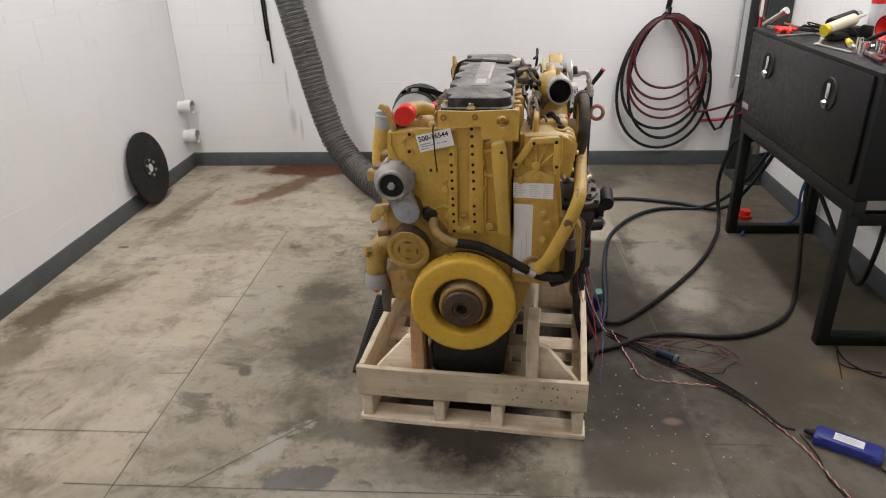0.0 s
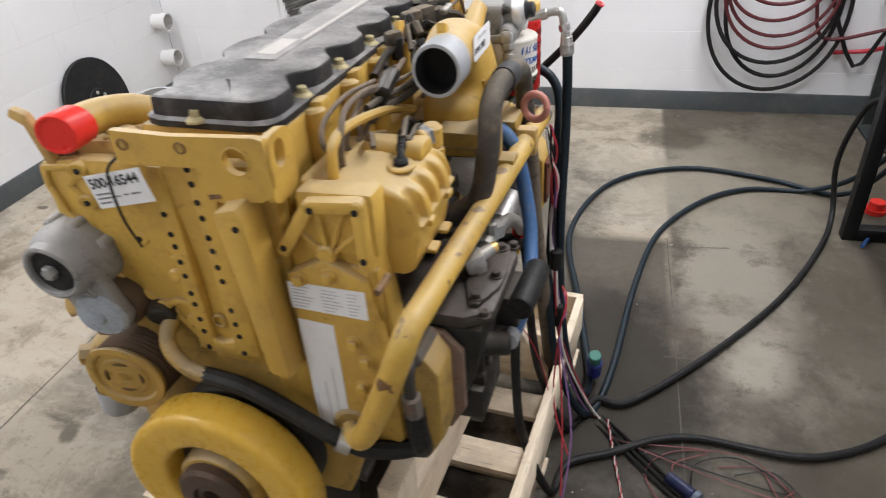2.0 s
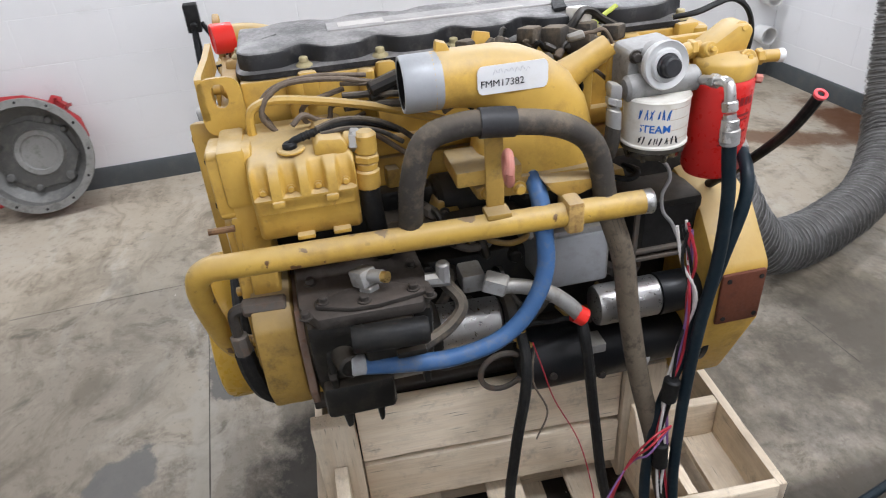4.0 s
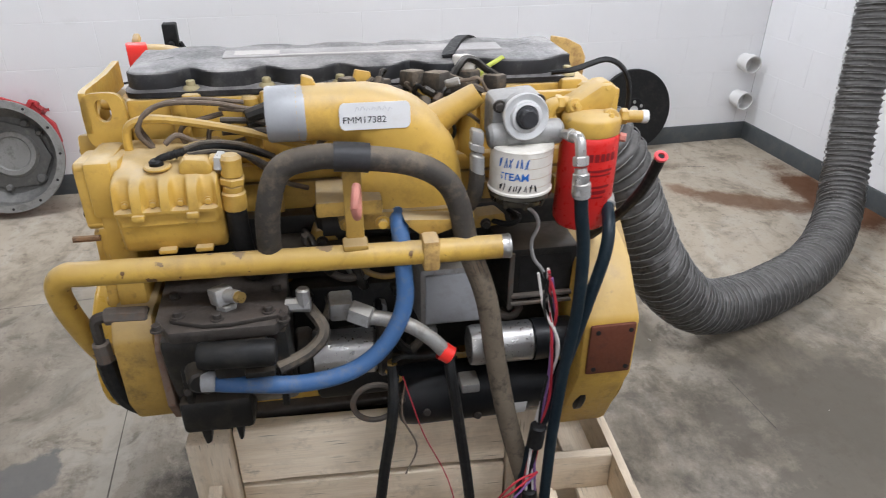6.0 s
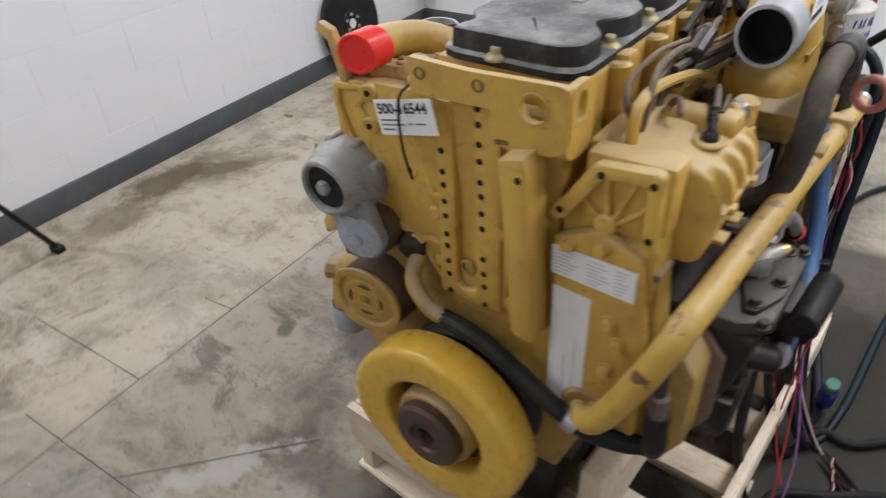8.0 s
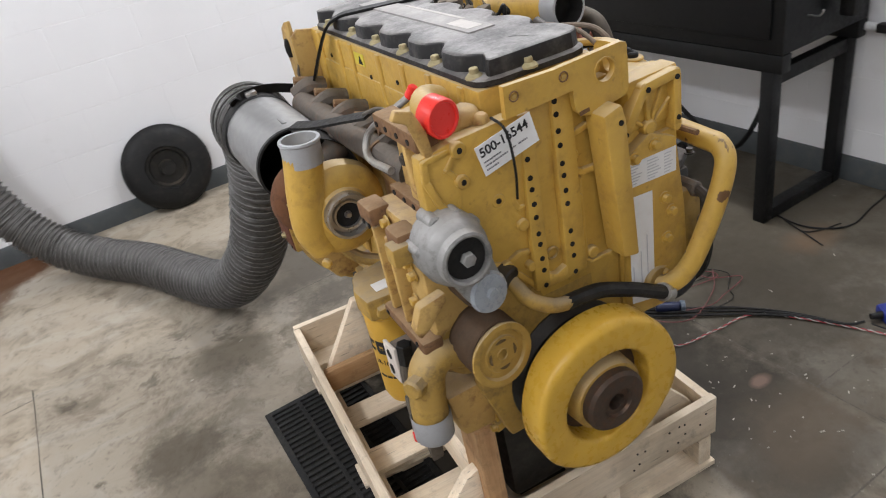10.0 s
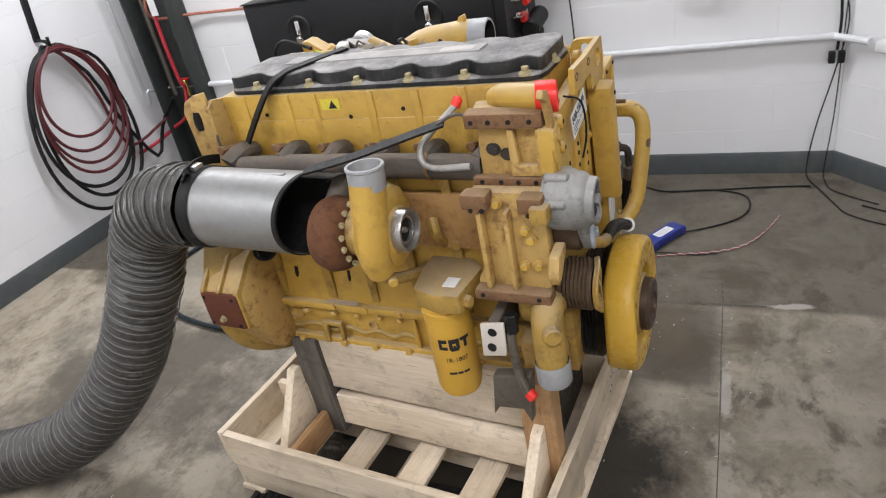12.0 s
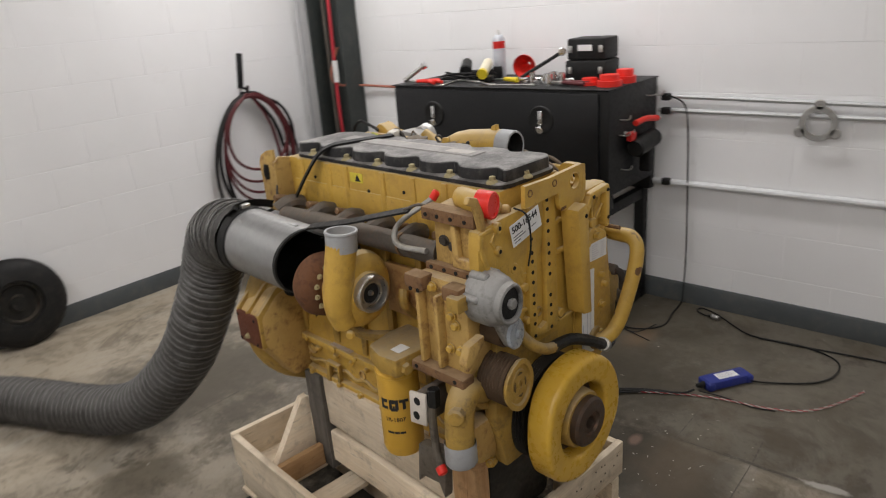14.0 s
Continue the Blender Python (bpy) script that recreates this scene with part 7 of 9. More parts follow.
ep("hose_port", cyl(B(), (0.36, 0.12, 0.782), (0.418, 0.136, 0.782), 0.019, seg=14, bev=0.004), BLACK_OILY, parent=pm)
ep("mounting_foot", box(B(), 0.27, 0.385, 0.085, 0.20, 0.655, 0.72, 0.010), BLACK_OILY, parent=pm)
for v0, w in ((0.118, 0.022), (0.172, 0.016)):
    ep("foot_prong", prism(B(), [(v0 - w / 2, 0.665), (v0 + w / 2, 0.665), (v0 + w / 4, 0.624), (v0 - w / 5, 0.62)], "x", 0.35, 0.375, 0.004), BLACK_OILY, parent=pm)
bm = prism(B(), [(0.20, 0.65), (0.315, 0.645), (0.345, 0.70), (0.345, 0.82), (0.32, 0.855), (0.20, 0.855)], "y", -0.002, 0.062, 0.008)
ep("yellow_adapter", bm, YELLOW_DIRTY, "yellow pump drive adapter", pm)
ep("gasket", prism(B(), [(0.20, 0.655), (0.335, 0.655), (0.36, 0.70), (0.36, 0.81), (0.33, 0.842), (0.20, 0.842)], "y", 0.064, 0.076, 0.001), surface("rusty_gasket", (0.19, 0.13, 0.095), 0.7, 0, RUST, 0.8, 25, 120, 0.2), parent=pm)
bm = cyl(B(), (0.31, -0.012, 0.852), (0.312, 0.055, 0.85), 0.0145, seg=8, bev=0.003)
ep("line_fitting", bm, IRON, parent=pm)
ep("supply_line", tube(B(), [(0.31, -0.01, 0.852), (0.31, -0.027, 0.846), (0.31, -0.03, 0.825), (0.31, -0.03, 0.79)], 0.0095, 8), PUMP_GREY, parent=pm)
bm = cyl(B(), (0.31, -0.03, 0.805), (0.312, -0.028, 0.765), 0.015, seg=8, bev=0.003)
ep("union_nut", bm, IRON, parent=pm)
ep("supply_hose", tube(B(), [(0.312, -0.028, 0.77), (0.313, -0.024, 0.73), (0.312, -0.012, 0.69), (0.30, 0.01, 0.66), (0.26, 0.02, 0.64)], 0.017, 10), BLACK, parent=pm)
bm = cyl(B(), (0.345, 0.298, 0.858), (0.345, 0.298, 0.893), 0.011, seg=8, bev=0.003)
cyl(bm, (0.34, 0.270, 0.862), (0.345, 0.308, 0.862), 0.012, seg=8)
ep("bleeder", bm, STEEL_DULL, parent=pm)
gp = ep("gear_pump", cyl(B(), (0.24, 0.295, 0.69), (0.245, 0.415, 0.69), 0.042, seg=24, bev=0.006), STEEL, "bright machined gear pump")
ep("end_cap", cyl(B(), (0.24, 0.27, 0.69), (0.24, 0.30, 0.69), 0.05, seg=20, bev=0.005), BLACK_OILY, parent=gp)
ep("rear_cap", cyl(B(), (0.245, 0.415, 0.69), (0.245, 0.44, 0.69), 0.05, seg=20, bev=0.005), BLACK_OILY, parent=gp)
bm = box(B(), 0.26, 0.31, 0.335, 0.375, 0.80, 0.835, 0.006)
cyl(bm, (0.315, 0.37, 0.825), (0.33, 0.405, 0.815), 0.021, seg=6, bev=0.003)
hn = ep("hose_nut", bm, STEEL_DULL, "large steel hose nut")
ep("drain_tube", tube(B(), [(0.327, 0.40, 0.816), (0.333, 0.43, 0.812), (0.340, 0.47, 0.798), (0.346, 0.505, 0.770), (0.348, 0.528, 0.742)], 0.0132, 12), STEEL_DULL, parent=hn)
ep("red_cap", lathe(B(), (0.346, 0.520, 0.747), (0.2, 0.8, -0.55), [(0, 0.0168), (0.020, 0.0162), (0.022, 0.013), (0.022, 0)], 18), RED_CAP, "red plastic end cap", hn)
ep("blue_hose", tube(B(), [(0.30, 0.455, 0.992), (0.33, 0.455, 0.982), (0.35, 0.456, 0.955), (0.36, 0.457, 0.924), (0.372, 0.456, 0.868), (0.385, 0.437, 0.823), (0.395, 0.402, 0.784), (0.405, 0.353, 0.763), (0.412, 0.28, 0.758), (0.414, 0.20, 0.770), (0.414, 0.141, 0.782)], 0.0142, 12), BLUE_HOSE, "faded blue rubber hose")
ep("hose_ferrule", cyl(B(), (0.414, 0.158, 0.781), (0.414, 0.136, 0.783), 0.0158, seg=14, bev=0.002), GREY_PAINT)
ep("hose_clip", box(B(), 0.40, 0.436, 0.205, 0.25, 0.795, 0.806, 0.003), BLACK_OILY)
ep("black_pipe", tube(B(), [(0.31, 0.30, 0.84), (0.345, 0.325, 0.81), (0.365, 0.30, 0.785), (0.39, 0.25, 0.775)], 0.011, 8), HOSE_GREY)

# control module, black casting, starter
ecm = ep("control_module", box(B(), 0.15, 0.255, 0.495, 0.62, 0.735, 0.855, 0.010), STEEL_DULL, "grey finned engine control module")
ep("cover", box(B(), 0.255, 0.262, 0.505, 0.61, 0.745, 0.845, 0.003), GREY_PAINT, parent=ecm)
jc = ep("connector_block", box(B(), 0.15, 0.262, 0.655, 0.785, 0.765, 0.885, 0.008), BLACK_OILY, "open black electrical connector block")
bm = B()
for z in (0.775, 0.79):
    box(bm, 0.262, 0.274, 0.66, 0.78, z, z + 0.007, 0.002)
box(bm, 0.262, 0.27, 0.655, 0.664, 0.765, 0.88, 0.002)
ep("metal_edge", bm, IRON, parent=jc)
ep("cavity", box(B(), 0.2615, 0.2632, 0.675, 0.77, 0.80, 0.872, 0), DARK, parent=jc)
ep("side_plate", box(B(), 0.14, 0.172, 0.05, 0.80, 0.80, 0.935, 0.008), BLACK_OILY)
ep("oil_cooler", box(B(), 0.135, 0.185, 0.27, 0.79, 0.615, 0.79, 0.012), BLACK_OILY, "greasy black oil cooler along the block")
for v0 in (0.30, 0.47, 0.63, 0.77):
    ep("cooler_boss", cyl(B(), (0.18, v0, 0.775), (0.196, v0, 0.775), 0.013, seg=10, bev=0.003), BLACK_OILY)
ep("pump_shelf", box(B(), 0.13, 0.215, 0.30, 0.60, 0.555, 0.612, 0.010), BLACK_OILY)
bm = cyl(B(), (0.17, 0.33, 0.915), (0.17, 0.46, 0.915), 0.036, seg=18, bev=0.008)
cyl(bm, (0.19, 0.36, 0.965), (0.19, 0.44, 0.985), 0.028, seg=16, bev=0.006)
box(bm, 0.14, 0.24, 0.23, 0.46, 0.86, 0.90, 0.012)
ep("water_manifold", bm, BLACK_OILY)
st = ep("starter_motor", lathe(B(), (0.245, 0.452, 0.572), (0, 1, 0), [(0, 0), (0, 0.045), (0.006, 0.054), (0.03, 0.058), (0.235, 0.058), (0.26, 0.05), (0.34, 0.05), (0.34, 0)], 36), BLACK_PAINT, "glossy black starter motor")
ep("solenoid", lathe(B(), (0.285, 0.578, 0.706), (0, 1, 0), [(0, 0), (0, 0.022), (0.004, 0.036), (0.012, 0.038), (0.118, 0.038), (0.122, 0.034), (0.122, 0)], 30), STEEL, "bright cylindrical starter solenoid", st)
ep("solenoid_cap", lathe(B(), (0.285, 0.70, 0.706), (0, 1, 0), [(0, 0), (0, 0.040), (0.08, 0.038), (0.1, 0.03), (0.1, 0)], 26), BLACK_PAINT, parent=st)
ep("plate", box(B(), 0.268, 0.312, 0.565, 0.60, 0.615, 0.635, 0.003), STEEL_DULL, parent=st)
ep("rating_label", lathe(B(), (0.245, 0.665, 0.572), (0, 1, 0), [(0, 0.0585), (0.032, 0.0585)], 8, arc=0.9), PAPER, parent=st)
ep("nose_flange", cyl(B(), (0.245, 0.79, 0.585), (0.245, 0.812, 0.585), 0.075, seg=28, bev=0.006), BLACK_PAINT, parent=st)
on_engine("bolt", bolt_d, st, [(0.30, 0.50, 0.575), (0.297, 0.60, 0.55), (0.285, 0.455, 0.60)], (1, 0, 0.2))
bm = cyl(B(), (0.302, 0.438, 0.66), (0.302, 0.438, 0.70), 0.009, seg=8)
cyl(bm, (0.29, 0.43, 0.672), (0.32, 0.45, 0.672), 0.006, seg=8)
ep("terminal", bm, GOLD, parent=st)
ep("ground_strap", sweep(B(), [(0.29 + 0.01 * math.sin(a), 0.405 + 0.042 * math.cos(a), 0.60 + 0.05 * math.sin(a)) for a in [0.9 + i * 0.25 for i in range(20)]], 0.0055, 8), IRON, parent=st)

# flywheel housing
fh = ep("flywheel_housing", lathe(B(), (0.0, 0.835, 0.63), (0, 1, 0), [(-0.02, 0.16), (-0.01, 0.235), (0.012, 0.262), (0.062, 0.274), (0.078, 0.274), (0.082, 0.268), (0.082, 0.19), (0.06, 0.18), (0.06, 0)], 56), YELLOW_DIRTY, "large yellow flywheel housing", sharp=0.7)
bm = prism(B(), [(0.16, 0.47), (0.27, 0.47), (0.350, 0.655), (0.350, 0.775), (0.27, 0.86), (0.16, 0.90)], "y", 0.775, 0.882, 0.012)
ep("right_mount", bm, YELLOW, parent=fh)
ep("mount_pad", box(B(), 0.349, 0.358, 0.786, 0.872, 0.664, 0.770, 0.005), RUST_PAD, "rust-brown machined pad", fh)
on_engine("bolt_hole", hole, fh, [(0.3586, v, z) for v in (0.797, 0.861) for z in (0.677, 0.757)], (1, 0, 0))
bm = prism(B(), [(-0.13, 0.47), (-0.20, 0.47), (-0.285, 0.61), (-0.285, 0.70), (-0.22, 0.76), (-0.13, 0.78)], "y", 0.78, 0.91, 0.012)
ep("left_mount", bm, YELLOW_RUSTY, parent=fh)
for v0 in (0.79, 0.845, 0.90):
    ep("gusset", prism(B(), [(-0.15, 0.80), (-0.22, 0.775), (-0.292, 0.71), (-0.292, 0.60), (-0.27, 0.60), (-0.21, 0.72), (-0.15, 0.75)], "y", v0 - 0.006, v0 + 0.006, 0.003), YELLOW_DIRTY, parent=fh)
ep("hollow", lathe(B(), (-0.172, 0.772, 0.765), (-0.6, -0.7, 0.3), [(0, 0.026), (0.008, 0.024), (0.008, 0.018), (-0.004, 0.016), (-0.004, 0)], 20), DARK, parent=fh)
ep("mount_pad", box(B(), -0.296, -0.283, 0.788, 0.905, 0.60, 0.705, 0.006), RUST_PAD, "rust-brown machined pad", fh)
on_engine("bolt_hole", hole, fh, [(-0.2968, v, z) for v in (0.80, 0.893) for z in (0.612, 0.692)], (-1, 0, 0))
on_engine("bolt", bolt_s, fh, [(-0.2968, 0.85, 0.63)], (-1, 0, 0))
# rear lifting bracket
rb = ep("rear_lifting_plate", prism(B(), [(-0.13, 0.99), (0.06, 0.99), (0.06, 1.10), (-0.06, 1.145), (-0.11, 1.155), (-0.13, 1.14)], "y", 0.818, 0.830, 0.003), YELLOW_RUSTY, "ochre rear lifting plate")
ep("rear_eye_side", prism(B(), [(0.815, 0.985), (0.90, 0.99), (0.908, 1.13), (0.895, 1.155), (0.86, 1.172), (0.825, 1.178)], "x", -0.128, -0.118, 0.003), YELLOW_RUSTY, parent=rb)
# Dark bead stands in for the shaded hollow of the eye
ep("eye_hole", sweep(B(), [(-0.1272, 0.868, 1.085), (-0.1275, 0.868, 1.10), (-0.1275, 0.867, 1.115), (-0.1272, 0.866, 1.13)], [0.009, 0.012, 0.012, 0.009], 12), DARK, parent=rb)

# left side: brackets, outlet, filter, turbo
mb = ep("alternator_bracket", prism(B(), [(0.03, 1.130), (0.178, 1.124), (0.178, 1.102), (0.165, 1.090), (0.168, 0.985), (0.03, 0.985)], "x", -0.188, -0.095, 0.006), YELLOW_RUSTY, "rust-stained cast alternator bracket")
for x0, d in ((-0.17, (1.104, 1.136)), (-0.15, (0.974, 0.992))):
    ep("machined_edge", box(B(), -0.212, x0, 0.026, 0.180, *d, 0.004), RUSTY, parent=mb)
ep("web", prism(B(), [(0.032, 0.992), (0.100, 0.992), (0.100, 1.10), (0.086, 1.10), (0.082, 1.015), (0.046, 1.015), (0.044, 1.10), (0.032, 1.10)], "x", -0.206, -0.186, 0.004), YELLOW_RUSTY, parent=mb)
for v0, z0 in ((0.136, 1.046), (0.108, 1.034)):
    ep("bolt_seat", lathe(B(), (-0.187, v0, z0), (-1, 0, 0), [(0, 0.0), (0, 0.0155), (0.004, 0.0150), (0.004, 0.0105), (0.009, 0.0100), (0.009, 0.0)], 18), PUMP_GREY, parent=mb)
on_engine("bolt_hole", hole, mb, [(-0.2125, v, 1.120) for v in (0.05, 0.09, 0.13, 0.165)] + [(-0.2125, v, 0.983) for v in (0.05, 0.085, 0.12, 0.16)], (-1, 0, 0))
lbk = ep("lower_bracket", prism(B(), [(0.03, 0.978), (0.18, 0.978), (0.178, 0.948), (0.165, 0.935), (0.160, 0.82), (0.19, 0.775), (0.19, 0.745), (0.045, 0.745), (0.025, 0.78)], "x", -0.245, -0.12, 0.008), YELLOW_RUSTY, "rust-stained lower accessory bracket")
for d in ((0.130, 0.187, 0.950, 0.984), (0.022, 0.072, 0.946, 0.980), (0.026, 0.19, 0.742, 0.768)):
    ep("foot", box(B(), -0.275, -0.235, *d, 0.007), RUSTY, parent=lbk)
for d in ((0.15, 0.162, 0.77, 0.94), (0.095, 0.106, 0.77, 0.945)):
    ep("web", box(B(), -0.268, -0.24, *d, 0.004), YELLOW_RUSTY, parent=lbk)
on_engine("bolt", bolt_y, lbk, [(-0.247, 0.08, 0.82), (-0.247, 0.05, 0.822), (-0.247, 0.06, 0.88), (-0.247, 0.07, 0.90), (-0.25, 0.12, 0.958), (-0.25, 0.06, 0.955)], (-1, 0, 0))
on_engine("bolt_hole", hole, lbk, [(-0.2755, 0.165, 0.952), (-0.2755, 0.142, 0.952), (-0.2755, 0.05, 0.946), (-0.2755, 0.17, 0.757), (-0.2755, 0.05, 0.757)], (-1, 0, 0))
# rusty wedge ends seen from the front
ep("bracket_tab", box(B(), -0.290, -0.24, 0.010, 0.044, 0.934, 0.968, 0.004), YELLOW_DIRTY)
ep("bracket_arm", prism(B(), [(-0.272, 0.858), (-0.225, 0.866), (-0.225, 0.85), (-0.262, 0.812), (-0.282, 0.80), (-0.288, 0.82)], "y", 0.0, 0.022, 0.004), YELLOW_RUSTY)
ep("upper_tab", prism(B(), [(-0.206, 1.098), (-0.192, 1.100), (-0.196, 1.142), (-0.212, 1.178), (-0.236, 1.186), (-0.245, 1.172), (-0.222, 1.160)], "y", 0.008, 0.022, 0.004), YELLOW_RUSTY)
for u, v, z, r in ((-0.105, 0.045, 1.130, 0.021), (-0.128, 0.075, 1.124, 0.015), (-0.092, 0.020, 1.120, 0.012), (-0.150, 0.050, 1.122, 0.010)):
    ep("cast_boss", lathe(B(), (u, v, z - 0.012), (0.05, -0.2, 1), [(0, r * 1.25), (0.008, r * 1.1), (0.016, r * 0.9), (0.020, r * 0.55), (0.0205, 0)], 18), YELLOW_RUSTY, parent=mb)
rr = random.Random(21)
for i in range(14):
    c = Vector((rr.uniform(-0.17, -0.085), rr.uniform(0.02, 0.10), 1.131))
    ep("crumb", lathe(B(), c, (rr.uniform(-1, 1), rr.uniform(-1, 1), 1), [(-0.004, 0.0), (-0.002, rr.uniform(0.003, 0.006)), (0.002, 0.004), (0.004, 0)], 6), (RUSTY, YELLOW_DIRTY, RUST_PANEL)[i % 3], parent=mb)
# coolant elbow with the red cap
ce = ep("coolant_elbow", tube(B(), [(-0.11, 0.125, 1.13), (-0.14, 0.105, 1.145), (-0.162, 0.07, 1.151), (-0.167, 0.03, 1.151), (-0.167, 0.005, 1.151)], 0.025, 18), YELLOW, "yellow coolant outlet elbow")
ep("red_cap", lathe(B(), (-0.167, 0.04, 1.151), (0, -1, 0), [(0, 0.029), (0.036, 0.0295), (0.040, 0.0275), (0.040, 0.024), (0.037, 0.0225), (0.037, 0)], 36), RED_CAP, "large bright red plastic cap", ce)
# water pump inlet
wo = ep("water_inlet", tube(B(), [(-0.19, 0.05, 0.70), (-0.240, 0.045, 0.722), (-0.272, 0.040, 0.704), (-0.285, 0.036, 0.655), (-0.290, 0.033, 0.59)], 0.033, 20), YELLOW_DIRTY, "dusty yellow water inlet elbow")
ep("bare_collar", lathe(B(), (-0.2885, 0.034, 0.622), (-0.04, -0.05, -1), [(0, 0.0355), (0.004, 0.0365), (0.045, 0.0365), (0.05, 0.033), (0.05, 0)], 26), GREY_PAINT, parent=wo)
ep("plug", cyl(B(), (-0.290, 0.030, 0.698), (-0.318, 0.014, 0.700), 0.020, seg=8, bev=0.004), YELLOW_DIRTY, parent=wo)
ep("pump_body", lathe(B(), (-0.171, 0.035, 0.72), (0, 1, 0), [(0, 0), (0, 0.07), (0.03, 0.085), (0.07, 0.08), (0.09, 0)], 28), YELLOW_DIRTY, parent=wo)
# oil filter
of_base = ep("oil_filter_head", prism(B(), [(-0.30, 0.215), (-0.18, 0.205), (-0.13, 0.23), (-0.13, 0.34), (-0.20, 0.345), (-0.285, 0.33), (-0.305, 0.27)], "z", 0.715, 0.765, 0.008), YELLOW_DIRTY, "dusty oil filter head")
ep("sticker", box(B(), -0.27, -0.235, 0.235, 0.265, 0.7648, 0.7662, 0), PAPER, parent=of_base)
ep("plug", cyl(B(), (-0.27, 0.225, 0.735), (-0.275, 0.20, 0.735), 0.015, seg=6, bev=0.003), YELLOW_DIRTY, parent=of_base)
oc = Vector((-0.243, 0.283, 0))
of = ep("oil_filter", lathe(B(), oc + Vector((0, 0, 0.716)), (0, 0, -1), [(0, 0), (0, 0.050), (0.012, 0.051), (0.014, 0.054), (0.022, 0.054), (0.024, 0.052), (0.215, 0.052), (0.232, 0.046), (0.236, 0.036), (0.232, 0.0)], 44), surface("yellow_filter_can", (0.62, 0.36, 0.05), 0.4, 0, (0.4, 0.24, 0.06), 0.3, 6, 100, 0.04), "yellow spin-on oil filter with black markings", of_base)

def on_can(name, shapes, mat, parent, centre, r, a_mid, z_mid):
    """Flat shapes, in metres along the skin and up, wrapped on an upright can."""
    bm = B()
    for x0, x1, y0, y1 in shapes:
        n = max(1, int((x1 - x0) / 0.006))
        lo = [bm.verts.new((centre.x + r * math.cos(a_mid + (x0 + (x1 - x0) * i / n) / r), centre.y + r * math.sin(a_mid + (x0 + (x1 - x0) * i / n) / r), z_mid + y0)) for i in range(n + 1)]
        hi = [bm.verts.new((v.co.x, v.co.y, z_mid + y1)) for v in lo]
        for i in range(n):
            bm.faces.new((lo[i], lo[i + 1], hi[i + 1], hi[i]))
    return ep(name, bm, mat, parent=parent)


AM = math.radians(212)
on_can("maker_mark", [(-0.036, -0.028, -0.012, 0.014), (-0.028, -0.016, 0.005, 0.014), (-0.028, -0.016, -0.012, -0.004), (-0.012, -0.004, -0.012, 0.014), (-0.004, 0.004, 0.003, 0.014), (0.004, 0.012, -0.012, 0.014), (0.014, 0.038, 0.006, 0.014), (0.022, 0.030, -0.012, 0.006),
        (-0.009, 0.009, -0.016, -0.012), (-0.006, 0.006, -0.012, -0.007), (-0.003, 0.003, -0.007, -0.002)], INK, of, oc, 0.0525, AM, 0.625)
CAN_FACE = Matrix.Translation(oc + 0.0525 * Vector((math.cos(AM), math.sin(AM), 0))) @ Matrix(((-math.sin(AM), 0, math.cos(AM), 0), (math.cos(AM), 0, math.sin(AM), 0), (0, 1, 0, 0), (0, 0, 0, 1)))
lettering("part_number", "1R-1807", 0.0155, INK, of, seat(CAN_FACE @ Matrix.Translation((0, 0.582, 0))), 0.0002, 0.0002, 0.0525)
on_can("print", [(-0.024, -0.006, -0.003, 0.003), (-0.004, 0.008, -0.003, 0.003), (0.010, 0.024, -0.003, 0.003)], INK, of, oc, 0.0525, AM, 0.552)
# exhaust manifold
em = ep("exhaust_manifold", tube(B(), [(-0.165, 0.17, 0.998), (-0.168, 0.30, 1.0), (-0.172, 0.45, 1.0), (-0.17, 0.60, 0.998), (-0.165, 0.755, 0.995)], 0.030, 16), IRON, "heat-greyed cast exhaust manifold")
for i in range(6):
    v0 = 0.145 + 0.122 * i
    ep("runner", tube(B(), [(-0.10, v0 + 0.01, 1.02), (-0.135, v0 + 0.012, 1.028), (-0.165, v0 + 0.03, 1.008)], 0.024, 10), IRON, parent=em)
ep("joint_band", cyl(B(), (-0.168, 0.285, 1.0), (-0.168, 0.293, 1.0), 0.0325, seg=18), RUSTY, parent=em)
for i in range(6):
    v0 = 0.12 + 0.122 * i
    ep("stud", cyl(B(), (-0.125, v0 + 0.062, 1.035), (-0.16, v0 + 0.070, 1.042), 0.011, seg=8, bev=0.002), RUSTY, parent=em)
# dipstick
ds = ep("dipstick_tube", tube(B(), [(-0.20, 0.185, 1.010), (-0.205, 0.262, 1.008), (-0.20, 0.290, 1.022), (-0.186, 0.293, 1.052), (-0.162, 0.268, 1.082), (-0.134, 0.238, 1.106), (-0.114, 0.214, 1.124)], 0.0072, 10), STEEL_DULL, "bright bent dipstick tube")
ep("red_cap", lathe(B(), (-0.117, 0.218, 1.120), (0.35, -0.45, 0.75), [(0, 0.011), (0.018, 0.0105), (0.022, 0.007), (0.023, 0)], 14), RED_CAP, parent=ds)
# turbocharger
tb = ep("compressor_housing", lathe(B(), (-0.255, 0.415, 0.890), (0, -1, 0), [(0, 0.03), (0, 0.075), (0.012, 0.092), (0.032, 0.098), (0.052, 0.092), (0.064, 0.076), (0.068, 0.052), (0.075, 0.046), (0.075, 0.03)], 44), YELLOW, "yellow turbocharger compressor housing")
ep("inlet_ring", lathe(B(), (-0.255, 0.345, 0.890), (0, -1, 0), [(0, 0.047), (0.022, 0.047), (0.026, 0.045), (0.026, 0.040), (0.006, 0.038), (0.006, 0.031), (0.016, 0.030), (0.016, 0.026), (-0.02, 0.024), (-0.02, 0)], 40), STEEL, "machined inlet ring", tb)
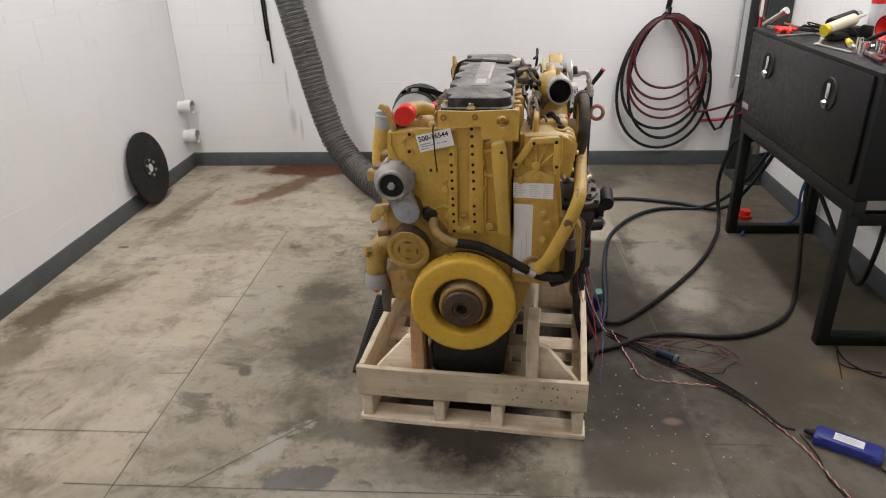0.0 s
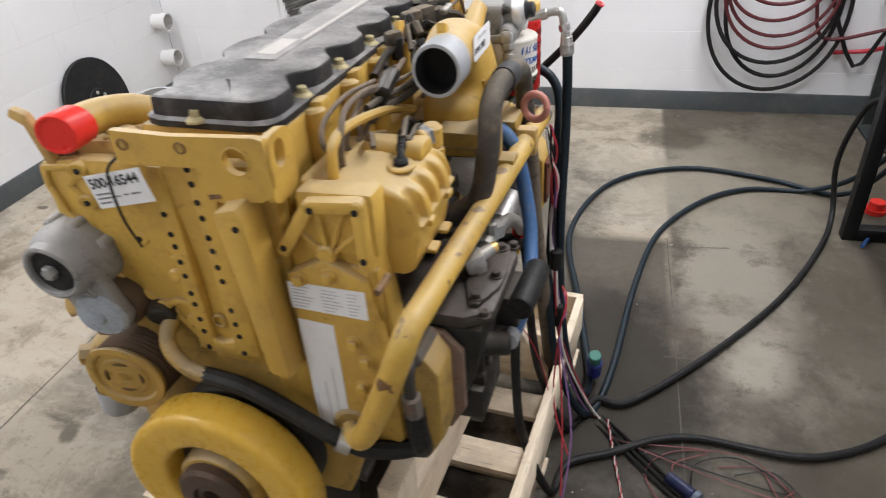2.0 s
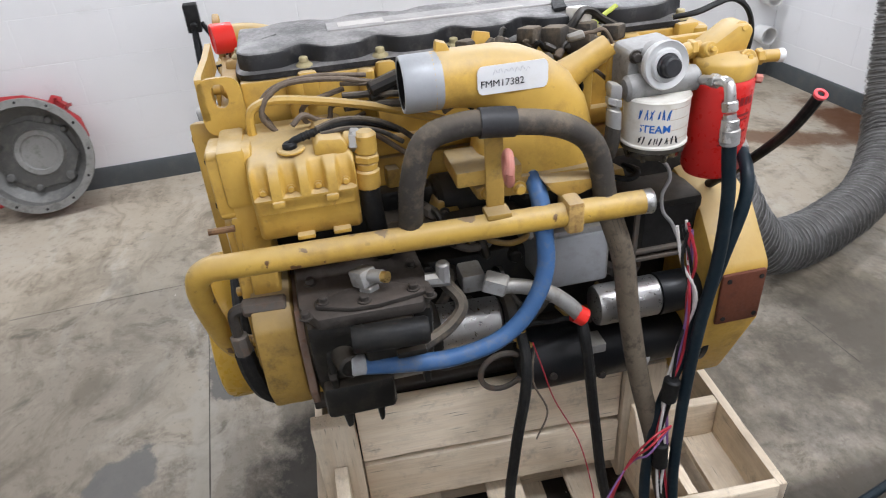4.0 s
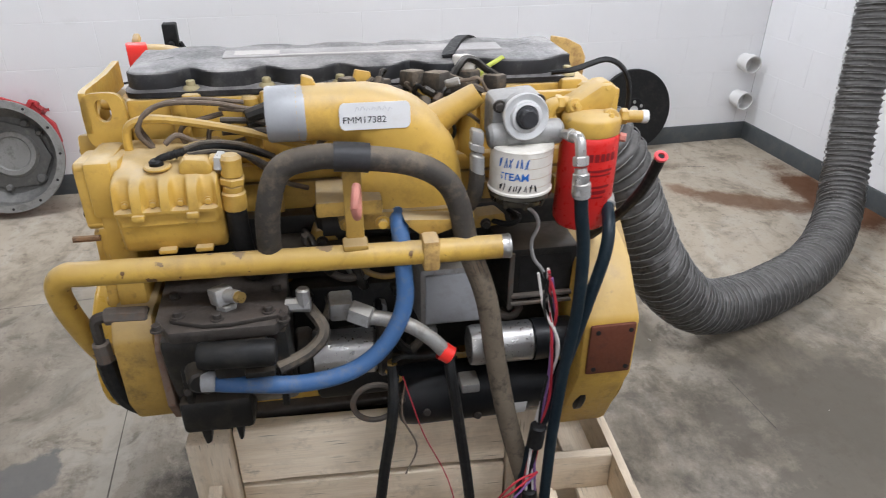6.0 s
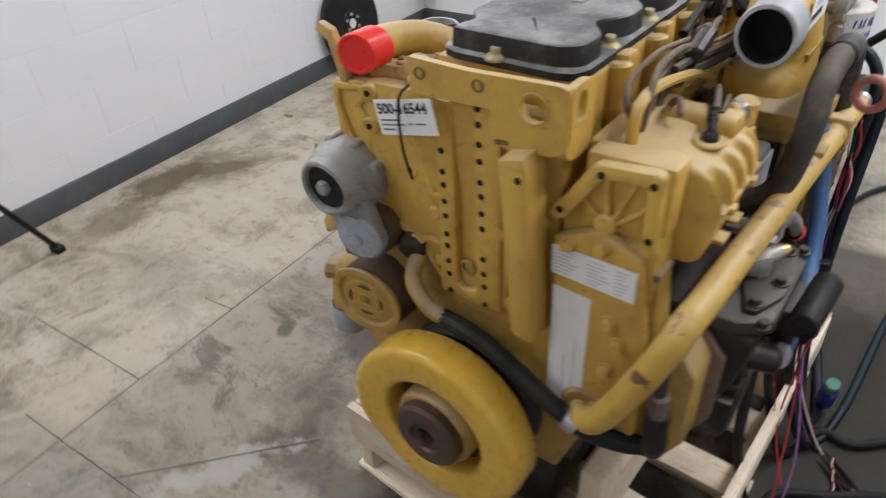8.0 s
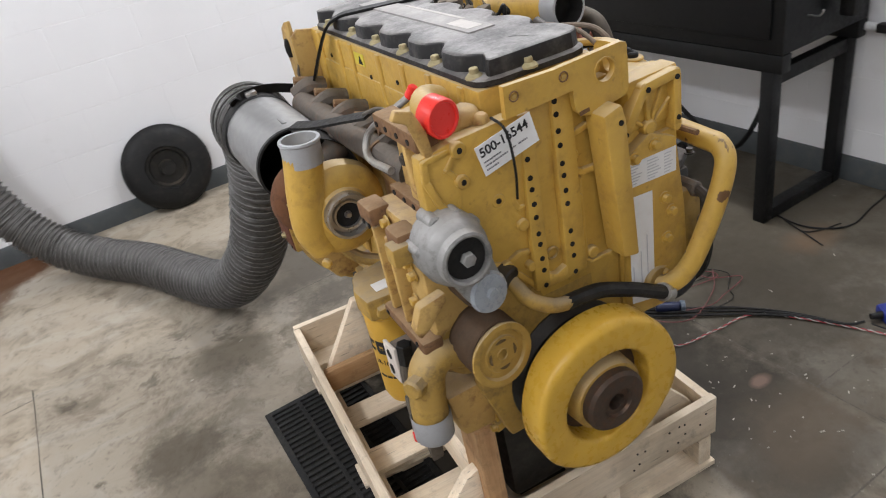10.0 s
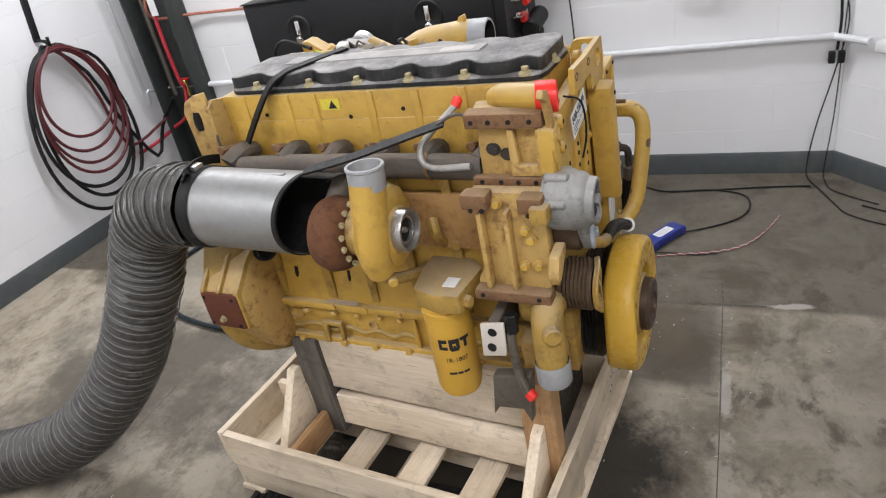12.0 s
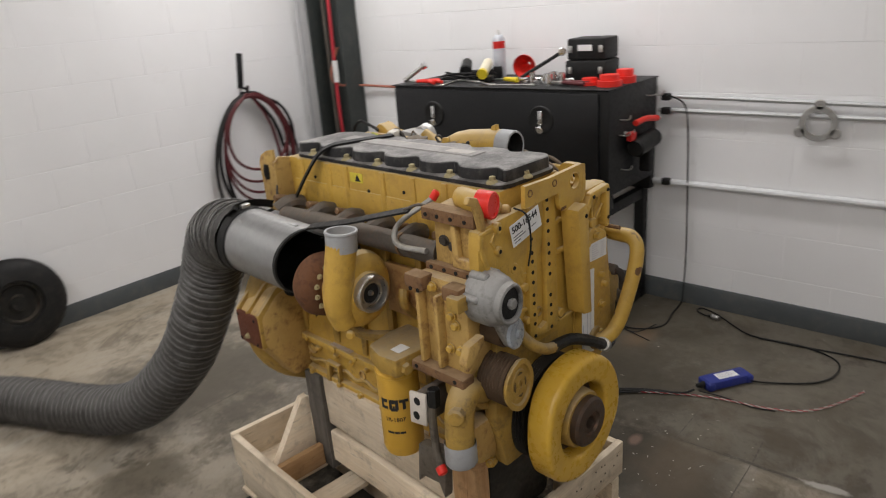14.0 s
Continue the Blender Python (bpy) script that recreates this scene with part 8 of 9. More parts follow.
ep("bore", cyl(B(), (-0.255, 0.36, 0.890), (-0.255, 0.336, 0.890), 0.0255, seg=24), DARK, parent=tb)
ep("blade_nut", cyl(B(), (-0.255, 0.336, 0.890), (-0.255, 0.328, 0.890), 0.008, 0.005, seg=8), STEEL, parent=tb)
bm = sweep(B(), spline([(-0.31, 0.378, 0.82), (-0.325, 0.375, 0.87), (-0.318, 0.37, 0.93), (-0.304, 0.366, 1.0), (-0.300, 0.364, 1.025)], 6), [0.030 + 0.007 * min(1, i / 14) for i in range(25)], 24)
ep("outlet_duct", bm, YELLOW, parent=tb)
ep("outlet_band", lathe(B(), (-0.3005, 0.3645, 1.008), (0.06, -0.02, 1), [(0, 0.0375), (0.046, 0.0375), (0.050, 0.040), (0.055, 0.039), (0.055, 0.033), (0.0, 0.032)], 32), GREY_PAINT, "bare grey outlet band", tb)
bm = box(B(), -0.348, -0.335, 0.352, 0.358, 0.915, 0.955, 0.001)
ep("cast_boss", bm, YELLOW, parent=tb)
ep("cast_boss", cyl(B(), (-0.315, 0.352, 0.80), (-0.325, 0.345, 0.80), 0.011, seg=10, bev=0.003), YELLOW, parent=tb)
tc2 = ep("turbine_housing", lathe(B(), (-0.285, 0.522, 0.890), (0, -1, 0), [(0, 0.03), (0.0, 0.055), (0.014, 0.075), (0.038, 0.083), (0.062, 0.078), (0.078, 0.062), (0.082, 0.045), (0.086, 0.03)], 40), TURBINE, "rust-brown turbine housing")
bolt_t = bolt_mesh(0.0044, 0.010, BOLT_MAT)
cb = ep("bearing_housing", cyl(B(), (-0.268, 0.41, 0.890), (-0.272, 0.462, 0.890), 0.058, 0.05, seg=28, bev=0.006), YELLOW_RUSTY)
on_engine("bolt", bolt_t, cb, [(-0.268 + 0.070 * math.cos(a), 0.436, 0.890 + 0.070 * math.sin(a)) for a in [math.pi * (0.55 + 0.12 * i) for i in range(9)]], (-0.3, -0.2, 0))
ep("turbine_neck", tube(B(), [(-0.25, 0.50, 0.93), (-0.21, 0.50, 0.955), (-0.175, 0.50, 0.98)], 0.028, 14), IRON, parent=tc2)
ep("oil_drain", tube(B(), [(-0.268, 0.44, 0.84), (-0.26, 0.43, 0.78), (-0.235, 0.40, 0.75), (-0.18, 0.37, 0.735), (-0.13, 0.36, 0.73)], 0.014, 10), YELLOW_DIRTY)
bm = tube(B(), [(-0.13, 0.30, 0.80), (-0.165, 0.305, 0.83), (-0.175, 0.305, 0.85), (-0.165, 0.31, 0.875)], 0.015, 10)
cyl(bm, (-0.125, 0.27, 0.80), (-0.15, 0.27, 0.80), 0.014, seg=10, bev=0.003)
ep("oil_feed", bm, YELLOW_DIRTY)
# loose bits low on the left
wp = ep("slotted_plate", prism(B(), [(0.128, 0.625), (0.183, 0.617), (0.178, 0.700), (0.124, 0.708)], "x", -0.300, -0.292, 0.003), surface("white_primer", (0.66, 0.60, 0.53), 0.55, 0, (0.4, 0.33, 0.25), 0.4, 12, 100, 0.05), "pale plate with two slots")
ep("slot", cyl(B(), (-0.2995, 0.152, 0.682), (-0.3012, 0.152, 0.682), 0.010, seg=16), DARK, parent=wp)
ep("slot", cyl(B(), (-0.2995, 0.158, 0.643), (-0.3012, 0.158, 0.643), 0.010, seg=16), DARK, parent=wp)
ep("plate_support", box(B(), -0.292, -0.15, 0.14, 0.165, 0.62, 0.70, 0.004), IRON, parent=wp)
hb = ep("hanging_bracket", prism(B(), [(0.085, 0.575), (0.175, 0.56), (0.188, 0.45), (0.172, 0.475), (0.115, 0.48), (0.098, 0.445)], "x", -0.29, -0.262, 0.004), SCARRED, "grey scarred steel bracket")
ep("pump_foot", prism(B(), [(-0.255, 0.63), (-0.16, 0.63), (-0.16, 0.52), (-0.235, 0.53)], "y", 0.03, 0.12, 0.012), YELLOW_RUSTY)
ep("drain_line", tube(B(), [(-0.28, 0.115, 0.70), (-0.29, 0.115, 0.66), (-0.292, 0.112, 0.60), (-0.298, 0.10, 0.56), (-0.305, 0.085, 0.538)], 0.010, 10), SCARRED, parent=hb)
ep("red_cap", lathe(B(), (-0.303, 0.090, 0.543), (-0.2, -0.7, -0.6), [(0, 0.0125), (0.016, 0.012), (0.019, 0.008), (0.019, 0)], 14), RED_CAP, parent=hb)
ep("fitting", cyl(B(), (-0.28, 0.115, 0.72), (-0.283, 0.115, 0.675), 0.015, seg=6, bev=0.002), BLACK, parent=hb)

# harness and small lines on top right
LOOM = surface("brown_loom", (0.125, 0.095, 0.070), 0.75, 0, (0.2, 0.155, 0.11), 0.6, 20, 140, 0.3, (0.26, 0.2, 0.145), 0.5)
def line(name, pts, r, mat, label=""):
    return ep(name, tube(B(), pts, r, 8), mat, label)


line("fuel_line", [(0.20, 0.055, 1.02), (0.20, 0.052, 1.10), (0.20, 0.068, 1.126), (0.20, 0.118, 1.128), (0.20, 0.236, 1.102), (0.20, 0.314, 1.075), (0.19, 0.38, 1.05)], 0.007, YELLOW, "yellow-painted steel fuel line")
line("wiring_harness", [(0.19, 0.10, 1.065), (0.205, 0.071, 1.112), (0.20, 0.106, 1.150), (0.195, 0.183, 1.150), (0.19, 0.25, 1.135), (0.19, 0.30, 1.13), (0.19, 0.36, 1.14)], 0.0042, LOOM, "dusty braided wiring harness")
for k in range(2):
    ep("plug", cyl(B(), (0.19 + 0.008 * k, 0.235, 1.112 + 0.014 * k), (0.19 + 0.008 * k, 0.285, 1.128 + 0.014 * k), 0.012, seg=10, bev=0.003), BLACK_OILY)
line("wiring_harness", [(0.165, 0.30, 1.135), (0.16, 0.38, 1.15), (0.155, 0.46, 1.152), (0.15, 0.55, 1.155), (0.155, 0.585, 1.168), (0.155, 0.60, 1.185), (0.15, 0.615, 1.198), (0.15, 0.632, 1.196), (0.15, 0.65, 1.182), (0.165, 0.67, 1.165)], 0.0065, BLACK_OILY)
line("wiring_harness", [(0.155, 0.58, 1.17), (0.18, 0.62, 1.15), (0.20, 0.65, 1.13), (0.21, 0.66, 1.08)], 0.0085, HOSE_GREY)
line("sensor_lead", [(0.19, 0.74, 1.175), (0.20, 0.766, 1.180), (0.20, 0.813, 1.195), (0.20, 0.849, 1.178), (0.20, 0.866, 1.140), (0.19, 0.87, 1.08)], 0.0045, BLACK)
line("yellow_wire", [(0.135, 0.645, 1.15), (0.13, 0.66, 1.175), (0.12, 0.69, 1.195)], 0.004, surface("lime_wire", (0.45, 0.5, 0.08), 0.5))
for x, y, z, s in ((0.155, 0.52, 1.17, 0.014), (0.16, 0.56, 1.165, 0.016), (0.165, 0.46, 1.16, 0.013), (0.15, 0.62, 1.165, 0.015), (0.17, 0.60, 1.15, 0.017), (0.16, 0.41, 1.165, 0.012), (0.165, 0.66, 1.16, 0.013)):
    ep("connector", box(B(), x - s, x + s, y - s * 1.3, y + s * 1.3, z - s, z + s, 0.005, Matrix.Translation((x, y, z)) @ Matrix.Rotation(0.4 * s * 100, 4, "Z") @ Matrix.Translation((-x, -y, -z))), HOSE_GREY)
ep("white_connector", box(B(), 0.12, 0.15, 0.605, 0.635, 1.178, 1.204, 0.004), WHITE_FILTER)
ep("bracket_tab", prism(B(), [(0.26, 1.11), (0.29, 1.11), (0.285, 1.158), (0.265, 1.158)], "x", 0.15, 0.157, 0.002), YELLOW)
ep("bracket_tab", prism(B(), [(0.41, 1.15), (0.45, 1.15), (0.445, 1.185), (0.42, 1.19)], "x", 0.16, 0.168, 0.002), YELLOW)
line("sensor_wire", [(0.19, 0.235, 1.148), (0.186, 0.20, 1.152), (0.182, 0.162, 1.155), (0.18, 0.122, 1.152), (0.178, 0.093, 1.143), (0.18, 0.076, 1.130), (0.185, 0.070, 1.116), (0.188, 0.079, 1.097), (0.186, 0.091, 1.077), (0.182, 0.121, 1.068), (0.18, 0.163, 1.068), (0.18, 0.189, 1.074), (0.178, 0.23, 1.085)], 0.0036, LOOM, "brown dusty wire loom in loose loops")
line("sensor_wire", [(0.18, 0.21, 1.112), (0.185, 0.178, 1.105), (0.188, 0.172, 1.089), (0.188, 0.160, 1.079), (0.186, 0.143, 1.078), (0.184, 0.132, 1.092), (0.186, 0.131, 1.105), (0.188, 0.141, 1.116), (0.186, 0.159, 1.121), (0.182, 0.20, 1.13)], 0.0042, LOOM)
line("sensor_wire", [(0.23, 0.112, 1.098), (0.22, 0.13, 1.108), (0.205, 0.154, 1.092), (0.20, 0.197, 1.080), (0.205, 0.222, 1.068), (0.21, 0.248, 1.048), (0.215, 0.283, 1.02), (0.20, 0.32, 1.0)], 0.0044, LOOM)
line("bowl_wire", [(0.302, 0.650, 1.0), (0.303, 0.678, 0.979), (0.304, 0.690, 0.951), (0.302, 0.681, 0.92), (0.300, 0.688, 0.886), (0.305, 0.705, 0.862), (0.32, 0.717, 0.825)], 0.0032, surface("grey_wire", (0.30, 0.29, 0.28), 0.5), "grey wire from the water bowl")
for k in range(3):
    ep("harness_tube", tube(B(), [(0.185 + 0.006 * k, 0.195, 1.138 - 0.017 * k), (0.195, 0.24, 1.135 - 0.016 * k), (0.21, 0.30, 1.13 - 0.014 * k), (0.215, 0.34, 1.128 - 0.012 * k)], (0.0032, 0.0055, 0.0068)[k], 8), (LOOM, HOSE_GREY, HOSE_GREY)[k])

# small plugs and leads crowding between the cover and the filters
rr = random.Random(31)
SHADES = [HOSE_GREY, BLACK_OILY, LOOM, BLACK, STEEL_DULL]
for i in range(16):
    p = Vector((rr.uniform(0.155, 0.215), rr.uniform(0.34, 0.60), rr.uniform(1.12, 1.165)))
    d = Vector((rr.uniform(-0.4, 0.4), rr.uniform(-1, 1), rr.uniform(-0.3, 0.5))).normalized()
    L = rr.uniform(0.018, 0.034)
    ep("plug", cyl(B(), p, p + d * L, rr.uniform(0.006, 0.011), seg=8, bev=0.002), SHADES[i % 5])
    q = p + d * (L + 0.03) + Vector((0, 0, rr.uniform(-0.02, 0.012)))
    line("lead", [p + d * L * 0.8, p + d * (L + 0.014), q, q + Vector((rr.uniform(-0.02, 0.02), rr.uniform(-0.05, 0.05), -0.03))], rr.uniform(0.0025, 0.0045), SHADES[(i + 2) % 4])
for v0 in (0.105, 0.135, 0.2, 0.235):
    ep("pump_bolt", cyl(B(), (0.36, v0, 0.735), (0.384, v0, 0.742), 0.008, seg=6, bev=0.002), PUMP_GREY, parent=pm)
ep("pump_rib", box(B(), 0.30, 0.382, 0.10, 0.112, 0.69, 0.80, 0.004), BLACK_OILY, parent=pm)
ep("pump_rib", box(B(), 0.30, 0.382, 0.248, 0.26, 0.69, 0.80, 0.004), BLACK_OILY, parent=pm)

# lines, brackets and fittings crowding the greasy side between the pump and the starter
rr = random.Random(58)
for i in range(14):
    y0, z0 = rr.uniform(0.28, 0.70), rr.uniform(0.64, 0.92)
    x0 = rr.uniform(0.19, 0.235)
    r = rr.uniform(0.004, 0.009)
    dy, dz = rr.uniform(-0.09, 0.09), rr.uniform(-0.10, 0.02)
    line("oil_line", [(x0 - 0.03, y0, z0), (x0 + 0.015, y0 + dy * 0.2, z0 + 0.006), (x0 + 0.022, y0 + dy * 0.6, z0 + dz * 0.5), (x0 + 0.004, y0 + dy, z0 + dz), (x0 - 0.03, y0 + dy * 1.1, z0 + dz * 1.1)], r, (HOSE_GREY, BLACK_OILY, YELLOW_DIRTY, BLACK, IRON)[i % 5])
    ep("line_nut", cyl(B(), (x0 - 0.012, y0, z0), (x0 + 0.006, y0 + dy * 0.08, z0 + 0.003), r * 1.7, seg=6, bev=0.001), (STEEL_DULL, PUMP_GREY, IRON)[i % 3])
for i, (y0, z0, w, h) in enumerate(((0.315, 0.885, 0.05, 0.04), (0.425, 0.845, 0.06, 0.035), (0.47, 0.905, 0.04, 0.05), (0.60, 0.90, 0.07, 0.03), (0.34, 0.66, 0.05, 0.04), (0.64, 0.66, 0.05, 0.05))):
    bk = ep("small_bracket", prism(B(), [(y0, z0), (y0 + w, z0 + 0.006), (y0 + w * 0.9, z0 + h), (y0 + w * 0.25, z0 + h * 0.9)], "x", 0.172, 0.205 + 0.006 * (i % 3), 0.004), (YELLOW_DIRTY, BLACK_OILY, PUMP_GREY)[i % 3])
    on_engine("bolt", bolt_d, bk, [(0.206 + 0.006 * (i % 3), y0 + w * 0.4, z0 + h * 0.4)], (1, 0, 0))
line("starter_lead", [(0.302, 0.44, 0.70), (0.315, 0.455, 0.718), (0.31, 0.49, 0.71), (0.285, 0.53, 0.69), (0.27, 0.56, 0.67)], 0.0045, BLACK)
line("twine", [(0.315, 0.455, 0.675), (0.33, 0.47, 0.62), (0.34, 0.49, 0.55), (0.37, 0.53, 0.46), (0.40, 0.55, 0.36), (0.42, 0.56, 0.26)], 0.0012, WIRE_RED, "thin faded red wire hanging from the starter")
line("twine", [(0.31, 0.46, 0.66), (0.335, 0.45, 0.60), (0.345, 0.475, 0.53), (0.352, 0.452, 0.47)], 0.0018, LOOM)

# ---------- the crate ----------
crate = thing("engine_crate", "pale pine engine crate on pallet runners", "crate", pose(1.446, 3.292, 0, 0, 0, -6.1))


def plank(name, a0, a1, b0, b1, z0, z1, mat=None, parent=None, label="", lean=None):
    a0, a1 = 1.035 * a0, 1.035 * a1
    d = (a1 - a0, b1 - b0, z1 - z0)
    k = d.index(max(d))
    rot = (Matrix.Identity(3), Matrix.Rotation(radians(90), 3, "Z"), Matrix.Rotation(radians(-90), 3, "Y"))[k]
    size = (d, (d[1], d[0], d[2]), (d[2], d[1], d[0]))[k]
    bm = box(B(), -size[0] / 2, size[0] / 2, -size[1] / 2, size[1] / 2, -size[2] / 2, size[2] / 2, 0.0025)
    rr = random.Random(int(a0 * 1000) + int(b0 * 777) + int(z0 * 333))
    bmesh.ops.subdivide_edges(bm, edges=[e for e in bm.edges if e.calc_length() > 0.15], cuts=4)
    for v in bm.verts:
        v.co += Vector((0, 0.0014 * math.sin(v.co.x * 9 + rr.random() * 6), 0.0014 * math.sin(v.co.x * 13 + rr.random() * 2)))
    ob = part(name, bm, mat or WOOD, parent or crate, label)
    m = Matrix.Translation(((a0 + a1) / 2, (b0 + b1) / 2, (z0 + z1) / 2)) @ rot.to_4x4()
    ob.matrix_local = m @ Matrix.Rotation(radians(rr.uniform(-0.5, 0.5)), 4, "Z")
    return ob


for a in (0.010, 0.268, 0.467, 0.738):
    plank("runner", a, a + 0.038, 0.008, 0.998, 0.018, 0.104)
for b in (0.0, 0.455, 0.91):
    plank("bottom_board", 0.0, 0.785, b, b + 0.09, 0.0005, 0.018)
for b in (0.025, 0.19, 0.385, 0.578, 0.765, 0.905):
    plank("deck_board", 0.022, 0.763, b, b + 0.086, 0.1045, 0.122)
fbd = plank("front_board", 0.0, 0.785, -0.002, 0.018, 0.120, 0.236)
plank("rear_board", 0.0, 0.785, 0.985, 1.005, 0.120, 0.236)
plank("side_board", 0.0, 0.021, 0.019, 0.984, 0.121, 0.235)
plank("side_board", 0.764, 0.785, 0.019, 0.984, 0.121, 0.235)
plank("post", 0.193, 0.236, 0.022, 0.108, 0.1225, 0.472, WOOD_ORANGE, label="orange fir post")
plank("post", 0.578, 0.618, 0.022, 0.108, 0.1225, 0.462)
plank("post", 0.196, 0.238, 0.712, 0.80, 0.1225, 0.474, WOOD_OLD, label="grey weathered post")
plank("post", 0.565, 0.605, 0.70, 0.79, 0.1225, 0.468)
plank("cradle_board", 0.206, 0.240, 0.112, 0.708, 0.302, 0.474)
plank("cradle_board", 0.206, 0.240, 0.112, 0.708, 0.160, 0.272)
plank("cradle_board", 0.560, 0.594, 0.112, 0.696, 0.318, 0.468)
plank("cradle_board", 0.560, 0.594, 0.112, 0.696, 0.170, 0.300)
plank("cross_block", 0.025, 0.195, 0.752, 0.775, 0.124, 0.20, WOOD_ORANGE)
plank("stiffener", 0.515, 0.538, 0.80, 0.984, 0.1235, 0.233)
plank("stiffener", 0.24, 0.262, 0.81, 0.984, 0.1235, 0.22)
plank("cross_block", 0.61, 0.760, 0.79, 0.812, 0.124, 0.226)
for poly, b0 in (([(0.055, 0.1235), (0.192, 0.1235), (0.192, 0.345), (0.165, 0.335), (0.055, 0.20)], 0.05), ([(0.62, 0.1235), (0.755, 0.1235), (0.755, 0.20), (0.645, 0.335), (0.62, 0.345)], 0.05),
                 ([(0.04, 0.1235), (0.194, 0.1235), (0.194, 0.37), (0.17, 0.37), (0.04, 0.16)], 0.80), ([(0.607, 0.1235), (0.74, 0.1235), (0.74, 0.16), (0.63, 0.36), (0.607, 0.36)], 0.715)):
    br2 = part("brace", prism(B(), [(1.035 * a, z) for a, z in poly], "y", b0, b0 + 0.028, 0.002), WOOD, crate)
nail = mesh_of("nail_head", cyl(B(), (0, 0, 0), (0, 0, 0.0012), 0.0028, seg=8), DARK)
rr = random.Random(8)
shared("nail_head", nail, fbd, [])
places = [(a + rr.uniform(-0.012, 0.012), -0.0022, z) for a in (0.02, 0.10, 0.19, 0.19, 0.56, 0.58, 0.66, 0.69, 0.72, 0.765) for z in (0.15 + rr.uniform(0, 0.03), 0.19 + rr.uniform(0, 0.03))]
for p in places:
    ob = new("nail_head", nail)
    ob.parent = crate
    ob.matrix_local = Matrix.Translation(p) @ turn_to((0, -1, 0)).to_4x4()

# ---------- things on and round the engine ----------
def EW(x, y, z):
    return ENG @ view_fitted((x, y, z))


tag = thing("part_tag", "white cardboard part tag tied to the engine front", "tag", ENG @ pose(-0.078, -0.026, 1.084, 0, -13.2, 0))
part("card", box(B(), -0.0515, 0.0515, -0.0006, 0.0006, -0.0255, 0.0255, 0), PAPER, tag)
UPR = Matrix(((1, 0, 0, 0), (0, 0, -1, 0), (0, 1, 0, 0), (0, 0, 0, 1)))
lettering("tag_number", "500-16544", 0.0208, INK, tag, Matrix.Translation((-0.0475, -0.0009, 0.0055)) @ UPR, 0.0002, 0.00045)
bm = B()
rr = random.Random(5)
for x0, x1, z in ((-0.046, -0.014, -0.004), (-0.046, -0.004, -0.0105), (0.004, 0.012, -0.0095), (0.017, 0.034, -0.0095), (-0.046, -0.024, -0.0175)):
    x = x0
    while x < x1:
        w = rr.uniform(0.0015, 0.0055)
        box(bm, x, min(x + w, x1), -0.001, -0.0006, z - 0.0013, z + 0.0013, 0)
        x += w + 0.0010
part("print", bm, surface("small_grey_print", (0.16, 0.16, 0.17), 0.6), tag)
solo("cable_tie", tube(B(), [EW(-0.085, 0.0, 1.122), EW(-0.083, -0.028, 1.115), EW(-0.080, -0.037, 1.09), EW(-0.077, -0.037, 1.04), EW(-0.074, -0.026, 0.99)], 0.0022, 6), BLACK, "thin black cable tie holding the tag", "cable tie")

# exhaust shroud and flexible duct
sh = thing("exhaust_shroud", "brushed sheet-metal exhaust collector open at the turbine", "exhaust duct", ENG)
AXIS, MOUTH = (-0.043, 1, 0.05), (-0.265, 0.535, 0.940)
def drum(profile, seg=48):
    """A drum round the axis, its mouth cut slantwise."""
    bm = lathe(B(), MOUTH, AXIS, profile, seg)
    for v in bm.verts:
        if v.co.y < 0.60:
            v.co.y += 0.34 * (MOUTH[0] - v.co.x)
    return bm


part("shell", drum([(0, 0.0925), (0.07, 0.0925), (0.275, 0.0925)]), GALV, sh, "brushed metal drum")
# Near-black inner skin: the drum's inside shade is put into the colour
part("lining", drum([(0, 0.0895), (0.07, 0.0895), (0.26, 0.089), (0.26, 0)]), DARK, sh, "near-black inside, shade put into its colour")
part("lip", drum([(-0.002, 0.0888), (-0.002, 0.0935), (0.008, 0.0935), (0.008, 0.0925)]), BLACK, sh)
bm = drum([(-0.078, 0.0885), (-0.078, 0.0905), (0.004, 0.0905)])
bmesh.ops.delete(bm, geom=[f for f in bm.faces if f.calc_center_median().x < MOUTH[0] - 0.015 + 0.35 * (f.calc_center_median().y - 0.46) and f.calc_center_median().z > MOUTH[2] - 0.062], context="FACES")
sleeve = part("sleeve", bm, BLACK, sh, "black inner sleeve reaching round the turbine")
sleeve.modifiers.new("thick", "SOLIDIFY").thickness = 0.003
part("seam", box(B(), -0.273, -0.263, 0.57, 0.80, 1.036, 1.0405, 0.001, Matrix.Translation((0, 0, -0.004))), GALV, sh)
part("clamp", lathe(B(), (-0.277, 0.795, 0.953), AXIS, [(0, 0.0935), (0.004, 0.0965), (0.030, 0.0965), (0.034, 0.0935)], 48), BLACK, sh, "black rubber clamp band")
part("clamp_buckle", box(B(), -0.29, -0.262, 0.80, 0.825, 1.046, 1.060, 0.003), STEEL, sh)

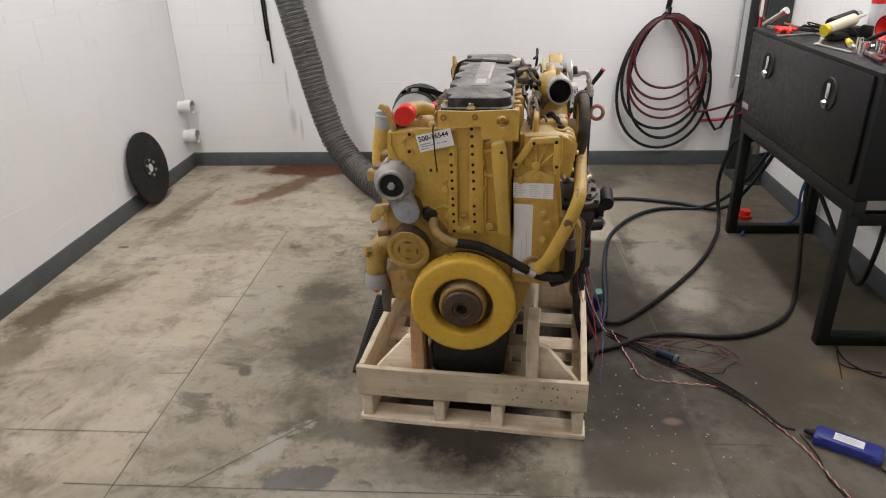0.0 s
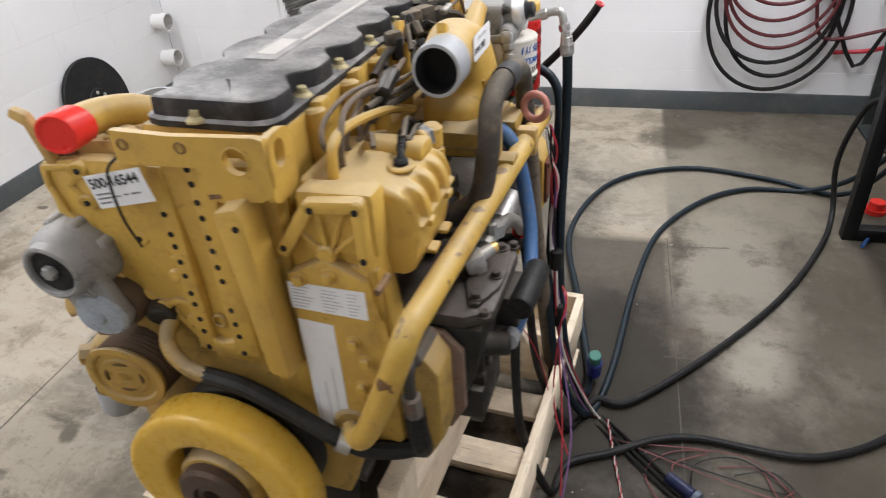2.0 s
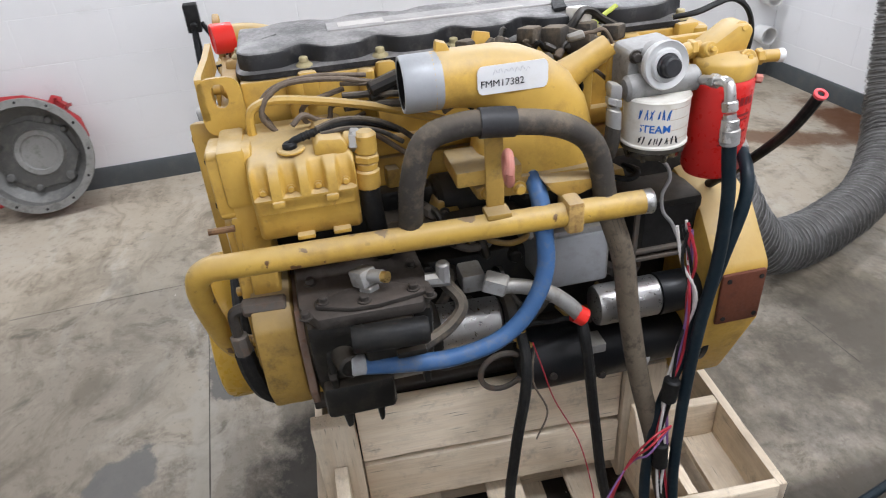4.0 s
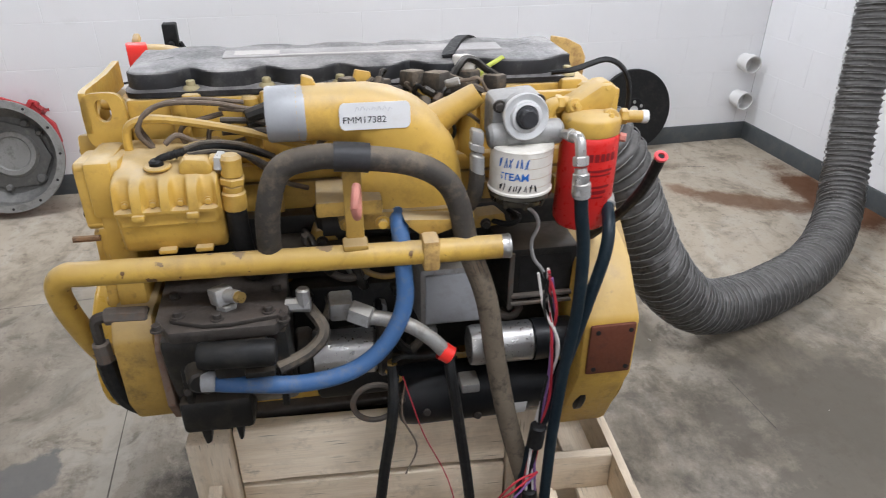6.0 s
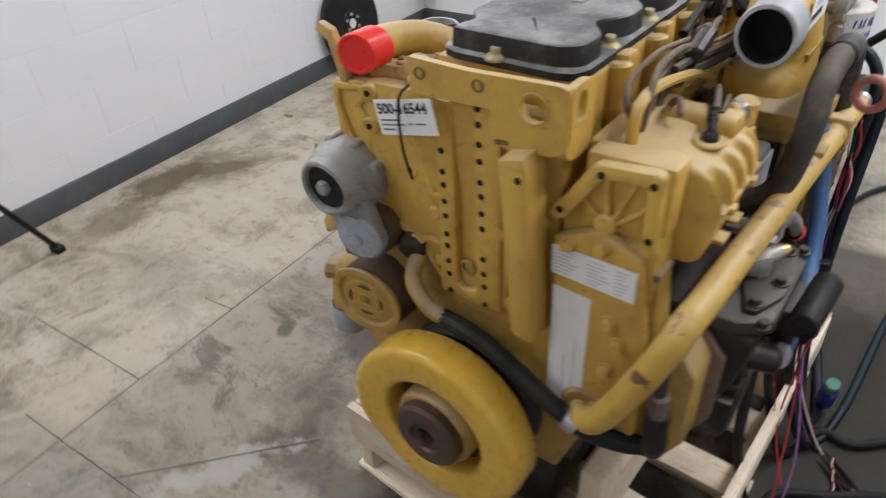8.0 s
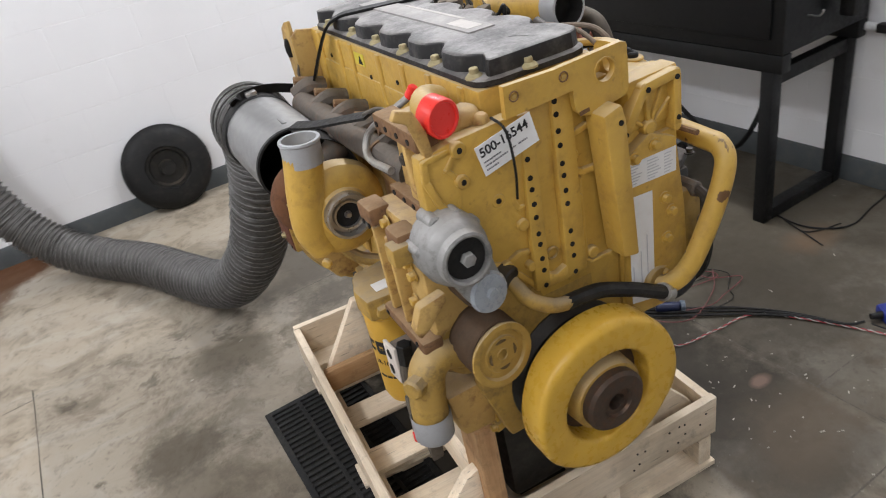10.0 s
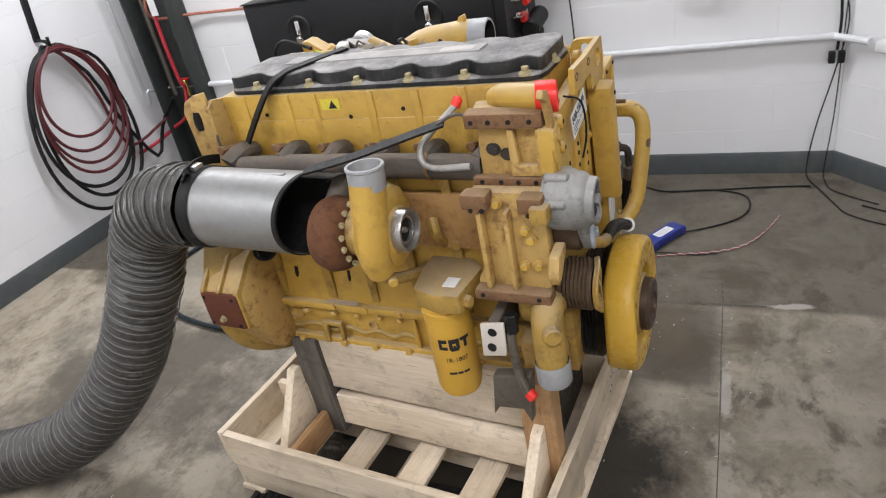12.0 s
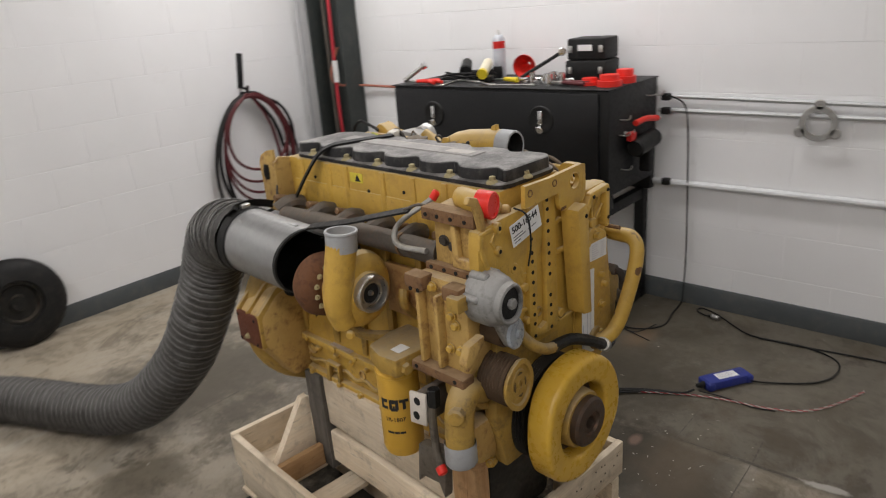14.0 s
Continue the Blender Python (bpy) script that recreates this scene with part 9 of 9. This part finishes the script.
duct_pts = [EW(-0.277, 0.80, 0.953), EW(-0.279, 0.845, 0.956), Vector((1.619, 4.165, 0.954)), Vector((1.631, 4.228, 0.932)), Vector((1.643, 4.287, 0.890)), Vector((1.650, 4.337, 0.832)), Vector((1.650, 4.376, 0.766)), Vector((1.643, 4.410, 0.700)),
            Vector((1.612, 4.52, 0.51)), Vector((1.595, 4.585, 0.42)), Vector((1.555, 4.69, 0.30)), Vector((1.50, 4.83, 0.185)), Vector((1.44, 5.0, 0.125)), Vector((1.37, 5.2, 0.102)), Vector((1.25, 5.48, 0.099)),
            Vector((1.10, 5.70, 0.105)), Vector((0.95, 5.87, 0.16)), Vector((0.84, 5.96, 0.27)), Vector((0.765, 6.01, 0.42)),
            Vector((0.69, 6.05, 0.66)), Vector((0.625, 6.09, 0.92)), Vector((0.55, 6.13, 1.22)), Vector((0.47, 6.16, 1.6)), Vector((0.40, 6.17, 2.1)), Vector((0.34, 6.18, 2.6)), Vector((0.32, 6.18, CEIL))]


def even(pts, gap):
    fine = spline(pts, 24)
    out, left = [fine[0]], 0.0
    for a, b in zip(fine, fine[1:]):
        L = (b - a).length
        s = gap - left
        while s <= L:
            out.append(a.lerp(b, s / L))
            s += gap
        left = L - (s - gap)
    return out


PITCH = 0.029
centre_line = even(duct_pts, PITCH / 4)
duct = thing("exhaust_hose", "ribbed grey flexible exhaust extraction hose", "hose")
DR = 0.096
bm = sweep(B(), centre_line, [DR - (0.0095 + 0.004 * math.sin(i * 1.7) * math.sin(i * 0.37)) * math.sin(math.pi * (i % 4) / 4) ** 0.8 for i in range(len(centre_line))], 32, False)
bm.normal_update()
for v in bm.verts:
    v.co += v.normal * (0.0062 * noise.noise(v.co * 27) + 0.0042 * noise.noise(v.co * 70))
part("fabric", bm, DUCT, duct, "dark ribbed hose fabric", sharp=1.6)
ring_wire = surface("dark_ring_steel", (0.13, 0.128, 0.122), 0.4, 0.6, (0.30, 0.29, 0.28), 0.5, 20, 90, 0.1)
for k in range(6):
    i = 5 + 4 * k
    t = (centre_line[i + 1] - centre_line[i - 1]).normalized()
    u = t.orthogonal().normalized()
    w = t.cross(u)
    part("elbow_ring", sweep(B(), [centre_line[i] + (DR + 0.0035) * (math.cos(a) * u + math.sin(a) * w) for a in [2 * math.pi * j / 40 for j in range(41)]], 0.0034, 8), ring_wire, duct, "bold steel ring at the elbow")
bm = B()
spiral, normal = [], None
n = len(centre_line)
for i in range(n - 1):
    t = (centre_line[i + 1] - centre_line[max(i - 1, 0)]).normalized()
    normal = t.orthogonal().normalized() if normal is None else (normal - t * normal.dot(t)).normalized()
    side = t.cross(normal)
    for k in range(5):
        f = (i + k / 5) / 4
        a = 2 * math.pi * f
        spiral.append(centre_line[i].lerp(centre_line[i + 1], k / 5) + (DR + 0.0022 + 0.0012 * math.sin(i * 0.9)) * (math.cos(a) * normal + math.sin(a) * side))
sweep(bm, spiral, 0.0016, 5)
part("wire", bm, DUCT_WIRE, duct, "steel wire helix")


def ribbon(bm, pts, w, t, side):
    pts, side = spline(pts, 5), Vector(side).normalized()
    prev = None
    for i, p in enumerate(pts):
        d = (pts[min(i + 1, len(pts) - 1)] - pts[max(i - 1, 0)]).normalized()
        s = (side - d * side.dot(d)).normalized()
        up = d.cross(s)
        ring = [bm.verts.new(p + s * a * w / 2 + up * b * t / 2) for a, b in ((-1, -1), (1, -1), (1, 1), (-1, 1))]
        if prev:
            for k in range(4):
                bm.faces.new((prev[k], prev[(k + 1) % 4], ring[(k + 1) % 4], ring[k]))
        else:
            bm.faces.new(ring)
        prev = ring
    bm.faces.new(prev)
    return bm


s1 = thing("rubber_strap", "black rubber tie-down strap stretched over the valve cover", "strap", ENG, "tie-down straps")
part("band", ribbon(B(), [(-0.132, 0.835, 0.972), (-0.128, 0.815, 1.00), (-0.112, 0.765, 1.080), (-0.086, 0.705, 1.166), (-0.060, 0.668, 1.194), (-0.02, 0.645, 1.1985), (0.04, 0.622, 1.1990), (0.085, 0.606, 1.1988), (0.112, 0.600, 1.1980)], 0.022, 0.006, (0.5, 0.8, 0.1)), BLACK, s1)
part("hook", tube(B(), [(-0.130, 0.83, 0.985), (-0.137, 0.845, 1.0), (-0.135, 0.865, 1.055), (-0.115, 0.868, 1.09)], 0.0035, 8), IRON, s1)
s2 = thing("rubber_strap", "black rubber tie-down strap from the exhaust collector to a bracket", "strap", ENG, "tie-down straps")
part("band", ribbon(B(), [(-0.262, 0.52, 1.040), (-0.245, 0.40, 1.066), (-0.22, 0.28, 1.098), (-0.20, 0.205, 1.117)], 0.026, 0.005, (0.9, 0.3, 0.2)), BLACK, s2)
part("band_end", ribbon(B(), [(-0.33, 0.81, 1.040), (-0.30, 0.815, 1.052), (-0.26, 0.825, 1.054), (-0.21, 0.84, 1.042), (-0.165, 0.85, 1.025)], 0.022, 0.004, (0.9, 0.2, 0.3)), BLACK, s2)
part("hook", tube(B(), [(-0.205, 0.22, 1.115), (-0.19, 0.19, 1.128), (-0.18, 0.17, 1.123), (-0.178, 0.165, 1.10)], 0.0035, 8), IRON, s2)

# hoses and cables from the engine to the bench
def cable(name, pts, r, mat, label, cat="cable", seg=10):
    return solo(name, tube(B(), pts, r, seg, 6), mat, label, cat)


def fuel_hose(pts):
    h = thing("fuel_hose", "dark teal rubber fuel hose looping over the floor", "hose", Matrix.Identity(4), "fuel hoses")
    part("rubber_tube", tube(B(), pts, 0.0110, 12, 6), TEAL_HOSE, h)
    for a, b in ((pts[0], pts[1]), (pts[-1], pts[-2])):
        d = (b - a).normalized()
        f = part("end_ferrule", cyl(B(), a, a + d * 0.026, 0.0148, seg=14, bev=0.002), STEEL_DULL, h, "crimped steel ferrule")
    return h


fuel_hose([EW(0.402, 0.718, 1.075), EW(0.405, 0.722, 1.03), EW(0.405, 0.733, 0.95), EW(0.405, 0.735, 0.84), EW(0.405, 0.722, 0.70), EW(0.41, 0.713, 0.52), EW(0.43, 0.71, 0.32), EW(0.47, 0.73, 0.14), Vector((2.40, 4.06, 0.022)), Vector((2.34, 4.45, 0.015)),
      Vector((2.27, 4.93, 0.015)), Vector((2.42, 5.38, 0.015)), Vector((2.75, 5.57, 0.015)), Vector((3.10, 5.50, 0.015)), Vector((3.36, 5.36, 0.03)), Vector((3.46, 5.2, 0.25)), Vector((3.52, 5.0, 0.6))])
fuel_hose([EW(0.30, 0.80, 1.0), EW(0.355, 0.79, 0.975), EW(0.38, 0.781, 0.93), EW(0.385, 0.76, 0.84), EW(0.385, 0.72, 0.66), EW(0.39, 0.676, 0.49), EW(0.42, 0.66, 0.28), EW(0.50, 0.70, 0.08), Vector((2.46, 4.1, 0.018)), Vector((2.53, 4.6, 0.015)), Vector((2.62, 4.97, 0.015)), Vector((2.80, 5.25, 0.015)),
      Vector((3.0, 5.39, 0.015)), Vector((3.25, 5.40, 0.02)), Vector((3.40, 5.25, 0.2)), Vector((3.50, 5.0, 0.6))])
cable("battery_cable", [EW(0.30, 0.545, 0.705), EW(0.345, 0.535, 0.715), EW(0.36, 0.543, 0.65), EW(0.365, 0.564, 0.49), EW(0.39, 0.588, 0.30), EW(0.46, 0.64, 0.08), Vector((2.42, 3.99, 0.016)), Vector((2.52, 4.0, 0.014)), Vector((2.753, 4.242, 0.014)), Vector((3.01, 4.58, 0.014)), Vector((3.20, 4.93, 0.014)), Vector((3.29, 5.17, 0.03)), Vector((3.27, 5.22, 0.25)), Vector((3.29, 5.14, 0.5)), Vector((3.34, 5.04, 0.58))],
      0.0108, BLACK, "thick black battery cable along the floor")
cable("battery_cable", [EW(0.302, 0.438, 0.69), EW(0.335, 0.436, 0.66), EW(0.358, 0.428, 0.60), EW(0.365, 0.406, 0.46), EW(0.385, 0.39, 0.30), EW(0.45, 0.42, 0.09), Vector((2.36, 3.74, 0.014)), Vector((2.47, 3.80, 0.014)), Vector((2.664, 3.893, 0.014)), Vector((2.99, 3.885, 0.014)), Vector((3.25, 4.05, 0.014)), Vector((3.42, 4.35, 0.03)), Vector((3.50, 4.6, 0.3)), Vector((3.56, 4.72, 0.45)), Vector((3.66, 4.55, 0.2)), Vector((3.67, 4.3, 0.06)), Vector((3.60, 4.1, 0.3)), Vector((3.58, 4.05, 0.60))],
      0.0108, BLACK, "thick black battery cable along the floor")
cable("stub_hose", [EW(0.22, 0.816, 0.88), EW(0.29, 0.818, 0.94), EW(0.345, 0.818, 0.995), EW(0.40, 0.815, 1.055), EW(0.440, 0.809, 1.105), EW(0.455, 0.806, 1.128)], 0.0088, BLACK, "short black hose with a red plug pointing up", "hose")
solo("hose_plug", lathe(B(), EW(0.4542, 0.8062, 1.1255), (0.5, -0.05, 0.85), [(0, 0.0092), (0.002, 0.0102), (0.005, 0.0102), (0.006, 0.0088), (0.0055, 0.0055), (-0.004, 0.005), (-0.004, 0)], 16), surface("pink_red_plug", (0.75, 0.08, 0.09), 0.4), "pink-red plug in the hose end", "cap")
wires = [EW(0.31, 0.655, 1.0), EW(0.37, 0.666, 0.974), EW(0.36, 0.659, 0.935), EW(0.375, 0.684, 0.90), EW(0.385, 0.698, 0.833), EW(0.39, 0.706, 0.762), EW(0.39, 0.699, 0.661), EW(0.40, 0.69, 0.552), EW(0.41, 0.679, 0.432), EW(0.43, 0.692, 0.296), EW(0.50, 0.70, 0.12), EW(0.56, 0.72, 0.03)]
for k, (mat, col) in enumerate(((WIRE_RED, "red"), (WIRE_WHITE, "white"), (WIRE_PURPLE, "purple"), (BLACK, "black"), (WIRE_WHITE, "cream"), (WIRE_RED, "pink-red"), (BLACK, "black"))):
    rr = random.Random(k)
    cable("harness_wire", [p + Vector((rr.uniform(-0.009, 0.009), rr.uniform(-0.012, 0.012), rr.uniform(-0.008, 0.008))) for p in wires[3:]], 0.0028, mat, f"loose {col} harness wire hanging from the engine", "wire", 6)
for p0, p1 in ((EW(0.402, 0.69, 0.60), EW(0.403, 0.685, 0.55)), (EW(0.41, 0.68, 0.45), EW(0.415, 0.682, 0.39))):
    solo("harness_tape", cyl(B(), p0, p1, 0.016, seg=12, bev=0.004), BLACK, "black tape round the harness wires", "tape")
pg = thing("round_connector", "blue and green round plug on the harness", "connector", Matrix.Translation((2.41, 4.06, 0.09)) @ Matrix.Rotation(radians(25), 4, "X"))
part("shell", cyl(B(), (0, 0, -0.07), (0, 0, 0.02), 0.022, seg=18, bev=0.004), BLUE_BOX, pg)
part("collar", cyl(B(), (0, 0, 0.02), (0, 0, 0.065), 0.018, seg=18, bev=0.003), GREEN_PLUG, pg)
for k, (mat, lab) in enumerate(((WIRE_RED, "red"), (WIRE_RED, "red"), (WIRE_PURPLE, "purple"))):
    rr = random.Random(40 + k)
    cable("stray_wire", [EW(0.42, 0.69, 0.50), EW(0.44, 0.64, 0.50 - 0.02 * k), EW(0.43, 0.60, 0.42), EW(0.43 + 0.03 * k, 0.56 - 0.05 * k, 0.25), EW(0.48, 0.50 - 0.1 * k, 0.14 - 0.03 * k)], 0.0022, mat, f"thin stray {lab} wire", "wire", 6)
# wires spread over the floor
def tangle(seed, cx, cy, rx, ry, n):
    rr = random.Random(seed)
    a = rr.uniform(0, 6)
    out = []
    for i in range(n):
        a += rr.uniform(0.5, 1.1)
        k = rr.uniform(0.55, 1.1)
        out.append(Vector((cx + rx * k * math.cos(a), cy + ry * k * math.sin(a), 0.004 + 0.012 * rr.random())))
    return out


MAROON = surface("faded_maroon_wire", (0.20, 0.06, 0.06), 0.5)
for k, mat in enumerate((MAROON, MAROON, BLACK)):
    cable("tangled_wire", [EW(0.56, 0.72, 0.03), Vector((2.50, 3.85, 0.01))] + tangle(k, 2.74 + 0.03 * k, 3.76 - 0.02 * k, 0.20, 0.13, 8 + k), 0.0017, mat, "thin wire lying in loose loops on the floor", "wire", 5)
twist = [Vector((2.46, 3.92, 0.012)), Vector((2.50, 3.70, 0.006)), Vector((2.53, 3.579, 0.006)), Vector((2.67, 3.546, 0.006)), Vector((2.83, 3.50, 0.006)), Vector((2.98, 3.22, 0.006)), Vector((3.03, 3.0, 0.006)), Vector((3.09, 2.88, 0.006)), Vector((3.20, 2.80, 0.006)), Vector((3.346, 2.736, 0.006))]
fine = even(twist, 0.006)
for ph, mat, lab in ((0, WIRE_WHITE, "white"), (math.pi, WIRE_RED, "red")):
    solo("twisted_wire", sweep(B(), [p + 0.0021 * Vector((math.cos(i * 0.9 + ph), math.sin(i * 0.9 + ph) * 0.3, 0.6 + math.sin(i * 0.9 + ph))) for i, p in enumerate(fine)], 0.0015, 5), mat, f"{lab} strand of a twisted pair on the floor", "wire")
for k in range(3):
    off = Vector((0.008 * k, 0.018 * k, 0))
    cable("data_cable", [EW(0.53, 0.69, 0.06) + off, Vector((2.49, 3.84, 0.008)) + off, Vector((2.60, 3.72, 0.008)) + off, Vector((2.78, 3.55, 0.008)) + off, Vector((2.89, 3.42, 0.008)) + off * 0.5, Vector((2.95, 3.30, 0.012)), Vector((2.99, 3.265, 0.018))], 0.0045, BLACK, "black data cable on the floor", "cable", 6)
cable("data_cable", [Vector((3.165, 3.150, 0.02)), Vector((3.21, 3.06, 0.008)), Vector((3.311, 2.907, 0.006)), Vector((3.426, 2.852, 0.006)), Vector((3.546, 2.878, 0.006)), Vector((3.60, 3.02, 0.006)), Vector((3.585, 3.22, 0.006)), Vector((3.635, 3.32, 0.006)), Vector((3.693, 3.398, 0.006)), Vector((3.734, 3.463, 0.006)), Vector((3.752, 3.525, 0.006)), Vector((3.715, 3.535, 0.006)), Vector((3.682, 3.49, 0.008)), Vector((3.672, 3.45, 0.010))], 0.0036, BLACK, "black cable looping over the floor", "cable", 6)
cable("data_cable", [Vector((3.58, 3.20, 0.006)), Vector((3.60, 3.0, 0.006)), Vector((3.63, 2.75, 0.006)), Vector((3.635, 2.60, 0.006))], 0.004, BLACK, "black cable along the wall base", "cable", 6)
cp2 = thing("cable_connector", "small silver connector at the end of a black cable", "connector", pose(3.671, 3.432, 0.013, 0, 0, 80))
part("shell", cyl(B(), (-0.022, 0, 0), (0.016, 0, 0), 0.0115, seg=14, bev=0.002), STEEL, cp2)
part("boot", cyl(B(), (0.014, 0, 0), (0.034, 0, -0.003), 0.009, 0.005, seg=12), BLACK, cp2)
cable("thin_lead", [Vector((3.0, 3.25, 0.012)), Vector((3.02, 3.15, 0.005)), Vector((3.01, 3.05, 0.005)), Vector((3.03, 2.97, 0.005))], 0.0025, BLACK, "thin black lead on the floor", "wire", 6)
cable("thin_lead", [Vector((3.30, 3.60, 0.005)), Vector((3.37, 3.80, 0.005)), Vector((3.34, 3.70, 0.005)), Vector((3.40, 3.66, 0.005)), Vector((3.47, 3.64, 0.005))], 0.0025, BLACK, "thin black lead by the bench foot", "wire", 6)
ad = thing("data_adapter", "blue plastic data-link adapter lying on the floor", "adapter", pose(3.132, 3.19, 0, 0, 0, -34))
part("case", box(B(), -0.098, 0.098, -0.036, 0.036, 0.002, 0.040, 0.008), BLUE_BOX, ad)
for x0, x1 in ((-0.104, -0.07), (0.07, 0.104)):
    part("bumper", box(B(), x0, x1, -0.040, 0.040, 0.0005, 0.036, 0.009), BLUE_BOX, ad)
part("label", box(B(), -0.045, 0.045, -0.020, 0.020, 0.0400, 0.0408, 0), PAPER, ad)
bm = B()
for i in range(4):
    box(bm, -0.038, 0.02 + 0.006 * (i % 3), 0.012 - 0.008 * i, 0.0145 - 0.008 * i, 0.0408, 0.0412, 0)
part("print", bm, GREY_INK, ad)
part("cable_boot", cyl(B(), (-0.135, 0, 0.02), (-0.10, 0, 0.02), 0.009, 0.014, seg=12), BLACK, ad)
fp = thing("round_connector", "dark blue round connector lying among loose wires", "connector", pose(2.655, 3.715, 0.02, 0, 90, -40))
part("shell", cyl(B(), (0, 0, -0.05), (0, 0, 0.03), 0.016, seg=16, bev=0.004), surface("navy_plastic", (0.012, 0.018, 0.06), 0.4, 0, (0.04, 0.04, 0.05), 0.4, 20, 100, 0.05), fp)
part("face", cyl(B(), (0, 0, 0.03), (0, 0, 0.045), 0.02, seg=16, bev=0.002), surface("steel_blue_face", (0.12, 0.15, 0.19), 0.4), fp)
# sweepings and chips
bm = B()
rr = random.Random(77)
for i in range(150):
    x, y = (rr.gauss(2.45, 0.25), rr.gauss(3.35, 0.3)) if i % 3 else (rr.uniform(-0.3, 3.5), rr.uniform(2.3, 6.2))
    s = rr.uniform(0.0015, 0.0042)
    c = Vector((min(max(x, -0.35), 3.6), min(max(y, 2.0), 6.3), 0.0015))
    a = rr.uniform(0, 6)
    d, e = Vector((math.cos(a), math.sin(a), 0)) * s * rr.uniform(0.8, 2.2), Vector((-math.sin(a), math.cos(a), 0)) * s * 0.6
    lo = [bm.verts.new(c - d - e), bm.verts.new(c + d - e), bm.verts.new(c + d * 0.7 + e), bm.verts.new(c - d + e * 0.5)]
    top = bm.verts.new(c + Vector((0, 0, s * 0.7)))
    for p, q in zip(lo, lo[1:] + lo[:1]):
        bm.faces.new((p, q, top))
solo("floor_debris", bm, surface("pale_chips", (0.45, 0.42, 0.36), 0.8, 0, (0.12, 0.1, 0.08), 0.8, 3, 90, 0.0), "pale chips and crumbs scattered on the floor", "debris", "stuff")

# ---------- block walls ----------
for n, a, b, bl in runs:
    wall("wall_" + n, a, b, bl)
wall("wall_west", (XL, 1.2), (XL, YB))
# unseen wall, added to close the room behind the camera
wall("wall_west_rear", (XL, YF), (XL, 1.2), False)
